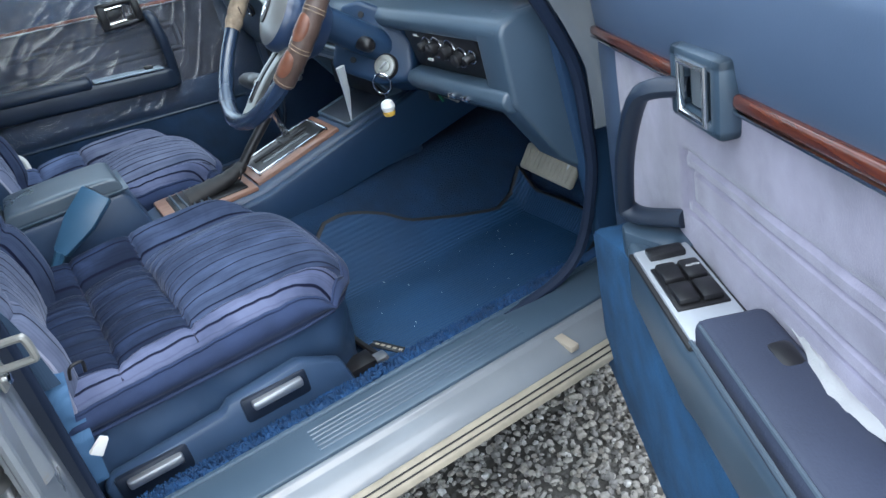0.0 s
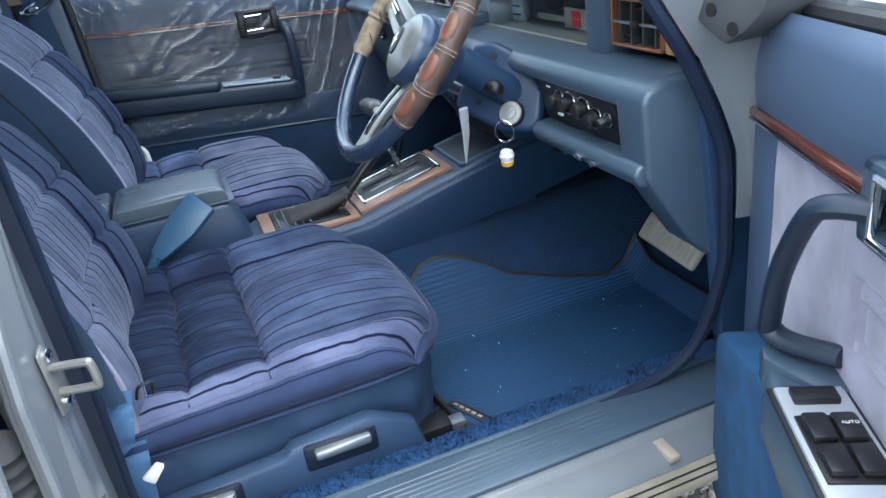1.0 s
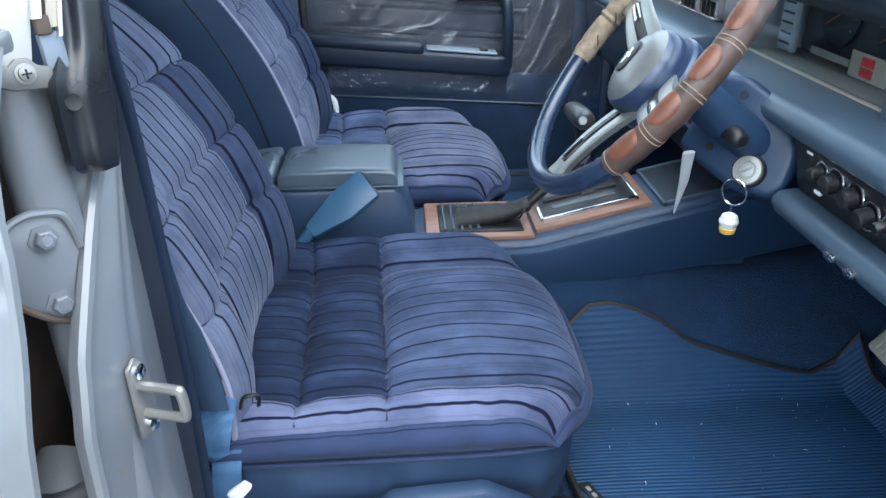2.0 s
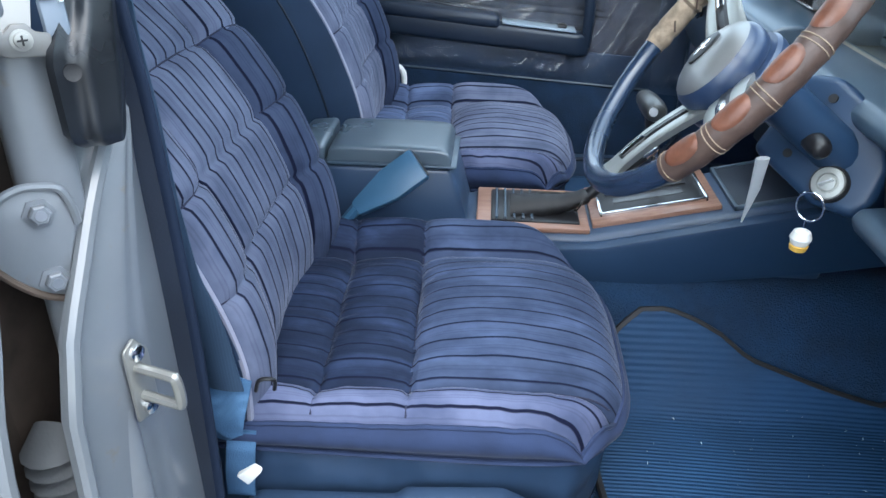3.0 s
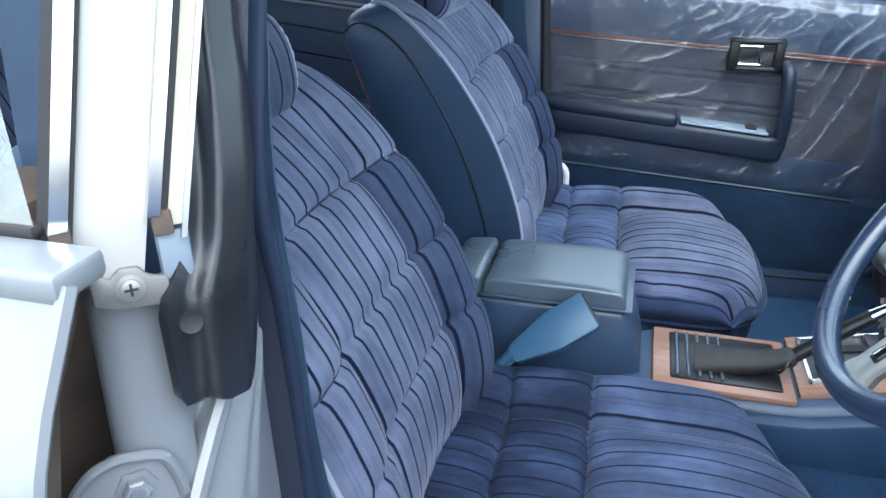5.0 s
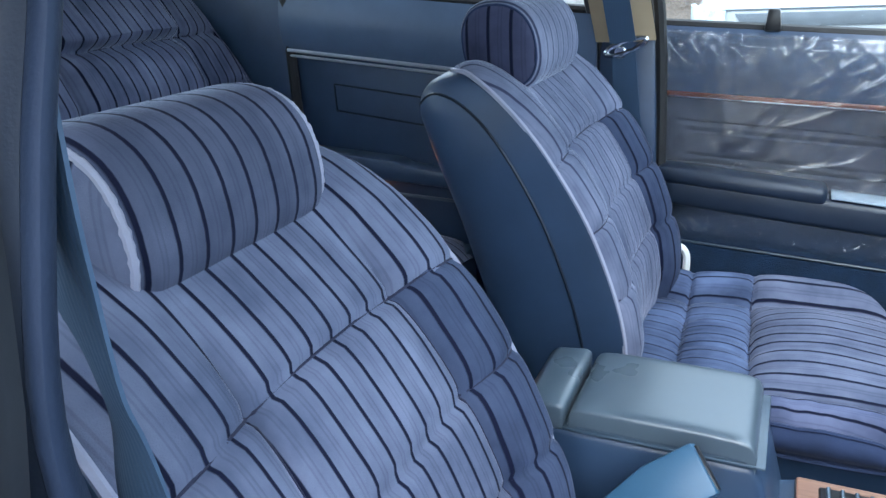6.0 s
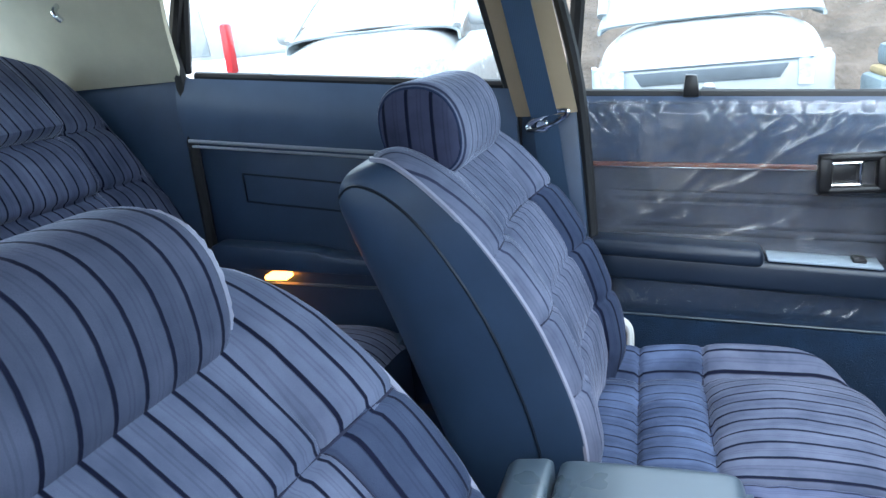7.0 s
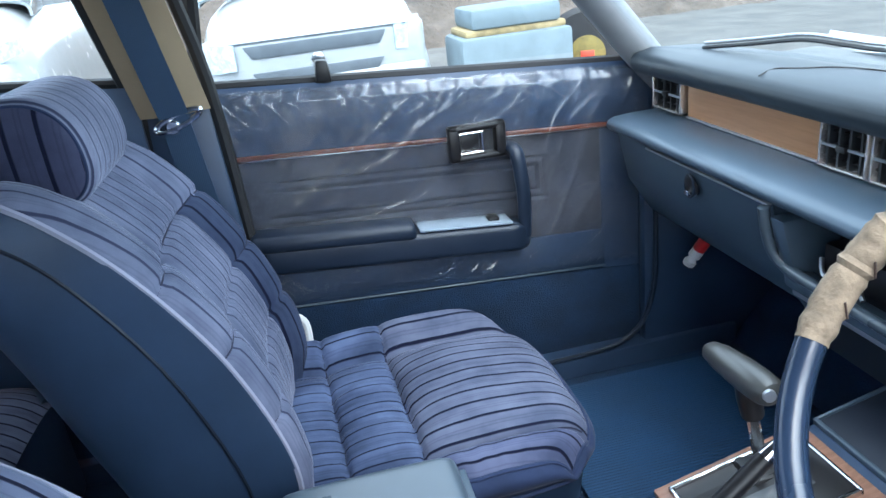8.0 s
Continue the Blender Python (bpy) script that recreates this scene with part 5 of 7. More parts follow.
front_door("driver_door", DRV_M, "driver", "open driver's door with lilac cloth, wood strip and switch plate")


# ---- rear left side: door, pillars, belt ----
rear_l = thing("rear_door", (-0.70, -0.45, 0.30), "closed navy rear passenger door with chrome strip", "car door", "rear doors")
slant = lambda y, z0, k=-0.105: z0 + k * (y + 0.12)


def rear_upper(u, v):
    y = -0.12 - 0.71 * u
    lo, hi = slant(y, 0.868), slant(y, 0.992)
    return (-0.690 + 0.022 * math.sin(math.pi * (0.2 + 0.7 * v)), y, lo + (hi - lo) * v)


part("upper_pad", grid(rear_upper, 20, 12, 0.012), VINYL_SKYLIT, rear_l, "blue padded upper")
part("lower_panel", prism([(-0.12, 0.31), (-0.83, 0.31), (-0.83, slant(-0.83, 0.872)), (-0.12, 0.872)], 0, -0.70, -0.684, 0.004), VINYL, rear_l, "navy vinyl panel")
part("chrome_strip", join(tube([(-0.662, -0.12, 0.868), (-0.662, -0.82, slant(-0.82, 0.868))], 0.0040, 6), tube([(-0.666, -0.12, 0.856), (-0.666, -0.82, slant(-0.82, 0.856))], 0.0030, 6)), PLATE, rear_l, "double chrome strip")
for zz in (0.80, 0.74):
    part("embossed_line", tube([(-0.683, -0.20, zz), (-0.683, -0.72, slant(-0.72, zz))], 0.002, 5), VINYL_DARK, rear_l)
part("embossed_line", tube([(-0.683, -0.72, slant(-0.72, 0.74)), (-0.683, -0.72, slant(-0.72, 0.80))], 0.002, 5), VINYL_DARK, rear_l)
part("armrest", prism([(-0.30, 0.645), (-0.80, 0.668), (-0.805, 0.715), (-0.79, 0.722), (-0.55, 0.705), (-0.535, 0.695), (-0.30, 0.675)], 0, -0.69, -0.635, 0.010), VINYL, rear_l, "navy rear armrest")
lamp = part("courtesy_lamp", box(-0.690, -0.655, -0.695, -0.640, 0.634, 0.646, 0.005), lamp_glow("orange_lamp", (1.0, 0.30, 0.05), 4.0), rear_l, "lit orange courtesy lamp")
part("lower_line", tube([(-0.682, -0.2, 0.60), (-0.682, -0.82, 0.625)], 0.004, 6), VINYL_DASH, rear_l)
part("belt_seal", tube([(-0.70, -0.12, 1.0), (-0.70, -0.80, slant(-0.80, 0.998))], 0.009, 8), RUBBER, rear_l, "black window seal")
part("window_frame", tube([(-0.695, -0.135, 0.99), (-0.665, -0.165, 1.15), (-0.60, -0.20, 1.32), (-0.60, -0.60, 1.325), (-0.635, -0.74, 1.26), (-0.69, -0.815, 1.08)], 0.012, 8), RUBBER, rear_l, "black window frame")
pane = bmesh.new()
pane.faces.new([pane.verts.new(p) for p in ((-0.70, -0.14, 0.985), (-0.61, -0.20, 1.315), (-0.61, -0.60, 1.32), (-0.70, -0.80, 1.065))])
bmesh.ops.solidify(pane, geom=pane.faces[:], thickness=0.004)
part("window_pane", pane, GLASS, rear_l).visible_shadow = False
part("outer_skin", grid(lambda u, v: (-0.80 - 0.03 * math.sin(math.pi * v) + 0.05 * v, -0.10 - 0.75 * u, 0.30 + 0.70 * v), 8, 8, 0.004), PAINT, rear_l)

# left pillar between the doors
part("centre_pillar", join(prism([(-0.125, 0.30), (0.0, 0.30), (0.0, 0.60), (-0.015, 0.98), (-0.115, 0.98), (-0.125, 0.6)], 0, -0.70, -0.665, 0.008)), VINYL, car, "navy lower pillar trim")
part("pillar_trim", grid(lambda u, v: (-0.668 + 0.10 * v + 0.012 * math.sin(math.pi * u), -0.112 + 0.094 * u - 0.055 * v, 0.955 + 0.38 * v), 10, 10, 0.02), BEIGE, car, "beige upper pillar trim")
for y in (-0.118, -0.008):
    part("door_seal", tube(curve([(-0.685, y + 0.02, 0.32), (-0.682, y + 0.012, 0.60), (-0.675, y, 0.96), (-0.63, y - 0.025, 1.15), (-0.575, y - 0.055, 1.33)], 16), 0.011, 8), RUBBER, car, "black door seal")
belt = thing("seat_belt", (-0.65, -0.06, 0.32), "blue seat belt with chrome guide loop on the pillar", "seat belt")


def webbing(pts, w, across, t=0.0016):
    k = len(pts)
    ac = Vector(across).normalized() * w / 2
    return grid(lambda u, v: pts[min(k - 1, round(v * (k - 1)))] + ac * (2 * u - 1), 2, k - 1, t)


part("webbing", webbing(curve([(-0.530, -0.112, 1.32), (-0.575, -0.092, 1.15), (-0.632, -0.066, 0.95)], 12), 0.046, (0.0, 1, 0.12)), BELT, belt, "blue woven webbing")
part("webbing", webbing(curve([(-0.640, -0.068, 0.945), (-0.640, -0.045, 0.75), (-0.64, 0.0, 0.55), (-0.64, 0.02, 0.34)], 14), 0.046, (0.1, 1, 0.25)), BELT, belt, "blue woven webbing")
ring_pts = [(-0.636, -0.062 + 0.036 * math.cos(a), 0.942 + 0.010 * math.sin(a) + 0.012 * math.cos(a)) for a in [k * math.pi / 12 for k in range(24)]]
part("guide_loop", tube(ring_pts, 0.0045, 8, True), CHROME, belt, "chrome belt guide")
part("guide_bolt", lathe([(0.012, 0), (0.012, 0.008), (0.009, 0.011)], facing((-0.645, -0.072, 0.932), (1, 0, 0)), 18), CHROME, belt)
# rear quarter
part("quarter_trim", prism([(-0.83, 0.50), (-1.26, 0.50), (-1.26, 1.10), (-0.81, 1.072)], 0, -0.70, -0.675, 0.01), VINYL, car, "navy quarter trim")
part("quarter_upper", grid(lambda u, v: (-0.678 + 0.11 * v + 0.02 * math.sin(math.pi * v), -0.815 - 0.55 * u + 0.09 * v * (1 - u) + 0.25 * v * u, 1.07 + 0.27 * v), 12, 12, 0.012), CREAM, car, "cream quarter trim")
part("quarter_outer", grid(lambda u, v: (-0.78 + 0.05 * v, -0.85 - 1.3 * u, 0.30 + 0.80 * v), 8, 8, 0.01), PAINT, car)
part("seal_post", tube(curve([(-0.675, -0.825, 0.50), (-0.672, -0.818, 1.06), (-0.655, -0.80, 1.15), (-0.60, -0.70, 1.31)], 16), 0.012, 8), RUBBER, car, "black door seal")
part("grab_hook", tube(curve([(-0.60, -1.0, 1.24), (-0.57, -1.0, 1.22), (-0.575, -0.99, 1.20)], 10), 0.006, 8), CHROME, car, "chrome coat hook")
# left sill and kick
part("left_sill", box(-0.73, -0.66, -0.9, 0.95, 0.22, 0.345, 0.01), VINYL, car, "navy left sill")
part("kick_panel", prism([(0.74, 0.31), (1.02, 0.31), (1.15, 0.60), (1.15, 0.80), (0.74, 0.80)], 0, -0.70, -0.672, 0.008), VINYL, car, "navy kick panel")
part("kick_panel", prism([(0.80, 0.31), (1.02, 0.31), (1.15, 0.60), (1.15, 0.80), (0.74, 0.80)], 0, 0.63, 0.655, 0.008), VINYL_BLUE, car, "navy kick panel")
part("door_seal", tube(curve([(-0.664, 0.0, 0.345), (-0.664, 0.55, 0.345), (-0.665, 0.70, 0.365), (-0.668, 0.755, 0.45), (-0.668, 0.762, 0.60), (-0.672, 0.76, 0.80), (-0.68, 0.78, 0.92)], 30), 0.0055, 8), VINYL_DEEP, car, "black door seal")
front_y = lambda z: lerp_table([(0.50, 0.775), (0.66, 0.768), (0.73, 0.760), (0.788, 0.734), (0.842, 0.706), (0.90, 0.668), (0.96, 0.63)], z)
part("hinge_pillar", grid(lambda u, v: (0.676 + (0.016 + 0.09 * v) * u, front_y(0.64 + 0.29 * v) + 0.006 + (0.81 - front_y(0.64 + 0.29 * v)) * u ** 0.8 + 0.006 * math.sin(7 * u + 3 * v), 0.64 + 0.29 * v), 14, 20, 0.004), PAINT, car, "silver painted hinge pillar")
brk = part("hinge_bracket", prism([(0.664, 0.925), (0.664, 0.895), (0.705, 0.876), (0.73, 0.864), (0.757, 0.88), (0.778, 0.899), (0.79, 0.925)], 1, 0.702, 0.79, 0.006), surface("dull_grey_bracket", (0.10, 0.105, 0.11), 0.5, metal=0.3, grain=200, vary=0.3), car, "dull grey bracket")
for x, z in ((0.711, 0.898), (0.742, 0.882)):
    part("bracket_hole", lathe([(0.007, 0.0), (0.007, 0.002), (0.004, 0.002)], facing((x, 0.702, z), (0, -1, 0)), 14), RUBBER, brk, "dark hole")
SEAL_NAVY = surface("navy_seal", (0.010, 0.019, 0.042), 0.7, grain=400, bump=0.3, spec=0.25)
post_line = curve([(0.497, 0.0, 1.33), (0.522, 0.014, 1.20), (0.557, 0.020, 1.10), (0.579, 0.022, 1.04), (0.597, 0.022, 0.96), (0.590, 0.024, 0.88), (0.583, 0.024, 0.76), (0.583, 0.024, 0.62), (0.584, 0.020, 0.45), (0.600, 0.022, 0.388)], 40)
def seal_strip(u, v):
    """A padded strip: a flat rounded section carried along the post."""
    p = post_line[round(v * (len(post_line) - 1))]
    a = 2 * math.pi * u
    along_s, across = 0.0112 + 0.0165 * math.copysign(abs(math.cos(a)) ** 0.7, math.cos(a)), 0.0052 * math.sin(a)
    return p + Vector((-0.55, -0.83, 0)) * along_s + Vector((0.83, -0.55, 0)) * across


part("post_lip", grid(lambda u, v: post_line[round(v * (len(post_line) - 1))] + Vector((0.003 + 0.014 * u, -0.004 - 0.034 * u, 0)), 4, len(post_line) - 1, 0.003), VINYL_DARK, car, "dark pillar lip behind the seal")
part("door_seal", grid(seal_strip, 20, len(post_line) - 1, 0, True), SEAL_NAVY, car, "navy cloth door seal")
part("door_seal", tube(curve([(0.600, 0.022, 0.388), (0.618, 0.05, 0.378), (0.618, 0.3, 0.378), (0.618, 0.60, 0.382), (0.63, 0.74, 0.42), (0.655, 0.775, 0.55), (0.667, 0.768, 0.66), (0.668, 0.760, 0.73), (0.670, 0.734, 0.788), (0.670, 0.706, 0.842), (0.668, 0.668, 0.90), (0.640, 0.60, 1.02), (0.595, 0.48, 1.20), (0.545, 0.36, 1.33)], 60), 0.009, 8), SEAL_NAVY, car, "navy cloth door seal")

# ---- right pillar and rear door seen from outside ----
pillar = thing("right_pillar", (0.66, -0.03, 0.36), "grey-painted door pillar with hinge, striker and black cover", "pillar", kind="structure")


def pillar_face(u, v):
    """From the outer flange in to the seal, bottom to top."""
    z = 0.37 + 0.52 * v
    xo = lerp_table([(0.37, 0.740), (0.55, 0.748), (0.70, 0.733), (0.755, 0.712), (0.83, 0.650), (0.862, 0.615), (0.9, 0.60)], z)
    xi = lerp_table([(0.37, 0.583), (0.6, 0.585), (0.9, 0.588)], z)
    w = 0.011 * (1 - abs(u - 0.55) / 0.55) - 0.003 * dent(u - 0.55, 0.05)
    return (xo + (xi - xo) * u, 0.004 - 0.006 * (1 - u) ** 2 + w, z)


part("pillar_face", grid(pillar_face, 24, 30, 0.006), PAINT_GREY, pillar, "scuffed grey paint")
fl = [Vector(pillar_face(0, k / 30)) + Vector((0.0, 0.004, 0)) for k in range(31)]
part("flange", tube(fl, 0.006, 8), PAINT, pillar, "bright painted flange")
# rust seen in the gap, with the gap's shade in the same dark brown
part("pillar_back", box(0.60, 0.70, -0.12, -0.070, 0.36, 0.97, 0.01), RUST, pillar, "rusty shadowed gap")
# the hinge, column and upper post stand on a face that looks forward and out
PN = Vector((0.72, 0.68, 0.12)).normalized()
PP, PB = facing((0.684, -0.016, 0.812), PN), facing((0.670, -0.012, 0.941), PN)


def column(u, v):
    """A rounded pressing, wide above, tucked behind the hinge below."""
    mid, half = 0.0165 - 0.014 * (1 - v), 0.0180 + 0.001 * (1 - v)
    a = math.pi * (u - 0.5)
    return PP @ Vector((mid + half * math.sin(a) * 1.1, -0.26 + 0.385 * v, -0.016 + 0.016 * math.cos(a) ** 0.7))


part("pillar_column", grid(column, 24, 30, 0.003), PAINT_GREY, pillar, "silver inner column")


def web(u, v):
    """The hollow sheet between the column and the bright flange."""
    a = PP @ Vector((0.034 - 0.014 * (1 - v), -0.07 + 0.19 * v, -0.014))
    z = a.z - 0.012
    b = Vector((lerp_table([(0.70, 0.733), (0.755, 0.712), (0.83, 0.650), (0.862, 0.615), (0.95, 0.600)], z), 0.0, z))
    p = a.lerp(b, u)
    return p - PN * 0.010 * math.sin(math.pi * u)


part("pillar_web", grid(web, 12, 20, 0.003), PAINT_GREY, pillar, "hollow grey pressing")
lean_in = lambda h: 0.24 * h + 0.45 * max(0.0, h - 0.15)


def post(x0, x1, z, h0=0.026, h1=0.385, bow=0.0):
    """A strip of the upper post between two offsets; it leans in over the cabin as it rises."""
    def f(u, v):
        h = h0 + (h1 - h0) * v
        return PB @ Vector((x0 + (x1 - x0) * u + lean_in(h - 0.03), h, z + bow * math.sin(math.pi * u)))
    return grid(f, 6, 18, 0.006)


part("upper_post", post(-0.0150, 0.0180, 0.0, 0.004, 0.385, 0.0015), surface("cream_post_paint", (0.37, 0.37, 0.36), 0.3, grain=400, bump=0.03, vary=0.06, coat=0.4, worn=(0.30, 0.24, 0.16)), pillar, "white upper pillar with small rust spots")
for x0, x1, z, h0, mt, lab in ((-0.0225, -0.0150, 0.007, 0.030, CHROME, "bright window channel"), (-0.0150, -0.0128, 0.003, 0.022, RUBBER, "black channel lip"), (-0.0270, -0.0225, 0.002, 0.012, RUBBER, "black window rubber"),
                               (0.0170, 0.0225, 0.007, 0.030, CHROME, "bright window channel"), (0.0225, 0.0262, 0.003, 0.024, RUBBER, "black channel lip"), (0.0262, 0.0325, 0.004, 0.024, GREY_RUBBER, "dull channel groove"),
                               (0.0325, 0.0350, 0.007, 0.018, SILVER, "bright channel edge")):
    part("post_strip", post(x0, x1, z, h0), mt, pillar, lab)
for x in (-0.019, 0.0225):
    part("channel_end", box(x - 0.004, x + 0.005, 0.020, 0.032, -0.004, 0.006, 0.0015, m=PB), RUST, pillar, "open dark-brown channel end")
part("post_fillet", box(0.019, 0.034, -0.014, 0.022, -0.006, 0.003, 0.003, m=PB), surface("blue_grey_primer", (0.16, 0.20, 0.25), 0.5, grain=200, vary=0.15), pillar, "blue-grey painted fillet")
COVER_LEFT, COVER_RIGHT = [(0.862, 0.640), (0.872, 0.668), (0.93, 0.668), (0.952, 0.646), (1.03, 0.622), (1.33, 0.540)], [(0.862, 0.628), (0.909, 0.612), (0.94, 0.609), (1.03, 0.588), (1.10, 0.568), (1.20, 0.535), (1.33, 0.505)]


def cover_face(u, v):
    z = 0.866 + 0.464 * v ** 1.3
    a, b = smooth_table(COVER_LEFT, z, 0.006), smooth_table(COVER_RIGHT, z, 0.010)
    p = Vector((a + (b - a) * u, 0.008 + 0.014 * u - 0.006 * max(0.0, min(1.0, (z - 0.98) / 0.06)) - 0.10 * max(0.0, z - 1.02), z))
    # a raised middle with a flat lug along the outer edge
    return p + PN * (0.014 * smooth_table([(0.0, 0.15), (0.22, 0.2), (0.40, 1.0), (0.85, 1.0), (1.0, 0.2)], u, 0.05) - 0.004 * dent(v, 0.03))


cover = part("pillar_cover", grid(cover_face, 26, 44, 0.006), surface("blue_black_plastic", (0.016, 0.019, 0.024), 0.30, grain=300, bump=0.05, vary=0.35), pillar, "glossy black plastic cover")
for p in ((0.659, 0.014, 0.919), (0.657, 0.013, 0.884)):
    part("cover_hole", lathe([(0.0055, 0), (0.0055, 0.0018), (0.0040, 0.0012)], facing(p, PN), 16), RUBBER, cover, "dark screw hole")
bracket = part("bracket", prism([(-0.012, -0.007), (-0.012, 0.005), (-0.009, 0.0095), (-0.004, 0.0040), (0.001, 0.0085), (0.009, 0.0080), (0.013, 0.0030), (0.021, 0.001), (0.021, -0.0125), (-0.004, -0.0105)], 2, 0.001, 0.005, 0.0012, m=PB), surface("dull_zinc", (0.20, 0.20, 0.195), 0.45, metal=0.4, grain=200, bump=0.1, vary=0.25, worn=(0.12, 0.08, 0.05)), pillar, "dull metal bracket")
SCREW_M = PB @ Matrix.Translation((0.0043, -0.0010, 0.005))
screw = part("bracket_screw", lathe([(0.0064, 0), (0.0064, 0.0010), (0.0046, 0.0012), (0.0044, 0.0030), (0.002, 0.0036)], SCREW_M, 20), ZINC, bracket, "cross-head screw")
part("screw_slot", join(box(-0.003, 0.003, -0.0006, 0.0006, 0.0032, 0.0040, 0.0001, 1, m=SCREW_M), box(-0.0006, 0.0006, -0.003, 0.003, 0.0032, 0.0040, 0.0001, 1, m=SCREW_M)), RUBBER, screw)
hinge = part("hinge_plate", prism([(-0.033, 0.020), (-0.020, 0.034), (-0.009, 0.039), (0.0, 0.039), (0.015, 0.034), (0.019, 0.025), (0.021, 0.009), (0.009, -0.024), (0.001, -0.043), (-0.012, -0.033), (-0.024, -0.021), (-0.034, -0.008), (-0.037, 0.008)], 2, -0.004, 0.003, 0.002, m=PP), PAINT_GREY, pillar, "grey door hinge plate")
part("plate_rim", tube([PP @ p for p in curve([(-0.034, 0.018, 0.004), (-0.021, 0.034, 0.005), (-0.009, 0.039, 0.005), (0.002, 0.0385, 0.005), (0.015, 0.034, 0.005), (0.020, 0.020, 0.004), (0.021, 0.008, 0.002)], 30)], 0.0030, 8), PAINT, hinge, "raised bright plate edge")
part("plate_rim", tube([PP @ p for p in curve([(0.001, -0.042, 0.003), (-0.012, -0.034, 0.005), (-0.024, -0.022, 0.005), (-0.033, -0.010, 0.003)], 20)], 0.0026, 8), RUST, hinge, "rusty lower plate edge")
for p in ((0.0, 0.0205), (-0.002, -0.0270)):
    hb = part("hinge_bolt", lathe([(0.0105, 0), (0.0105, 0.0015), (0.0072, 0.0018), (0.0070, 0.0065), (0.0058, 0.0075)], PP @ Matrix.Translation((p[0], p[1], 0.003)), 6), PAINT_GREY, hinge, "painted hex bolt")
    part("bolt_mark", lathe([(0.0036, 0.0), (0.0036, 0.0006), (0.0024, 0.0006)], PP @ Matrix.Translation((p[0], p[1], 0.0104)), 14), SILVER, hb)
part("hinge_knuckle", tube([PP @ Vector((-0.038, -0.014, -0.002)), PP @ Vector((-0.038, 0.010, -0.002))], 0.009, 12), PAINT_GREY, hinge)
low = part("lower_hinge", prism([(0.655, 0.52), (0.66, 0.585), (0.71, 0.59), (0.735, 0.56), (0.735, 0.52), (0.69, 0.505)], 1, -0.030, -0.016, 0.006), PAINT_GREY, pillar, "grey lower hinge plate")
part("hinge_bolt", lathe([(0.011, 0), (0.011, 0.003), (0.0085, 0.010)], facing((0.685, -0.016, 0.555), (0, 1, 0.1)), 6), SILVER, low)
# striker
SM = facing((0.668, 0.0150, 0.686), (0.30, 1, 0.05))
striker = part("striker", prism([(-0.013, -0.034), (0.011, -0.036), (0.013, 0.020), (0.002, 0.036), (-0.010, 0.030)], 2, 0, 0.004, 0.002, m=SM), ZINC, pillar, "zinc striker plate")
loop = curve([(-0.002, 0.012, 0.002), (-0.003, 0.012, 0.034), (-0.003, 0.009, 0.040), (-0.003, -0.011, 0.040), (-0.003, -0.014, 0.034), (-0.002, -0.014, 0.002)], 30)
part("striker_loop", tube([SM @ p for p in loop], 0.0042, 8), ZINC, striker, "zinc striker loop")
for q in ((0.0, 0.024), (0.0, -0.026)):
    part("striker_screw", lathe([(0.0065, 0), (0.0065, 0.003), (0.004, 0.0045)], SM @ Matrix.Translation((q[0], q[1], 0.004)), 14), CHROME, striker)

rear_r = thing("rear_door", (0.74, -0.45, 0.30), "closed silver-white rear door with window and belt moulding", "car door", "rear doors")


def rear_skin(u, v):
    z = 0.30 + 0.665 * v
    x = lerp_table([(0.30, 0.775), (0.5, 0.795), (0.75, 0.785), (0.88, 0.758), (0.965, 0.715)], z)
    if abs(z - 0.845) < 0.012:
        x -= 0.004 * dent(z - 0.845, 0.004)
    y = lerp_table([(0.30, -0.04), (0.70, -0.012), (0.80, 0.001), (0.86, 0.003), (0.91, -0.0015), (0.965, 0.004)], z)
    return (x, y - 0.85 * u, z)


part("outer_skin", grid(rear_skin, 16, 60, 0.004), PAINT, rear_r, "silver-white painted skin")
part("skin_edge", tube([Vector(rear_skin(0, k / 30)) + Vector((-0.002, 0, 0)) for k in range(31)], 0.004, 6), PAINT, rear_r)
# shade on the door's end, painted with the dark rust colour
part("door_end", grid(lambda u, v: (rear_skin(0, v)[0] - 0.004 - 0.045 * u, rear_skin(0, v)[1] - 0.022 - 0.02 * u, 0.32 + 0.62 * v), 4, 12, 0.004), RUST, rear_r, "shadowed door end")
part("belt_moulding", box(0.690, 0.720, -0.86, 0.004, 0.958, 0.972, 0.004), PAINT, rear_r, "silver belt moulding")
part("belt_seal", box(0.684, 0.692, -0.86, -0.03, 0.970, 0.9765, 0.002), RUBBER, rear_r)
rp = bmesh.new()
rp.faces.new([rp.verts.new(p) for p in ((0.690, -0.03, 0.975), (0.690, -0.83, 1.04), (0.60, -0.66, 1.32), (0.60, -0.13, 1.32))])
bmesh.ops.solidify(rp, geom=rp.faces[:], thickness=0.004)
part("window_pane", rp, GLASS_TINT, rear_r).visible_shadow = False
part("window_frame", tube([(0.62, -0.09, 1.30), (0.60, -0.12, 1.32), (0.59, -0.66, 1.325), (0.69, -0.84, 1.06)], 0.0045, 8), RUBBER, rear_r, "black window frame")
part("inner_panel", box(0.655, 0.675, -0.85, -0.12, 0.30, 0.96, 0.01), VINYL, rear_r, "navy inner panel")
part("right_quarter", grid(lambda u, v: (0.75 - 0.04 * v, -0.86 - 1.3 * u, 0.30 + 0.80 * v), 8, 8, 0.01), PAINT, car)
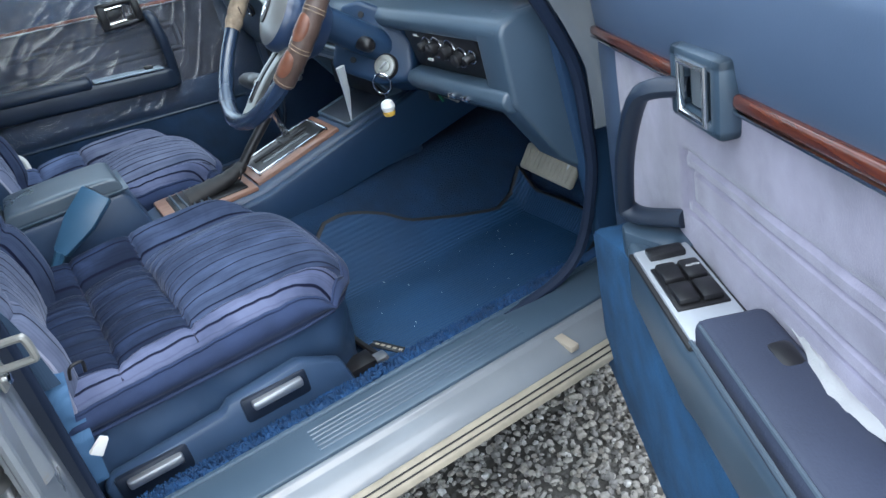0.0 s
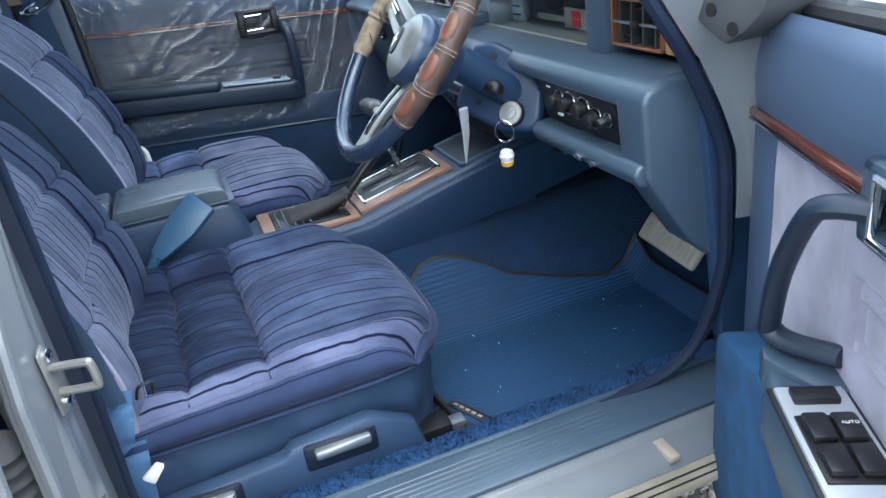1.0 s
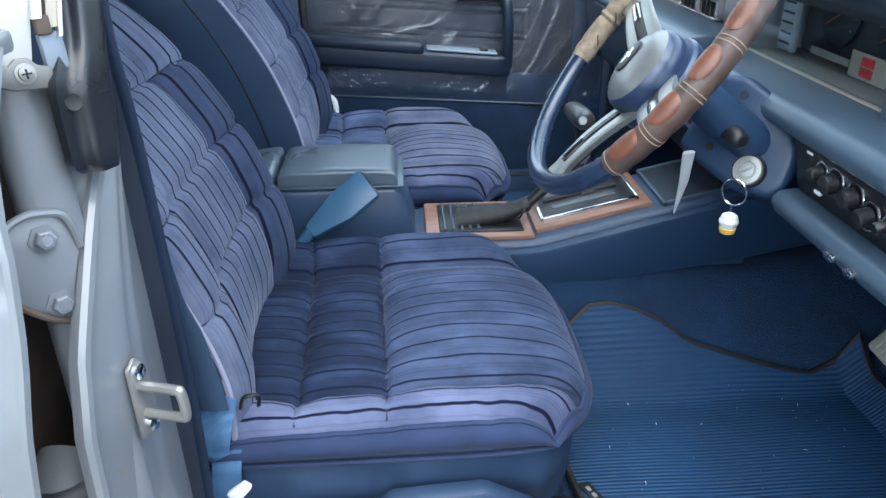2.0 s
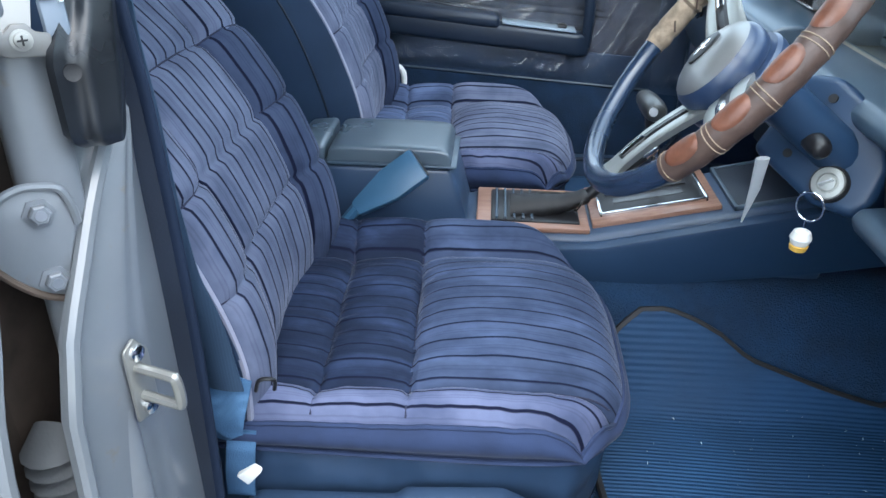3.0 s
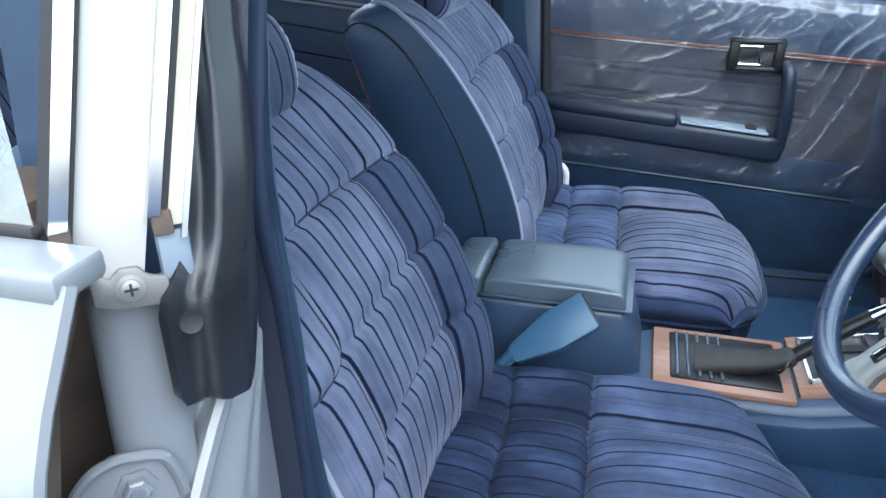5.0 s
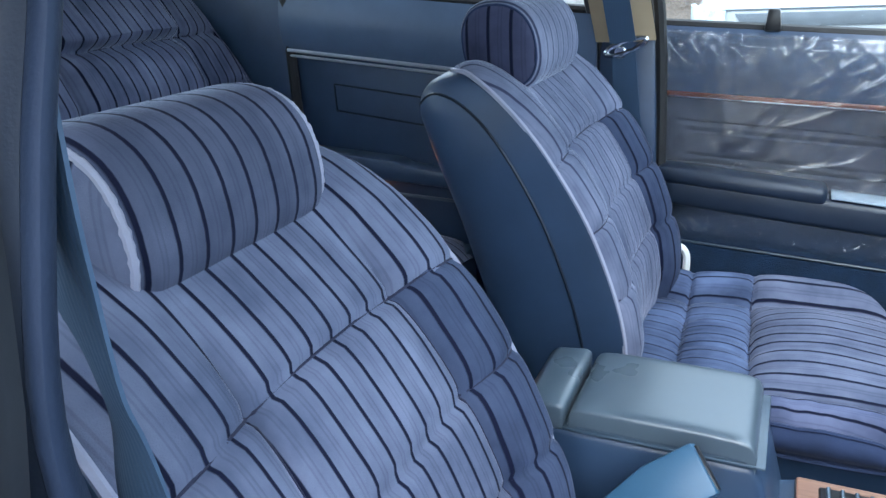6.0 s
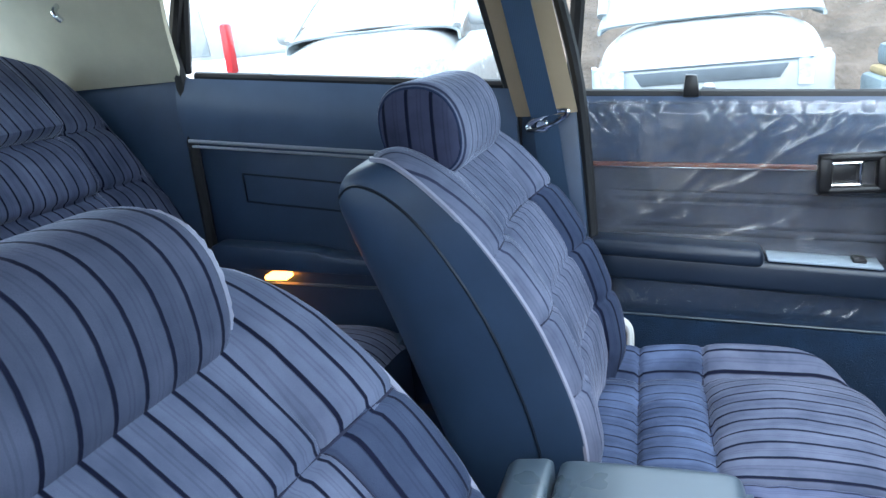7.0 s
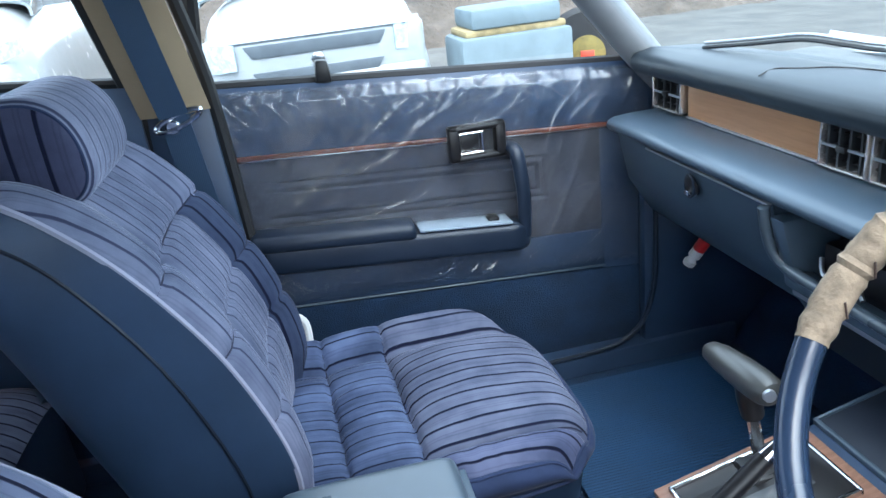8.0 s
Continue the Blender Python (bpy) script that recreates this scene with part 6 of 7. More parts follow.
part("quarter_trim", prism([(-0.83, 0.50), (-1.26, 0.50), (-1.26, 1.10), (-0.81, 1.072)], 0, 0.655, 0.68, 0.01), VINYL, car, "navy quarter trim")
part("quarter_upper", grid(lambda u, v: (0.665 - 0.11 * v, -0.815 - 0.55 * u + 0.09 * v * (1 - u) + 0.25 * v * u, 1.07 + 0.27 * v), 12, 12, 0.012), CREAM, car, "cream quarter trim")

# inner trim of the right pillar and its belt
part("inner_trim", grid(lambda u, v: (0.582 - 0.008 * math.sin(math.pi * u) - 0.065 * max(0, v - 0.6) / 0.4, -0.03 - 0.11 * u - 0.05 * max(0, v - 0.5), 0.37 + 0.96 * v), 10, 16, 0.012), VINYL, pillar, "navy inner pillar trim")


# ---- steering wheel parts ----
def arc(a0, a1, k, r=0.188, h=0.0):
    return [on_wheel(radians(a0 + (a1 - a0) * i / (k - 1)), r, h) for i in range(k)]


for a0, a1, mat, lab in ((327, 392, LEATHER, "stitched brown leather cover"), (110, 199, LEATHER_WORN, "worn torn suede cover")):
    k = 60
    worn = mat is LEATHER_WORN
    rad = [0.0150 + (0.0022 * noise.noise((i * 0.35, 1, 3)) + 0.0024 * noise.noise((i * 0.9, 5, 3)) - (0.0025 if i < 2 or i > k - 3 else 0) if worn else 0.0004 * math.sin(i * 0.9)) for i in range(k)]
    cov = part("leather_cover", tube(arc(a0, a1, k), rad, 14), mat, wheel, lab)
    if not worn:
        for j in range(4):
            c0 = a0 + 4.5 + 16 * j
            def patch(u, v, c0=c0):
                # a rounded cushion of leather: the square of u and v drawn into a soft oval
                p, q = 2 * u - 1, 2 * v - 1
                p, q = p * math.sqrt(1 - 0.42 * q * q), q * math.sqrt(1 - 0.42 * p * p)
                a, w = radians(c0 + 4.2 + 5.6 * p), math.pi * (0.455 + 0.30 * q) - 0.2
                rr = 0.0152 + 0.0022 * max(0.0, 1 - (p * p + q * q)) ** 0.5
                return on_wheel(a, 0.188 + rr * math.cos(w), rr * math.sin(w))
            part("leather_patch", grid(patch, 16, 16, 0.0010), LEATHER_ORANGE, cov, "shiny tan leather patch")
            for q in (-3.0, 11.5):
                aa = radians(c0 + q)
                part("stitch_ring", tube([on_wheel(aa, 0.188 + 0.0152 * math.cos(w), 0.0152 * math.sin(w)) for w in [i * math.pi / 9 for i in range(18)]], 0.0007, 4, True), LEATHER_WORN, cov)
            for q in (3.0, 9.0):
                aa = radians(c0 + q)
                part("eyelet", tube([on_wheel(aa + 0.012 * math.cos(w), 0.188 - 0.0150, 0.004 + 0.0022 * math.sin(w)) for w in [i * math.pi / 6 for i in range(12)]], 0.0006, 4, True), LEATHER_WORN, cov)
    else:
        for j in range(7):
            aa = radians(112 + 12.5 * j)
            part("lace", tube([on_wheel(aa, 0.188 - 0.0155, 0.004), on_wheel(aa + 0.06, 0.188 - 0.017, -0.005)], 0.001, 5), LEATHER, cov, "frayed lace")
HM = WM @ Matrix.Translation((0.004, -0.016, -0.014))
for ang in (164, 281, 346):
    a = radians(ang)
    ca, sa = math.cos(a), math.sin(a)
    foot, head_end = Vector((0.004 + 0.035 * ca, -0.016 + 0.035 * sa, -0.034)), Vector((0.182 * ca, 0.182 * sa, -0.004))
    def face(u, v, lift=0.0, w0=0.030, w1=0.020, u0=0.0, u1=1.0):
        t = u0 + (u1 - u0) * u
        c = foot + (head_end - foot) * t
        w = (w0 + (w1 - w0) * t) * (1 + 0.45 * max(0, t - 0.85) / 0.15) * (2 * v - 1)
        # a ridge along each edge, a shallow trough between
        ridge = 0.0035 * math.sin(math.pi * v) ** 0.5 - 0.002 * dent(v - 0.5, 0.22)
        return WM @ Vector((c.x - sa * w, c.y + ca * w, c.z + ridge + 0.006 * math.sin(math.pi * t) + lift))
    arm = part("spoke", grid(lambda u, v: face(u, v), 20, 14, 0.008), SATIN, wheel, "satin silver spoke")
    part("spoke_slot", grid(lambda u, v: face(u, v, 0.0016, 0.0095, 0.0085, 0.16, 0.80), 8, 4, 0.003), BLACK, arm, "dark slot")
    part("horn_bar", grid(lambda u, v: face(u, v, 0.0046, 0.0065, 0.006, 0.54, 0.77), 6, 3, 0.003), CHROME, arm, "bright horn bar")
HUB_BLUE = surface("blue_hub", (0.022, 0.042, 0.092), 0.3, spec=0.7)
hub = part("hub", lathe([(0.040, -0.070), (0.056, -0.050), (0.061, -0.034), (0.061, -0.026), (0.058, -0.022), (0.050, -0.020)], HM, 48), HUB_BLUE, wheel, "blue hub")
cap = part("hub_pad", lathe([(0.050, -0.021), (0.0535, -0.016), (0.0545, -0.006), (0.053, 0.002), (0.049, 0.008)], HM, 48), HUB_BLUE, hub, "blue padded rim of the horn button")
part("horn_face", lathe([(0.0492, 0.0078), (0.043, 0.0125), (0.034, 0.0165), (0.022, 0.0195), (0.010, 0.0210), (0.002, 0.0213)], HM, 48), surface("satin_blue_grey", (0.31, 0.315, 0.31), 0.33, metal=0.6, grain=300, bump=0.04, vary=0.12), cap, "domed satin grey horn face")
part("emblem", lathe([(0.0185, 0.0185), (0.0185, 0.0225), (0.016, 0.0232)], HM @ Matrix.Translation((-0.004, 0.002, 0.0)) @ Matrix.Diagonal((0.72, 1.15, 1, 1)), 28), BLACK, cap, "dark oval emblem plate")
part("emblem_bar", join(box(-0.012, 0.004, 0.000, 0.005, 0.0230, 0.0246, 0.0008, m=HM), box(-0.007, -0.002, -0.010, 0.013, 0.0230, 0.0244, 0.0008, m=HM)), CHROME, cap)

# ---- column shroud with key ----
KEY = Vector((0.332, 0.653, 0.722))
KN = Vector((0.6, -0.65, 0.4)).normalized()
KM = facing(KEY, KN)
column = thing("steering_column", KEY + Vector((0, 0.05, -0.05)), "blue steering column shroud with stalk and ignition lock", "steering column")
shroud = [(-0.108, 0.016), (-0.088, 0.088), (-0.082, 0.116), (-0.045, 0.120), (-0.005, 0.100), (0.026, 0.074), (0.044, 0.040), (0.042, -0.006), (0.028, -0.022), (-0.020, -0.022)]
body = part("shroud", prism(shroud, 2, -0.135, -0.004, 0.012, 4, m=KM), VINYL_BLUE, column, "blue plastic shroud")
part("stalk_slot", prism([(-0.086, 0.055), (-0.076, 0.080), (-0.030, 0.064), (-0.027, 0.048), (-0.050, 0.034), (-0.078, 0.045)], 2, -0.02, -0.0025, 0.002, m=KM), BLACK, body, "dark stalk slot")
part("slot_lip", tube([KM @ Vector((x, y, -0.003)) for x, y in ((-0.088, 0.055), (-0.077, 0.082), (-0.029, 0.066), (-0.025, 0.048), (-0.050, 0.032), (-0.079, 0.043))], 0.0018, 6, True), VINYL_BLUE, body)
for x, y, w in ((-0.052, 0.068, 0.003), (-0.046, 0.061, 0.005), (-0.037, 0.060, 0.0025), (-0.044, 0.054, 0.004), (-0.035, 0.053, 0.002)):
    part("symbol", box(x - w, x + w, y - 0.0011, y + 0.0011, -0.003, -0.0018, 0.0003, 1, m=KM), WHITE, body, "small white symbol")
for x, y in ((-0.042, 0.094), (-0.063, 0.023)):
    part("screw_hole", lathe([(0.0052, -0.006), (0.0052, -0.0025)], KM @ Matrix.Translation((x, y, 0)), 14), RUBBER, body, "dark screw hole")
st = part("stalk", tube([KM @ Vector(p) for p in ((-0.074, 0.064, -0.006), (-0.058, 0.056, 0.010), (-0.040, 0.047, 0.024))], [0.008, 0.0075, 0.0085], 12), BLACK, body, "black wiper stalk")
part("stalk_knob", tube([KM @ Vector(p) for p in ((-0.043, 0.048, 0.021), (-0.037, 0.045, 0.025), (-0.018, 0.036, 0.036), (-0.012, 0.033, 0.039), (-0.009, 0.032, 0.041))], [0.009, 0.0125, 0.0125, 0.0105, 0.006], 18), BLACK, st, "black stalk knob")
part("column_tube", tube([WC - WN * 0.06, WC - WN * 0.16, WC - WN * 0.40], 0.026, 14), VINYL_BLUE, column, "blue column tube")
LM = KM @ Matrix.Translation((-0.005, 0.005, 0.0)) @ Matrix.Diagonal((0.84, 0.84, 1, 1))
ign = part("ignition", lathe([(0.025, -0.010), (0.025, 0.0), (0.0235, 0.003), (0.021, 0.002)], LM, 32), RUBBER, body, "black ignition collar")
part("lock_face", lathe([(0.0215, 0.0), (0.0215, 0.004), (0.0200, 0.0052), (0.0135, 0.0055), (0.0125, 0.0042), (0.0110, 0.0042), (0.0100, 0.0058), (0.0040, 0.0062)], LM, 32), SATIN, ign, "bright ignition lock face")
part("key", box(-0.0012, 0.0012, -0.009, 0.009, 0.002, 0.016, 0.001, m=LM @ Matrix.Rotation(radians(-50), 4, "Z")), SILVER, ign, "ignition key")
part("tilt_lever", tube([(0.306, 0.582, 0.745), (0.29, 0.588, 0.70), (0.257, 0.595, 0.64)], [0.008, 0.0065, 0.001], 8, flat=0.45), surface("pale_clear_plastic", (0.55, 0.58, 0.6), 0.3), column, "pale pointed plastic shard")
ring_c = KEY + Vector((0.018, -0.026, -0.014))
keyring = thing("key_ring", ring_c - Vector((0, 0, 0.05)), "steel key ring with small white and yellow charm", "key ring")
rx, rz = Vector((0.75, 0.62, 0)).normalized(), Vector((0, 0, 1))
part("split_ring", tube([ring_c + rx * 0.0155 * math.cos(a) + rz * 0.0165 * math.sin(a) for a in [k * math.pi / 16 for k in range(32)]], 0.0013, 6, True), CHROME, keyring, "steel split ring")
part("chain", tube([ring_c - rz * 0.016, ring_c - rz * 0.026], 0.0015, 6), CHROME, keyring)
part("charm", join(lathe([(0.002, -0.012), (0.009, -0.008), (0.012, 0.0), (0.009, 0.008), (0.002, 0.012)], Matrix.Translation(ring_c - rz * 0.038), 14)), WHITE, keyring, "plain white charm")
part("charm_tip", lathe([(0.002, -0.007), (0.009, -0.004), (0.0105, 0.002), (0.006, 0.005)], Matrix.Translation(ring_c - rz * 0.049), 14), surface("yellow_plastic", (0.7, 0.42, 0.08), 0.5), keyring, "yellow charm tip")

# ---- pedals ----
PM = facing((0.386, 0.904, 0.460), (0.10, -0.80, 0.55))
pedal = thing("brake_pedal", (0.386, 0.95, 0.40), "beige ribbed rubber brake pedal on steel arm", "pedal")
pad_ob = part("pedal_pad", box(-0.070, 0.070, -0.026, 0.026, -0.008, 0.008, 0.012, 4, m=PM @ Matrix.Rotation(radians(-8), 4, "Z")), GREY_RUBBER, pedal, "beige ribbed pad")
for k in range(11):
    x = -0.056 + 0.0112 * k
    part("pad_rib", box(x - 0.0032, x + 0.0032, -0.018, 0.018, 0.006, 0.0096, 0.001, 1, m=PM @ Matrix.Rotation(radians(-8), 4, "Z")), GREY_RUBBER, pad_ob)
part("pedal_arm", tube(curve([(0.43, 0.905, 0.455), (0.445, 0.93, 0.50), (0.45, 0.97, 0.58), (0.445, 1.0, 0.70)], 14), 0.007, 10), SILVER, pedal, "steel pedal arm")
gas = thing("accelerator_pedal", (0.50, 0.98, FLOOR), "dark accelerator pedal hinged on the floor", "pedal")
part("pedal_plate", box(-0.028, 0.028, -0.07, 0.07, -0.005, 0.005, 0.004, m=facing((0.525, 0.985, 0.40), (0.05, -0.85, 0.5))), RUBBER, gas, "dark rubber plate")

# ---- floor mats ----
mat_thing = thing("floor_mat", (0.35, 0.65, FLOOR), "blue ribbed driver's floor mat with dark bound edge", "floor mat", "floor mats")


def mat_xy(u, v):
    """u across from the tunnel to the sill, v from the seat to the pedals; rounded corners."""
    y = 0.455 + 0.50 * v - 0.012 * math.sin(math.pi * u) * (1 - v) ** 4
    left = lerp_table([(0.44, 0.24), (0.455, 0.215), (0.47, 0.182), (0.49, 0.166), (0.52, 0.149), (0.56, 0.148), (0.60, 0.157), (0.64, 0.170), (0.68, 0.190), (0.78, 0.212), (0.87, 0.227), (0.955, 0.205)], y)
    right = lerp_table([(0.44, 0.46), (0.455, 0.475), (0.47, 0.497), (0.50, 0.515), (0.60, 0.538), (0.75, 0.538), (0.88, 0.49), (0.955, 0.45)], y)
    return left + (right - left) * u, y


def mat_point(u, v, up=0.012):
    x, y = mat_xy(u, v)
    toe = max(0.0, y - 0.92)
    return (x, y, max(FLOOR, tunnel_z(x)) + up + toe * 1.0 + 0.003 * noise.noise((x * 7, y * 7, 2)))


part("mat_sheet", grid(mat_point, 40, 40, 0.005), MAT, mat_thing, "blue ribbed carpet")
border = [mat_point(k / 30, 0) for k in range(30)] + [mat_point(1, k / 30) for k in range(30)] + [mat_point(1 - k / 30, 1) for k in range(30)] + [mat_point(0, 1 - k / 30) for k in range(30)]
part("mat_binding", tube(border, 0.006, 6, True), RUBBER, mat_thing, "black bound edge")
tag_m = Matrix.Translation((0.462, 0.474, FLOOR + 0.019)) @ Matrix.Rotation(radians(25), 4, "Z")
tag_ob = part("mat_tag", box(-0.042, 0.042, -0.008, 0.008, 0, 0.002, 0.001, m=tag_m), BLACK, mat_thing, "black woven tag")
for k in range(5):
    part("tag_bar", box(-0.034 + 0.0125 * k, -0.026 + 0.0125 * k, -0.0025, 0.0025, 0.0018, 0.0024, 0.0002, 1, m=tag_m), GREY_RUBBER, tag_ob, "pale bar")
lint_bm = bmesh.new()
lint_rng = random.Random(8)
for _ in range(60):
    lx, ly, la, ll = lint_rng.uniform(0.24, 0.53), lint_rng.uniform(0.50, 0.88), lint_rng.uniform(0, 6.28), lint_rng.choice((0.0008, 0.001, 0.0012, 0.004))
    lz = FLOOR + 0.0185 + max(0.0, tunnel_z(lx) - FLOOR)
    dx, dy = math.cos(la) * ll, math.sin(la) * ll
    lint_bm.faces.new([lint_bm.verts.new(p) for p in ((lx - dx - dy * 0.2, ly - dy + dx * 0.2, lz), (lx + dx, ly + dy, lz + 0.0006), (lx + 0.0007 + dx * 0.2, ly + 0.0007, lz + 0.001))])
tagged(part("lint", lint_bm, WHITE, mat_thing, "white lint"), "white lint", kind="stuff")
mat2 = thing("floor_mat", (-0.42, 0.68, FLOOR), "blue ribbed passenger floor mat", "floor mat", "floor mats")
part("mat_sheet", grid(lambda u, v: (-0.62 + 0.42 * u, 0.46 + 0.45 * v, max(FLOOR, tunnel_z(-0.62 + 0.42 * u)) + 0.012), 24, 10, 0.005), MAT, mat2, "blue ribbed carpet")

# ---- driver's belt and buckle ----
buckle = thing("seat_belt_buckle", (0.095, 0.07, 0.42), "light-blue seat belt buckle beside the console", "seat belt")
bd = (Vector((0.113, 0.165, 0.637)) - Vector((0.125, 0.083, 0.568))).normalized()
BM = facing(Vector((0.125, 0.083, 0.566)), (0.80, -0.20, 0.55), bd)
part("buckle_sleeve", prism([(-0.012, 0.0), (0.012, 0.0), (0.026, 0.062), (0.026, 0.118), (-0.026, 0.118), (-0.026, 0.062)], 2, -0.010, 0.008, 0.004, m=BM), BLUE_PLASTIC, buckle, "light-blue buckle sleeve")
part("buckle_slot", box(-0.022, 0.022, 0.1175, 0.1195, -0.006, 0.004, 0.0008, m=BM), BLACK, buckle, "dark buckle mouth")
part("buckle_stalk", tube([(0.125, 0.085, 0.570), (0.122, 0.055, 0.53), (0.115, 0.03, 0.46)], 0.009, 8), BLUE_PLASTIC, buckle)
tongue = thing("seat_belt", (0.55, 0.02, 0.40), "light-blue seat belt end hanging beside the driver's seat", "seat belt")
part("webbing", grid(lambda u, v: (0.530 + 0.004 * math.sin(5 * v) + 0.006 * u, 0.004 + 0.044 * u - 0.016 * (1 - v), 0.486 + 0.012 * u + (0.080 - 0.004 * u) * v + 0.003 * math.sin(8 * u + 3 * v)), 10, 16, 0.002), BELT_LIGHT, tongue, "light-blue webbing")
part("webbing_fold", grid(lambda u, v: (0.526 + 0.004 * math.sin(4 * v), 0.000 + 0.032 * u + 0.010 * v, 0.40 + 0.095 * v), 6, 14, 0.002), BELT_LIGHT, tongue)
front_edge = curve([(0.545, 0.004, 1.22), (0.560, 0.015, 1.10), (0.569, 0.021, 1.04), (0.567, 0.017, 1.003), (0.564, 0.013, 0.96), (0.558, 0.0105, 0.937), (0.553, 0.009, 0.91), (0.549, 0.011, 0.857), (0.549, 0.013, 0.80), (0.548, 0.015, 0.76), (0.545, 0.020, 0.70), (0.542, 0.032, 0.65), (0.535, 0.040, 0.56)], 48)
rear_edge = curve([(0.530, -0.040, 1.22), (0.546, -0.028, 1.10), (0.552, -0.024, 1.04), (0.551, -0.028, 0.985), (0.543, -0.030, 0.96), (0.540, -0.030, 0.925), (0.545, -0.030, 0.895), (0.547, -0.030, 0.857), (0.548, -0.030, 0.80), (0.545, -0.028, 0.75), (0.541, -0.020, 0.69), (0.536, -0.008, 0.63), (0.530, -0.002, 0.56)], 48)
part("shoulder_webbing", grid(lambda u, v: front_edge[round(v * 47)].lerp(rear_edge[round(v * 47)], u) + Vector((0.003 * math.sin(math.pi * u), 0, 0)), 6, 47, 0.0016), BELT, tongue, "navy woven shoulder webbing")
part("belt_hook", tube(curve([(0.528, 0.05, 0.556), (0.53, 0.056, 0.572), (0.528, 0.070, 0.572), (0.524, 0.068, 0.556)], 14), 0.0022, 8), BLACK, tongue, "black hook")
part("white_clip", prism([(0.03, 0.47), (0.05, 0.485), (0.058, 0.478), (0.042, 0.458)], 0, 0.556, 0.564, 0.002), WHITE, tongue, "white plastic clip")

# ---- plastic wrap on the passenger door ----
wrap = thing("plastic_wrap", (-0.69, 0.35, 0.53), "clear wrinkled plastic wrap over the passenger door panel", "plastic sheet")


def ridge(x, z, a, along_f, across_f, seed):
    """Fold lines that run along the direction a: sharp crests of a stretched noise."""
    s, t = x * math.cos(a) + z * math.sin(a), -x * math.sin(a) + z * math.cos(a)
    t += 0.02 * noise.noise((x * 9, z * 9, seed))
    return max(0.0, 1 - abs(noise.noise((s * along_f, t * across_f, seed))) * 3.2) ** 3


def wrap_sheet(u, v):
    d = -0.06 + 0.775 * u
    z0, z1 = 0.524 + 0.062 * d, 0.914 + 0.072 * d
    z = z0 + (z1 - z0) * v
    n = 0.0205 + 0.003 * noise.noise((d * 7, z * 7, 1.0)) + 0.0006 * noise.noise((d * 40, z * 40, 6.0))
    # long folds drawn from the handle to the hinge side, short crumples along top and bottom
    front = max(0.0, min(1.0, (0.24 - d) / 0.12))
    edge = max(0.0, 1 - min(z - z0, z1 - z) / 0.075)
    calm = 0.5 + 0.5 * noise.noise((d * 5, z * 5, 9.0))
    n += 0.0042 * front * ridge(d, z, 2.2, 3.0, 17, 2.0) * calm
    n += 0.0026 * (1 - front) * ridge(d, z, 2.75, 4.0, 15, 4.0) * calm
    n += 0.0040 * edge * (ridge(d, z, 1.9, 9, 30, 6.0) + 0.7 * ridge(d, z, 0.9, 10, 34, 8.0))
    n += 0.0012 * ridge(d, z, 2.5, 14, 40, 11.0) * calm
    n -= 0.014 * max(0, 2 * abs(v - 0.5) - 0.9) / 0.1
    return (-0.715 + n, 0.70 - d, z)


part("wrap_hem", tube([Vector(wrap_sheet(k / 120, 0.988)) + Vector((0.001, 0, 0)) for k in range(121)], [0.0010 + 0.0012 * abs(noise.noise((k * 0.3, 1.0, 5))) for k in range(121)], 6), FILM, wrap, "gathered upper hem").visible_shadow = False
part("wrap_sheet", grid(wrap_sheet, 360, 190), FILM, wrap, "clear crinkled film", sharp=80).visible_shadow = False

# ---- flare on the passenger kick panel, wires ----
flare = thing("road_flare", (-0.60, 0.82, 0.53), "red-capped road flare clipped under the dash", "flare")
part("flare_tube", tube([(-0.618, 0.805, 0.528), (-0.615, 0.8075, 0.535), (-0.614, 0.808, 0.537), (-0.611, 0.811, 0.545), (-0.610, 0.812, 0.547), (-0.603, 0.818, 0.562)], [0.012, 0.0125, 0.0085, 0.0085, 0.0125, 0.012], 14), WHITE, flare, "white tube with a narrow neck")
part("flare_cap", tube([(-0.603, 0.818, 0.562), (-0.592, 0.827, 0.588)], 0.0125, 14), surface("red_plastic", (0.6, 0.02, 0.02), 0.4), flare, "red cap")
wires = thing("wiring", (0.12, 0.84, 0.56), "loose green and black wiring under the dashboard", "wires")
for k, (col, nm) in enumerate((((0.02, 0.25, 0.18), "green"), ((0.02, 0.18, 0.25), "teal"), ((0.02, 0.02, 0.02), "black"), ((0.03, 0.2, 0.12), "green"), ((0.25, 0.25, 0.25), "grey"))):
    pts = [(0.12 + 0.05 * noise.noise((k * 1.7, i * 0.9, 0.5)) + 0.012 * k, 0.84 + 0.03 * noise.noise((k, i, 4.5)), 0.665 - 0.022 * i) for i in range(5)]
    part("wire", tube(curve(pts, 20), 0.0028, 6), surface("wire_" + nm, col, 0.4), wires, nm + " wire")
part("connector", box(0.115, 0.150, 0.825, 0.85, 0.575, 0.60, 0.004), BLACK, wires, "black plug")

# wiring boot in the right door gap
bellows = thing("wiring_boot", (0.715, -0.035, 0.5), "grey rubber wiring bellows in the door gap", "rubber boot")
part("bellows", tube([(0.70 + 0.012 * (k % 2), -0.036, 0.66 - 0.007 * k) for k in range(22)], [0.018 + 0.005 * (k % 2) for k in range(22)], 14), surface("grey_rubber", (0.12, 0.125, 0.13), 0.7), bellows, "ribbed grey rubber")

# ---- wiper and bonnet edge ----
wiper = thing("wiper", (0.05, 1.03, 0.90), "silver windscreen wiper at rest on the cowl", "wiper")
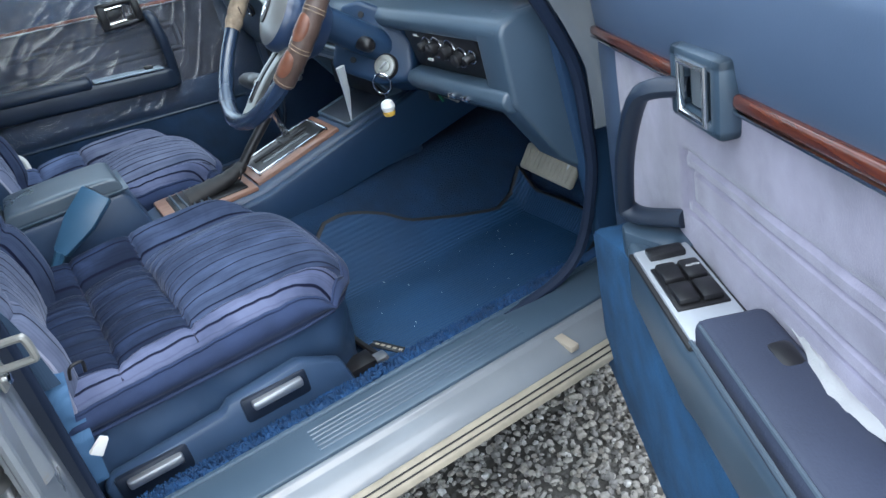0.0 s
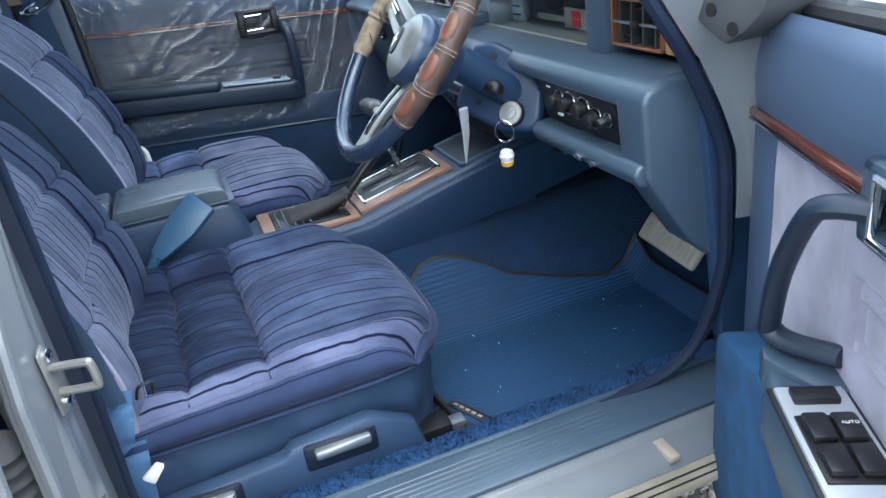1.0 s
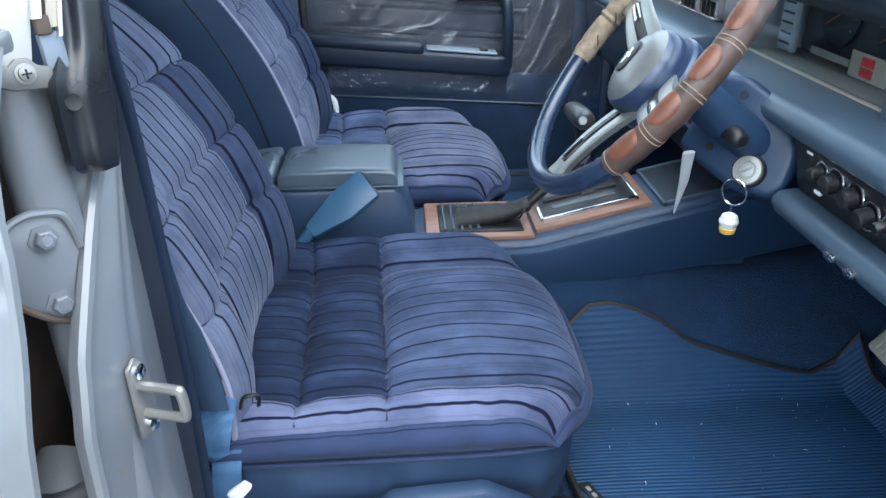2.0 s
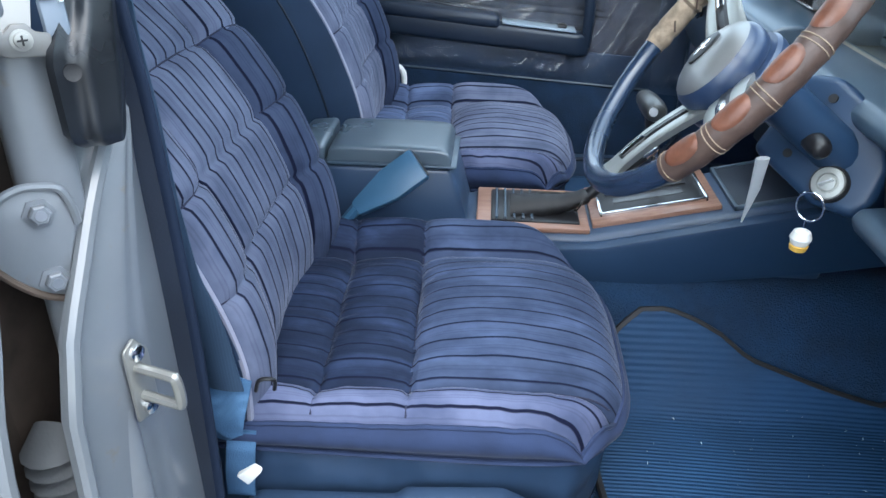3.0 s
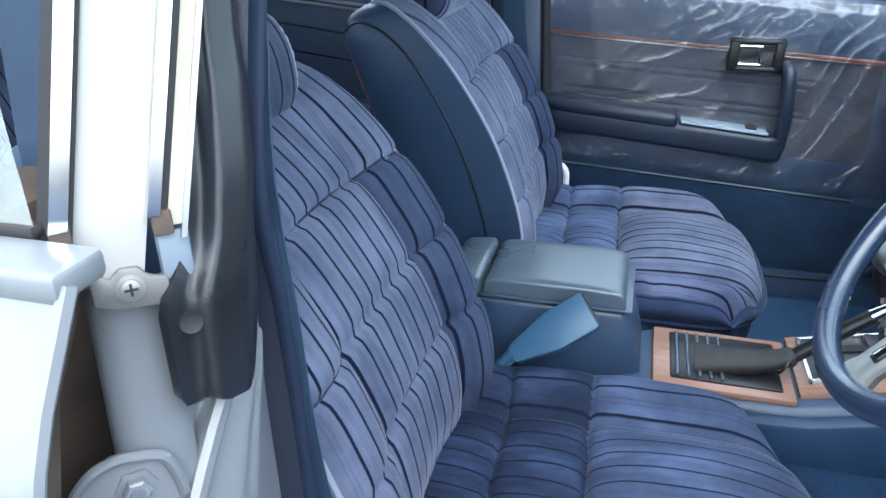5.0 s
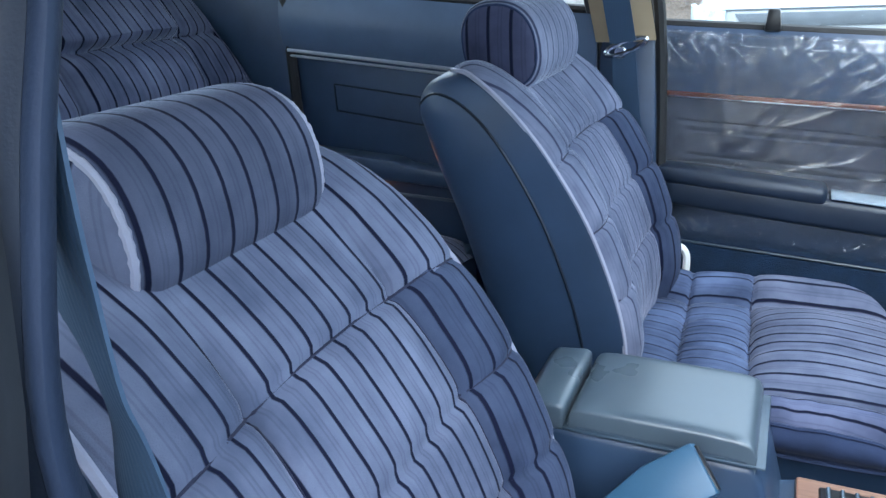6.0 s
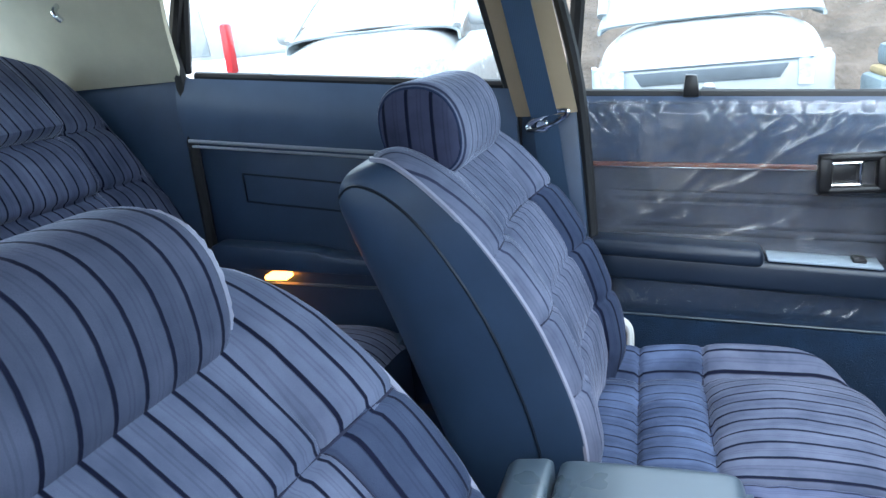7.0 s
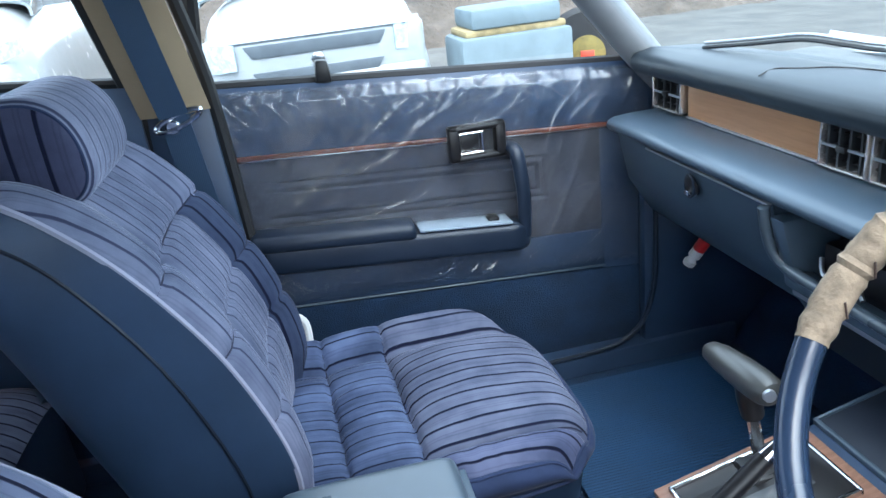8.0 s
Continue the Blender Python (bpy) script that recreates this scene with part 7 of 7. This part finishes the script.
sweep = curve([(-0.590, 0.812, 0.948), (-0.505, 0.845, 0.957), (-0.425, 0.875, 0.966), (-0.372, 0.905, 0.959), (-0.33, 0.932, 0.952), (-0.20, 0.985, 0.944), (0.05, 1.02, 0.930)], 40)
part("wiper_arm", tube([p + Vector((0.0, 0.006, 0.004)) for p in sweep[16:]], 0.0042, 8), CHROME, wiper, "chrome arm")
part("blade_spine", tube(sweep[:30], 0.0030, 8), CHROME, wiper, "chrome blade spine")
part("wiper_blade", tube([p - Vector((0, 0.004, 0.007)) for p in sweep[:30]], 0.0035, 6), RUBBER, wiper, "black rubber blade")


# ---- gravel near the open door ----
def gravel():
    rng = random.Random(4)
    verts, faces = [], []
    ico = bmesh.new()
    bmesh.ops.create_icosphere(ico, subdivisions=1, radius=1)
    base = [v.co.copy() for v in ico.verts]
    tri = [[v.index for v in f.verts] for f in ico.faces]
    ico.free()
    for _ in range(11000):
        x, y = rng.uniform(0.35, 1.3), rng.uniform(0.25, 1.5)
        r = rng.uniform(0.0035, 0.008) * rng.choice((1, 1, 1, 1.35))
        m = pose(x, y, r * 0.35 + rng.uniform(0, 0.004), rng.uniform(0, 40), rng.uniform(0, 40), rng.uniform(0, 360)) @ Matrix.Diagonal((r * rng.uniform(0.7, 1.4), r, r * rng.uniform(0.45, 0.8), 1))
        o = len(verts)
        verts += [tuple(m @ (b * rng.uniform(0.85, 1.12))) for b in base]
        faces += [[i + o for i in t] for t in tri]
    me = bpy.data.meshes.new("gravel")
    me.from_pydata(verts, [], faces)
    return me


def stone_mat():
    m, n, l, p = principled("gravel_stones")
    rnd = n.new("ShaderNodeNewGeometry").outputs["Random Per Island"]
    col = ramp(n, l, rnd, [(0.0, (0.10, 0.095, 0.09)), (0.3, (0.22, 0.21, 0.2)), (0.6, (0.36, 0.34, 0.31)), (0.85, (0.30, 0.27, 0.23)), (1.0, (0.55, 0.54, 0.52))])
    co = n.new("ShaderNodeTexCoord").outputs["Object"]
    l.new(mixc(n, l, math_node(n, l, "MULTIPLY", noise_tex(n, l, co, 300, 3), 0.5), col, (0.15, 0.14, 0.13)), p.inputs["Base Color"])
    p.inputs["Roughness"].default_value = 0.85
    return m


stones = new("gravel", gravel())
stones.data.materials.append(stone_mat())
tagged(stones, "loose grey and pale gravel stones", "gravel", kind="stuff")

# ---- parked cars seen through the left windows ----
CARWHITE = surface("white_car_paint", (0.36, 0.385, 0.40), 0.25, grain=500, bump=0.01, vary=0.06, coat=0.7)
LAMP = surface("clear_headlamp", (0.45, 0.58, 0.66), 0.12, grain=80, bump=0.1, vary=0.35, patch=30)
# reflected sky is painted into this glass as a grey base
SKY_GREY_GLASS = surface("car_glass", (0.24, 0.28, 0.30), 0.05, grain=60, bump=0.0)
GREYPLASTIC = surface("grey_grille", (0.10, 0.12, 0.14), 0.5)


def loft_body(stations, half):
    """Stations along the car: x, lower z, upper z, half width; a rounded section at each."""
    def f(u, v):
        k = v * (len(stations) - 1)
        i = min(int(k), len(stations) - 2)
        w = k - i
        a, b = stations[i], stations[i + 1]
        x, lo, hi, hw = (a[j] + (b[j] - a[j]) * w for j in range(4))
        t = math.pi * u
        c, s = math.cos(t), math.sin(t)
        return (x, -hw * math.copysign(abs(c) ** 0.45, c), lo + (hi - lo) * s ** 0.45)
    return grid(f, 28, (len(stations) - 1) * 4, 0.02)


def wheel_of(parent, m, x, y):
    t = part("wheel", tube([m @ Vector((x, y - 0.09, 0.29)), m @ Vector((x, y + 0.09, 0.29))], 0.29, 24), RUBBER, parent, "black tyre")
    part("rim_disc", tube([m @ Vector((x, y - 0.093, 0.29)), m @ Vector((x, y + 0.093, 0.29))], 0.18, 20), SILVER, t, "silver rim")


def hatchback(m):
    car2 = thing("hatchback_car", m, "white hatchback parked on the gravel", "car", "parked cars")
    part("body", (lambda b: (b.transform(m), b)[1])(loft_body([(0.0, 0.28, 0.62, 0.62), (-0.05, 0.25, 0.84, 0.74), (-0.28, 0.22, 0.97, 0.82), (-0.70, 0.22, 1.10, 0.85), (-1.10, 0.22, 1.19, 0.86), (-3.6, 0.25, 1.19, 0.86), (-3.9, 0.3, 0.9, 0.8)], 0)), CARWHITE, car2, "white bodywork")
    part("cabin", (lambda b: (b.transform(m), b)[1])(loft_body([(-0.98, 1.05, 1.18, 0.80), (-1.75, 1.1, 1.66, 0.68), (-2.3, 1.1, 1.74, 0.68), (-3.3, 1.1, 1.68, 0.68), (-3.8, 1.1, 1.18, 0.74)], 0)), SKY_GREY_GLASS, car2, "dark glass cabin")
    part("roof", grid(lambda u, v: m @ Vector((-1.8 - 1.6 * v, -0.62 + 1.24 * u, 1.735 + 0.03 * math.sin(math.pi * u))), 8, 8, 0.03), CARWHITE, car2, "white roof")
    for s in (-1, 1):
        part("windscreen_post", tube([m @ Vector((-1.0, s * 0.77, 1.15)), m @ Vector((-1.40, s * 0.72, 1.44)), m @ Vector((-1.82, s * 0.64, 1.72))], 0.035, 8), CARWHITE, car2, "white pillar")
        def lampf(u, v, s=s):
            y = s * (0.42 + 0.40 * u)
            return m @ Vector((-0.055 - 0.38 * u ** 1.6 + 0.012, y, 0.70 + 0.15 * u + (0.12 + 0.06 * u) * v * (1 - 0.5 * u) - 0.0))
        part("headlight", grid(lampf, 12, 6, 0.03), LAMP, car2, "swept clear headlight")
        mir = part("door_mirror", box(-1.38, -1.18, s * 0.90 - 0.10, s * 0.90 + 0.10, 1.14, 1.30, 0.06, 3, m=m), CARWHITE, car2, "white door mirror")
        for x in (-0.75, -3.1):
            wheel_of(car2, m, x, s * 0.76)
    part("grille", box(-0.10, 0.015, -0.40, 0.40, 0.42, 0.56, 0.02, m=m), GREYPLASTIC, car2, "dark lower grille")
    part("wiper_line", tube([m @ Vector((-1.03, -0.6, 1.185)), m @ Vector((-1.0, 0.0, 1.20)), m @ Vector((-1.03, 0.62, 1.185))], 0.012, 6), BLACK, car2, "black wipers")
    return car2


def van(m):
    v2 = thing("kei_van", m, "white kei van with grey grille slots, facing the car", "van", "parked cars")
    part("body", (lambda b: (b.transform(m), b)[1])(loft_body([(0.0, 0.26, 0.70, 0.68), (-0.03, 0.22, 0.80, 0.72), (-0.12, 0.22, 0.90, 0.73), (-0.40, 0.22, 1.02, 0.735), (-3.2, 0.25, 1.12, 0.72)], 0)), CARWHITE, v2, "white bodywork")
    part("cabin", (lambda b: (b.transform(m), b)[1])(loft_body([(-0.38, 0.98, 1.04, 0.70), (-0.95, 1.05, 1.78, 0.62), (-1.3, 1.05, 1.86, 0.62), (-3.2, 1.05, 1.86, 0.62)], 0)), SKY_GREY_GLASS, v2, "dark glass upper body")
    for s in (-1, 1):
        part("windscreen_post", tube([m @ Vector((-0.48, s * 0.67, 1.10)), m @ Vector((-0.98, s * 0.61, 1.80))], 0.04, 8), CARWHITE, v2)
        part("headlight", grid(lambda u, w, s=s: m @ Vector((0.014 - 0.16 * u ** 2.2, s * (0.50 + 0.19 * math.sin(u * math.pi / 2)), 0.57 + 0.035 * (1 - u) + (0.20 - 0.05 * (1 - u)) * w + 0.02 * u)), 8, 8, 0.03), LAMP, v2, "blue-tinted clear headlight")
        for x in (-0.55, -2.5):
            wheel_of(v2, m, x, s * 0.62)
    for z0, z1, hw in ((0.655, 0.735, 0.45), (0.495, 0.570, 0.42)):
        part("grille_slot", prism([(-hw, z1), (hw, z1), (hw - 0.05, z0), (-hw + 0.05, z0)], 0, -0.02, 0.012, 0.006, m=m), GREYPLASTIC, v2, "dark grille slot")
    part("bonnet_line", box(-0.02, 0.010, -0.58, 0.58, 0.752, 0.762, 0.001, m=m), GREYPLASTIC, v2)
    part("badge", lathe([(0.045, 0.0), (0.045, 0.012), (0.03, 0.016)], m @ facing((0.012, 0, 0.612), (1, 0, 0)), 6), CHROME, v2, "plain silver badge")
    part("front_panel", box(-0.20, 0.002, -0.705, 0.705, 0.44, 0.79, 0.06, 4, m=m), CARWHITE, v2, "white rounded front panel")
    part("bumper", box(-0.10, 0.03, -0.70, 0.70, 0.28, 0.52, 0.05, 3, m=m), CARWHITE, v2, "white bumper")
    part("wiper_line", tube([m @ Vector((-0.47, -0.5, 1.115)), m @ Vector((-0.45, 0.5, 1.115))], 0.012, 6), BLACK, v2)
    return v2


hatchback(pose(-4.2, -2.32, 0, 0, 0, 0))
van(pose(-4.2, 0.315, 0, 0, 0, 0))
PALE = surface("pale_foam_box", (0.16, 0.21, 0.235), 0.8, grain=80, bump=0.2, vary=0.12)
crate = thing("foam_box", (-4.2, 1.5, 0), "pale blue foam box with lid standing by the van", "box")
part("box_body", box(-4.5, -4.0, 1.20, 1.95, 0.0, 0.62, 0.03), PALE, crate, "pale box")
part("box_lid", box(-4.48, -4.02, 1.28, 1.88, 0.66, 0.79, 0.03), PALE, crate, "pale lid")
part("dry_leaves", box(-4.46, -4.04, 1.24, 1.92, 0.615, 0.665, 0.02), surface("dry_leaves", (0.35, 0.27, 0.14), 0.9, grain=40, bump=0.8, vary=0.4, patch=12), crate, "dry leaves")
tyre = thing("old_tyre", (-4.3, 2.15, 0), "old tyre with painted yellow and red hub", "tyre")
part("tyre_ring", lathe([(0.14, -0.09), (0.27, -0.10), (0.31, -0.05), (0.31, 0.05), (0.27, 0.10), (0.14, 0.09)], facing((-4.2, 2.12, 0.40), (0.9, -0.35, 0.1)), 30), RUBBER, tyre, "black tyre")
part("hub_disc", lathe([(0.12, 0.085), (0.12, 0.105), (0.05, 0.112)], facing((-4.2, 2.12, 0.40), (0.9, -0.35, 0.1)), 24), surface("yellow_hub", (0.20, 0.15, 0.035), 0.6, patch=14, vary=0.4), tyre, "yellow hub")
part("hub_mark", box(-0.045, 0.045, -0.02, 0.02, 0.105, 0.118, 0.004, m=facing((-4.2, 2.12, 0.40), (0.9, -0.35, 0.1))), surface("red_hub", (0.6, 0.06, 0.03), 0.6), tyre, "red mark")
def minivan(y0):
    """Seen from the side and behind the hatchback; its tail stands at y0."""
    mv = thing("minivan", (-6.6, y0 - 1.8, 0), "pale silver minivan with tall red tail lamp", "van", "parked cars")
    part("body", box(-7.7, -6.06, y0 - 3.7, y0, 0.25, 1.08, 0.10, 3), surface("pale_silver_paint", (0.6, 0.64, 0.66), 0.3, grain=400, bump=0.01, vary=0.05, coat=0.5), mv, "pale silver body")
    part("cabin", prism([(y0 - 0.04, 1.05), (y0 - 0.22, 1.72), (y0 - 2.5, 1.74), (y0 - 3.2, 1.05)], 0, -7.6, -6.16, 0.08, 3), CARWHITE, mv, "white upper body")
    for a, b in ((0.30, 0.95), (1.05, 1.75), (1.85, 2.6)):
        part("side_window", prism([(y0 - a, 1.12), (y0 - a - 0.05, 1.58), (y0 - b + 0.05, 1.58), (y0 - b, 1.12)], 0, -6.20, -6.145, 0.01), SKY_GREY_GLASS, mv, "dark side window")
    part("tail_lamp", box(-6.16, -6.03, y0 - 0.07, y0 + 0.015, 0.92, 1.42, 0.03, 2), surface("red_lens", (0.55, 0.03, 0.035), 0.2), mv, "tall red tail lamp")
    for y in (y0 - 0.75, y0 - 3.0):
        part("wheel", tube([(-6.25, y, 0.3), (-6.04, y, 0.3)], 0.3, 22), RUBBER, mv, "black tyre")


minivan(-4.25)
SCRUB = surface("dry_scrub_bank", (0.12, 0.096, 0.078), 0.95, grain=14, bump=1.0, vary=0.5, patch=1.6, dist=0.05, worn=(0.20, 0.17, 0.13))


def bank(u, v):
    y = -14 + 34 * u
    x = -9.0 - 3.0 * v + 0.5 * noise.noise((y * 0.4, 1, 0))
    z = 1.6 * v + 0.35 * noise.noise((y * 0.8, v * 4, 3)) * v + 0.18 * noise.noise((y * 3, v * 9, 5))
    return (x, y, z - 0.1)


single("backdrop", grid(bank, 120, 24), SCRUB, "dry brown scrub bank beyond the parking ground", "bank", kind="structure")
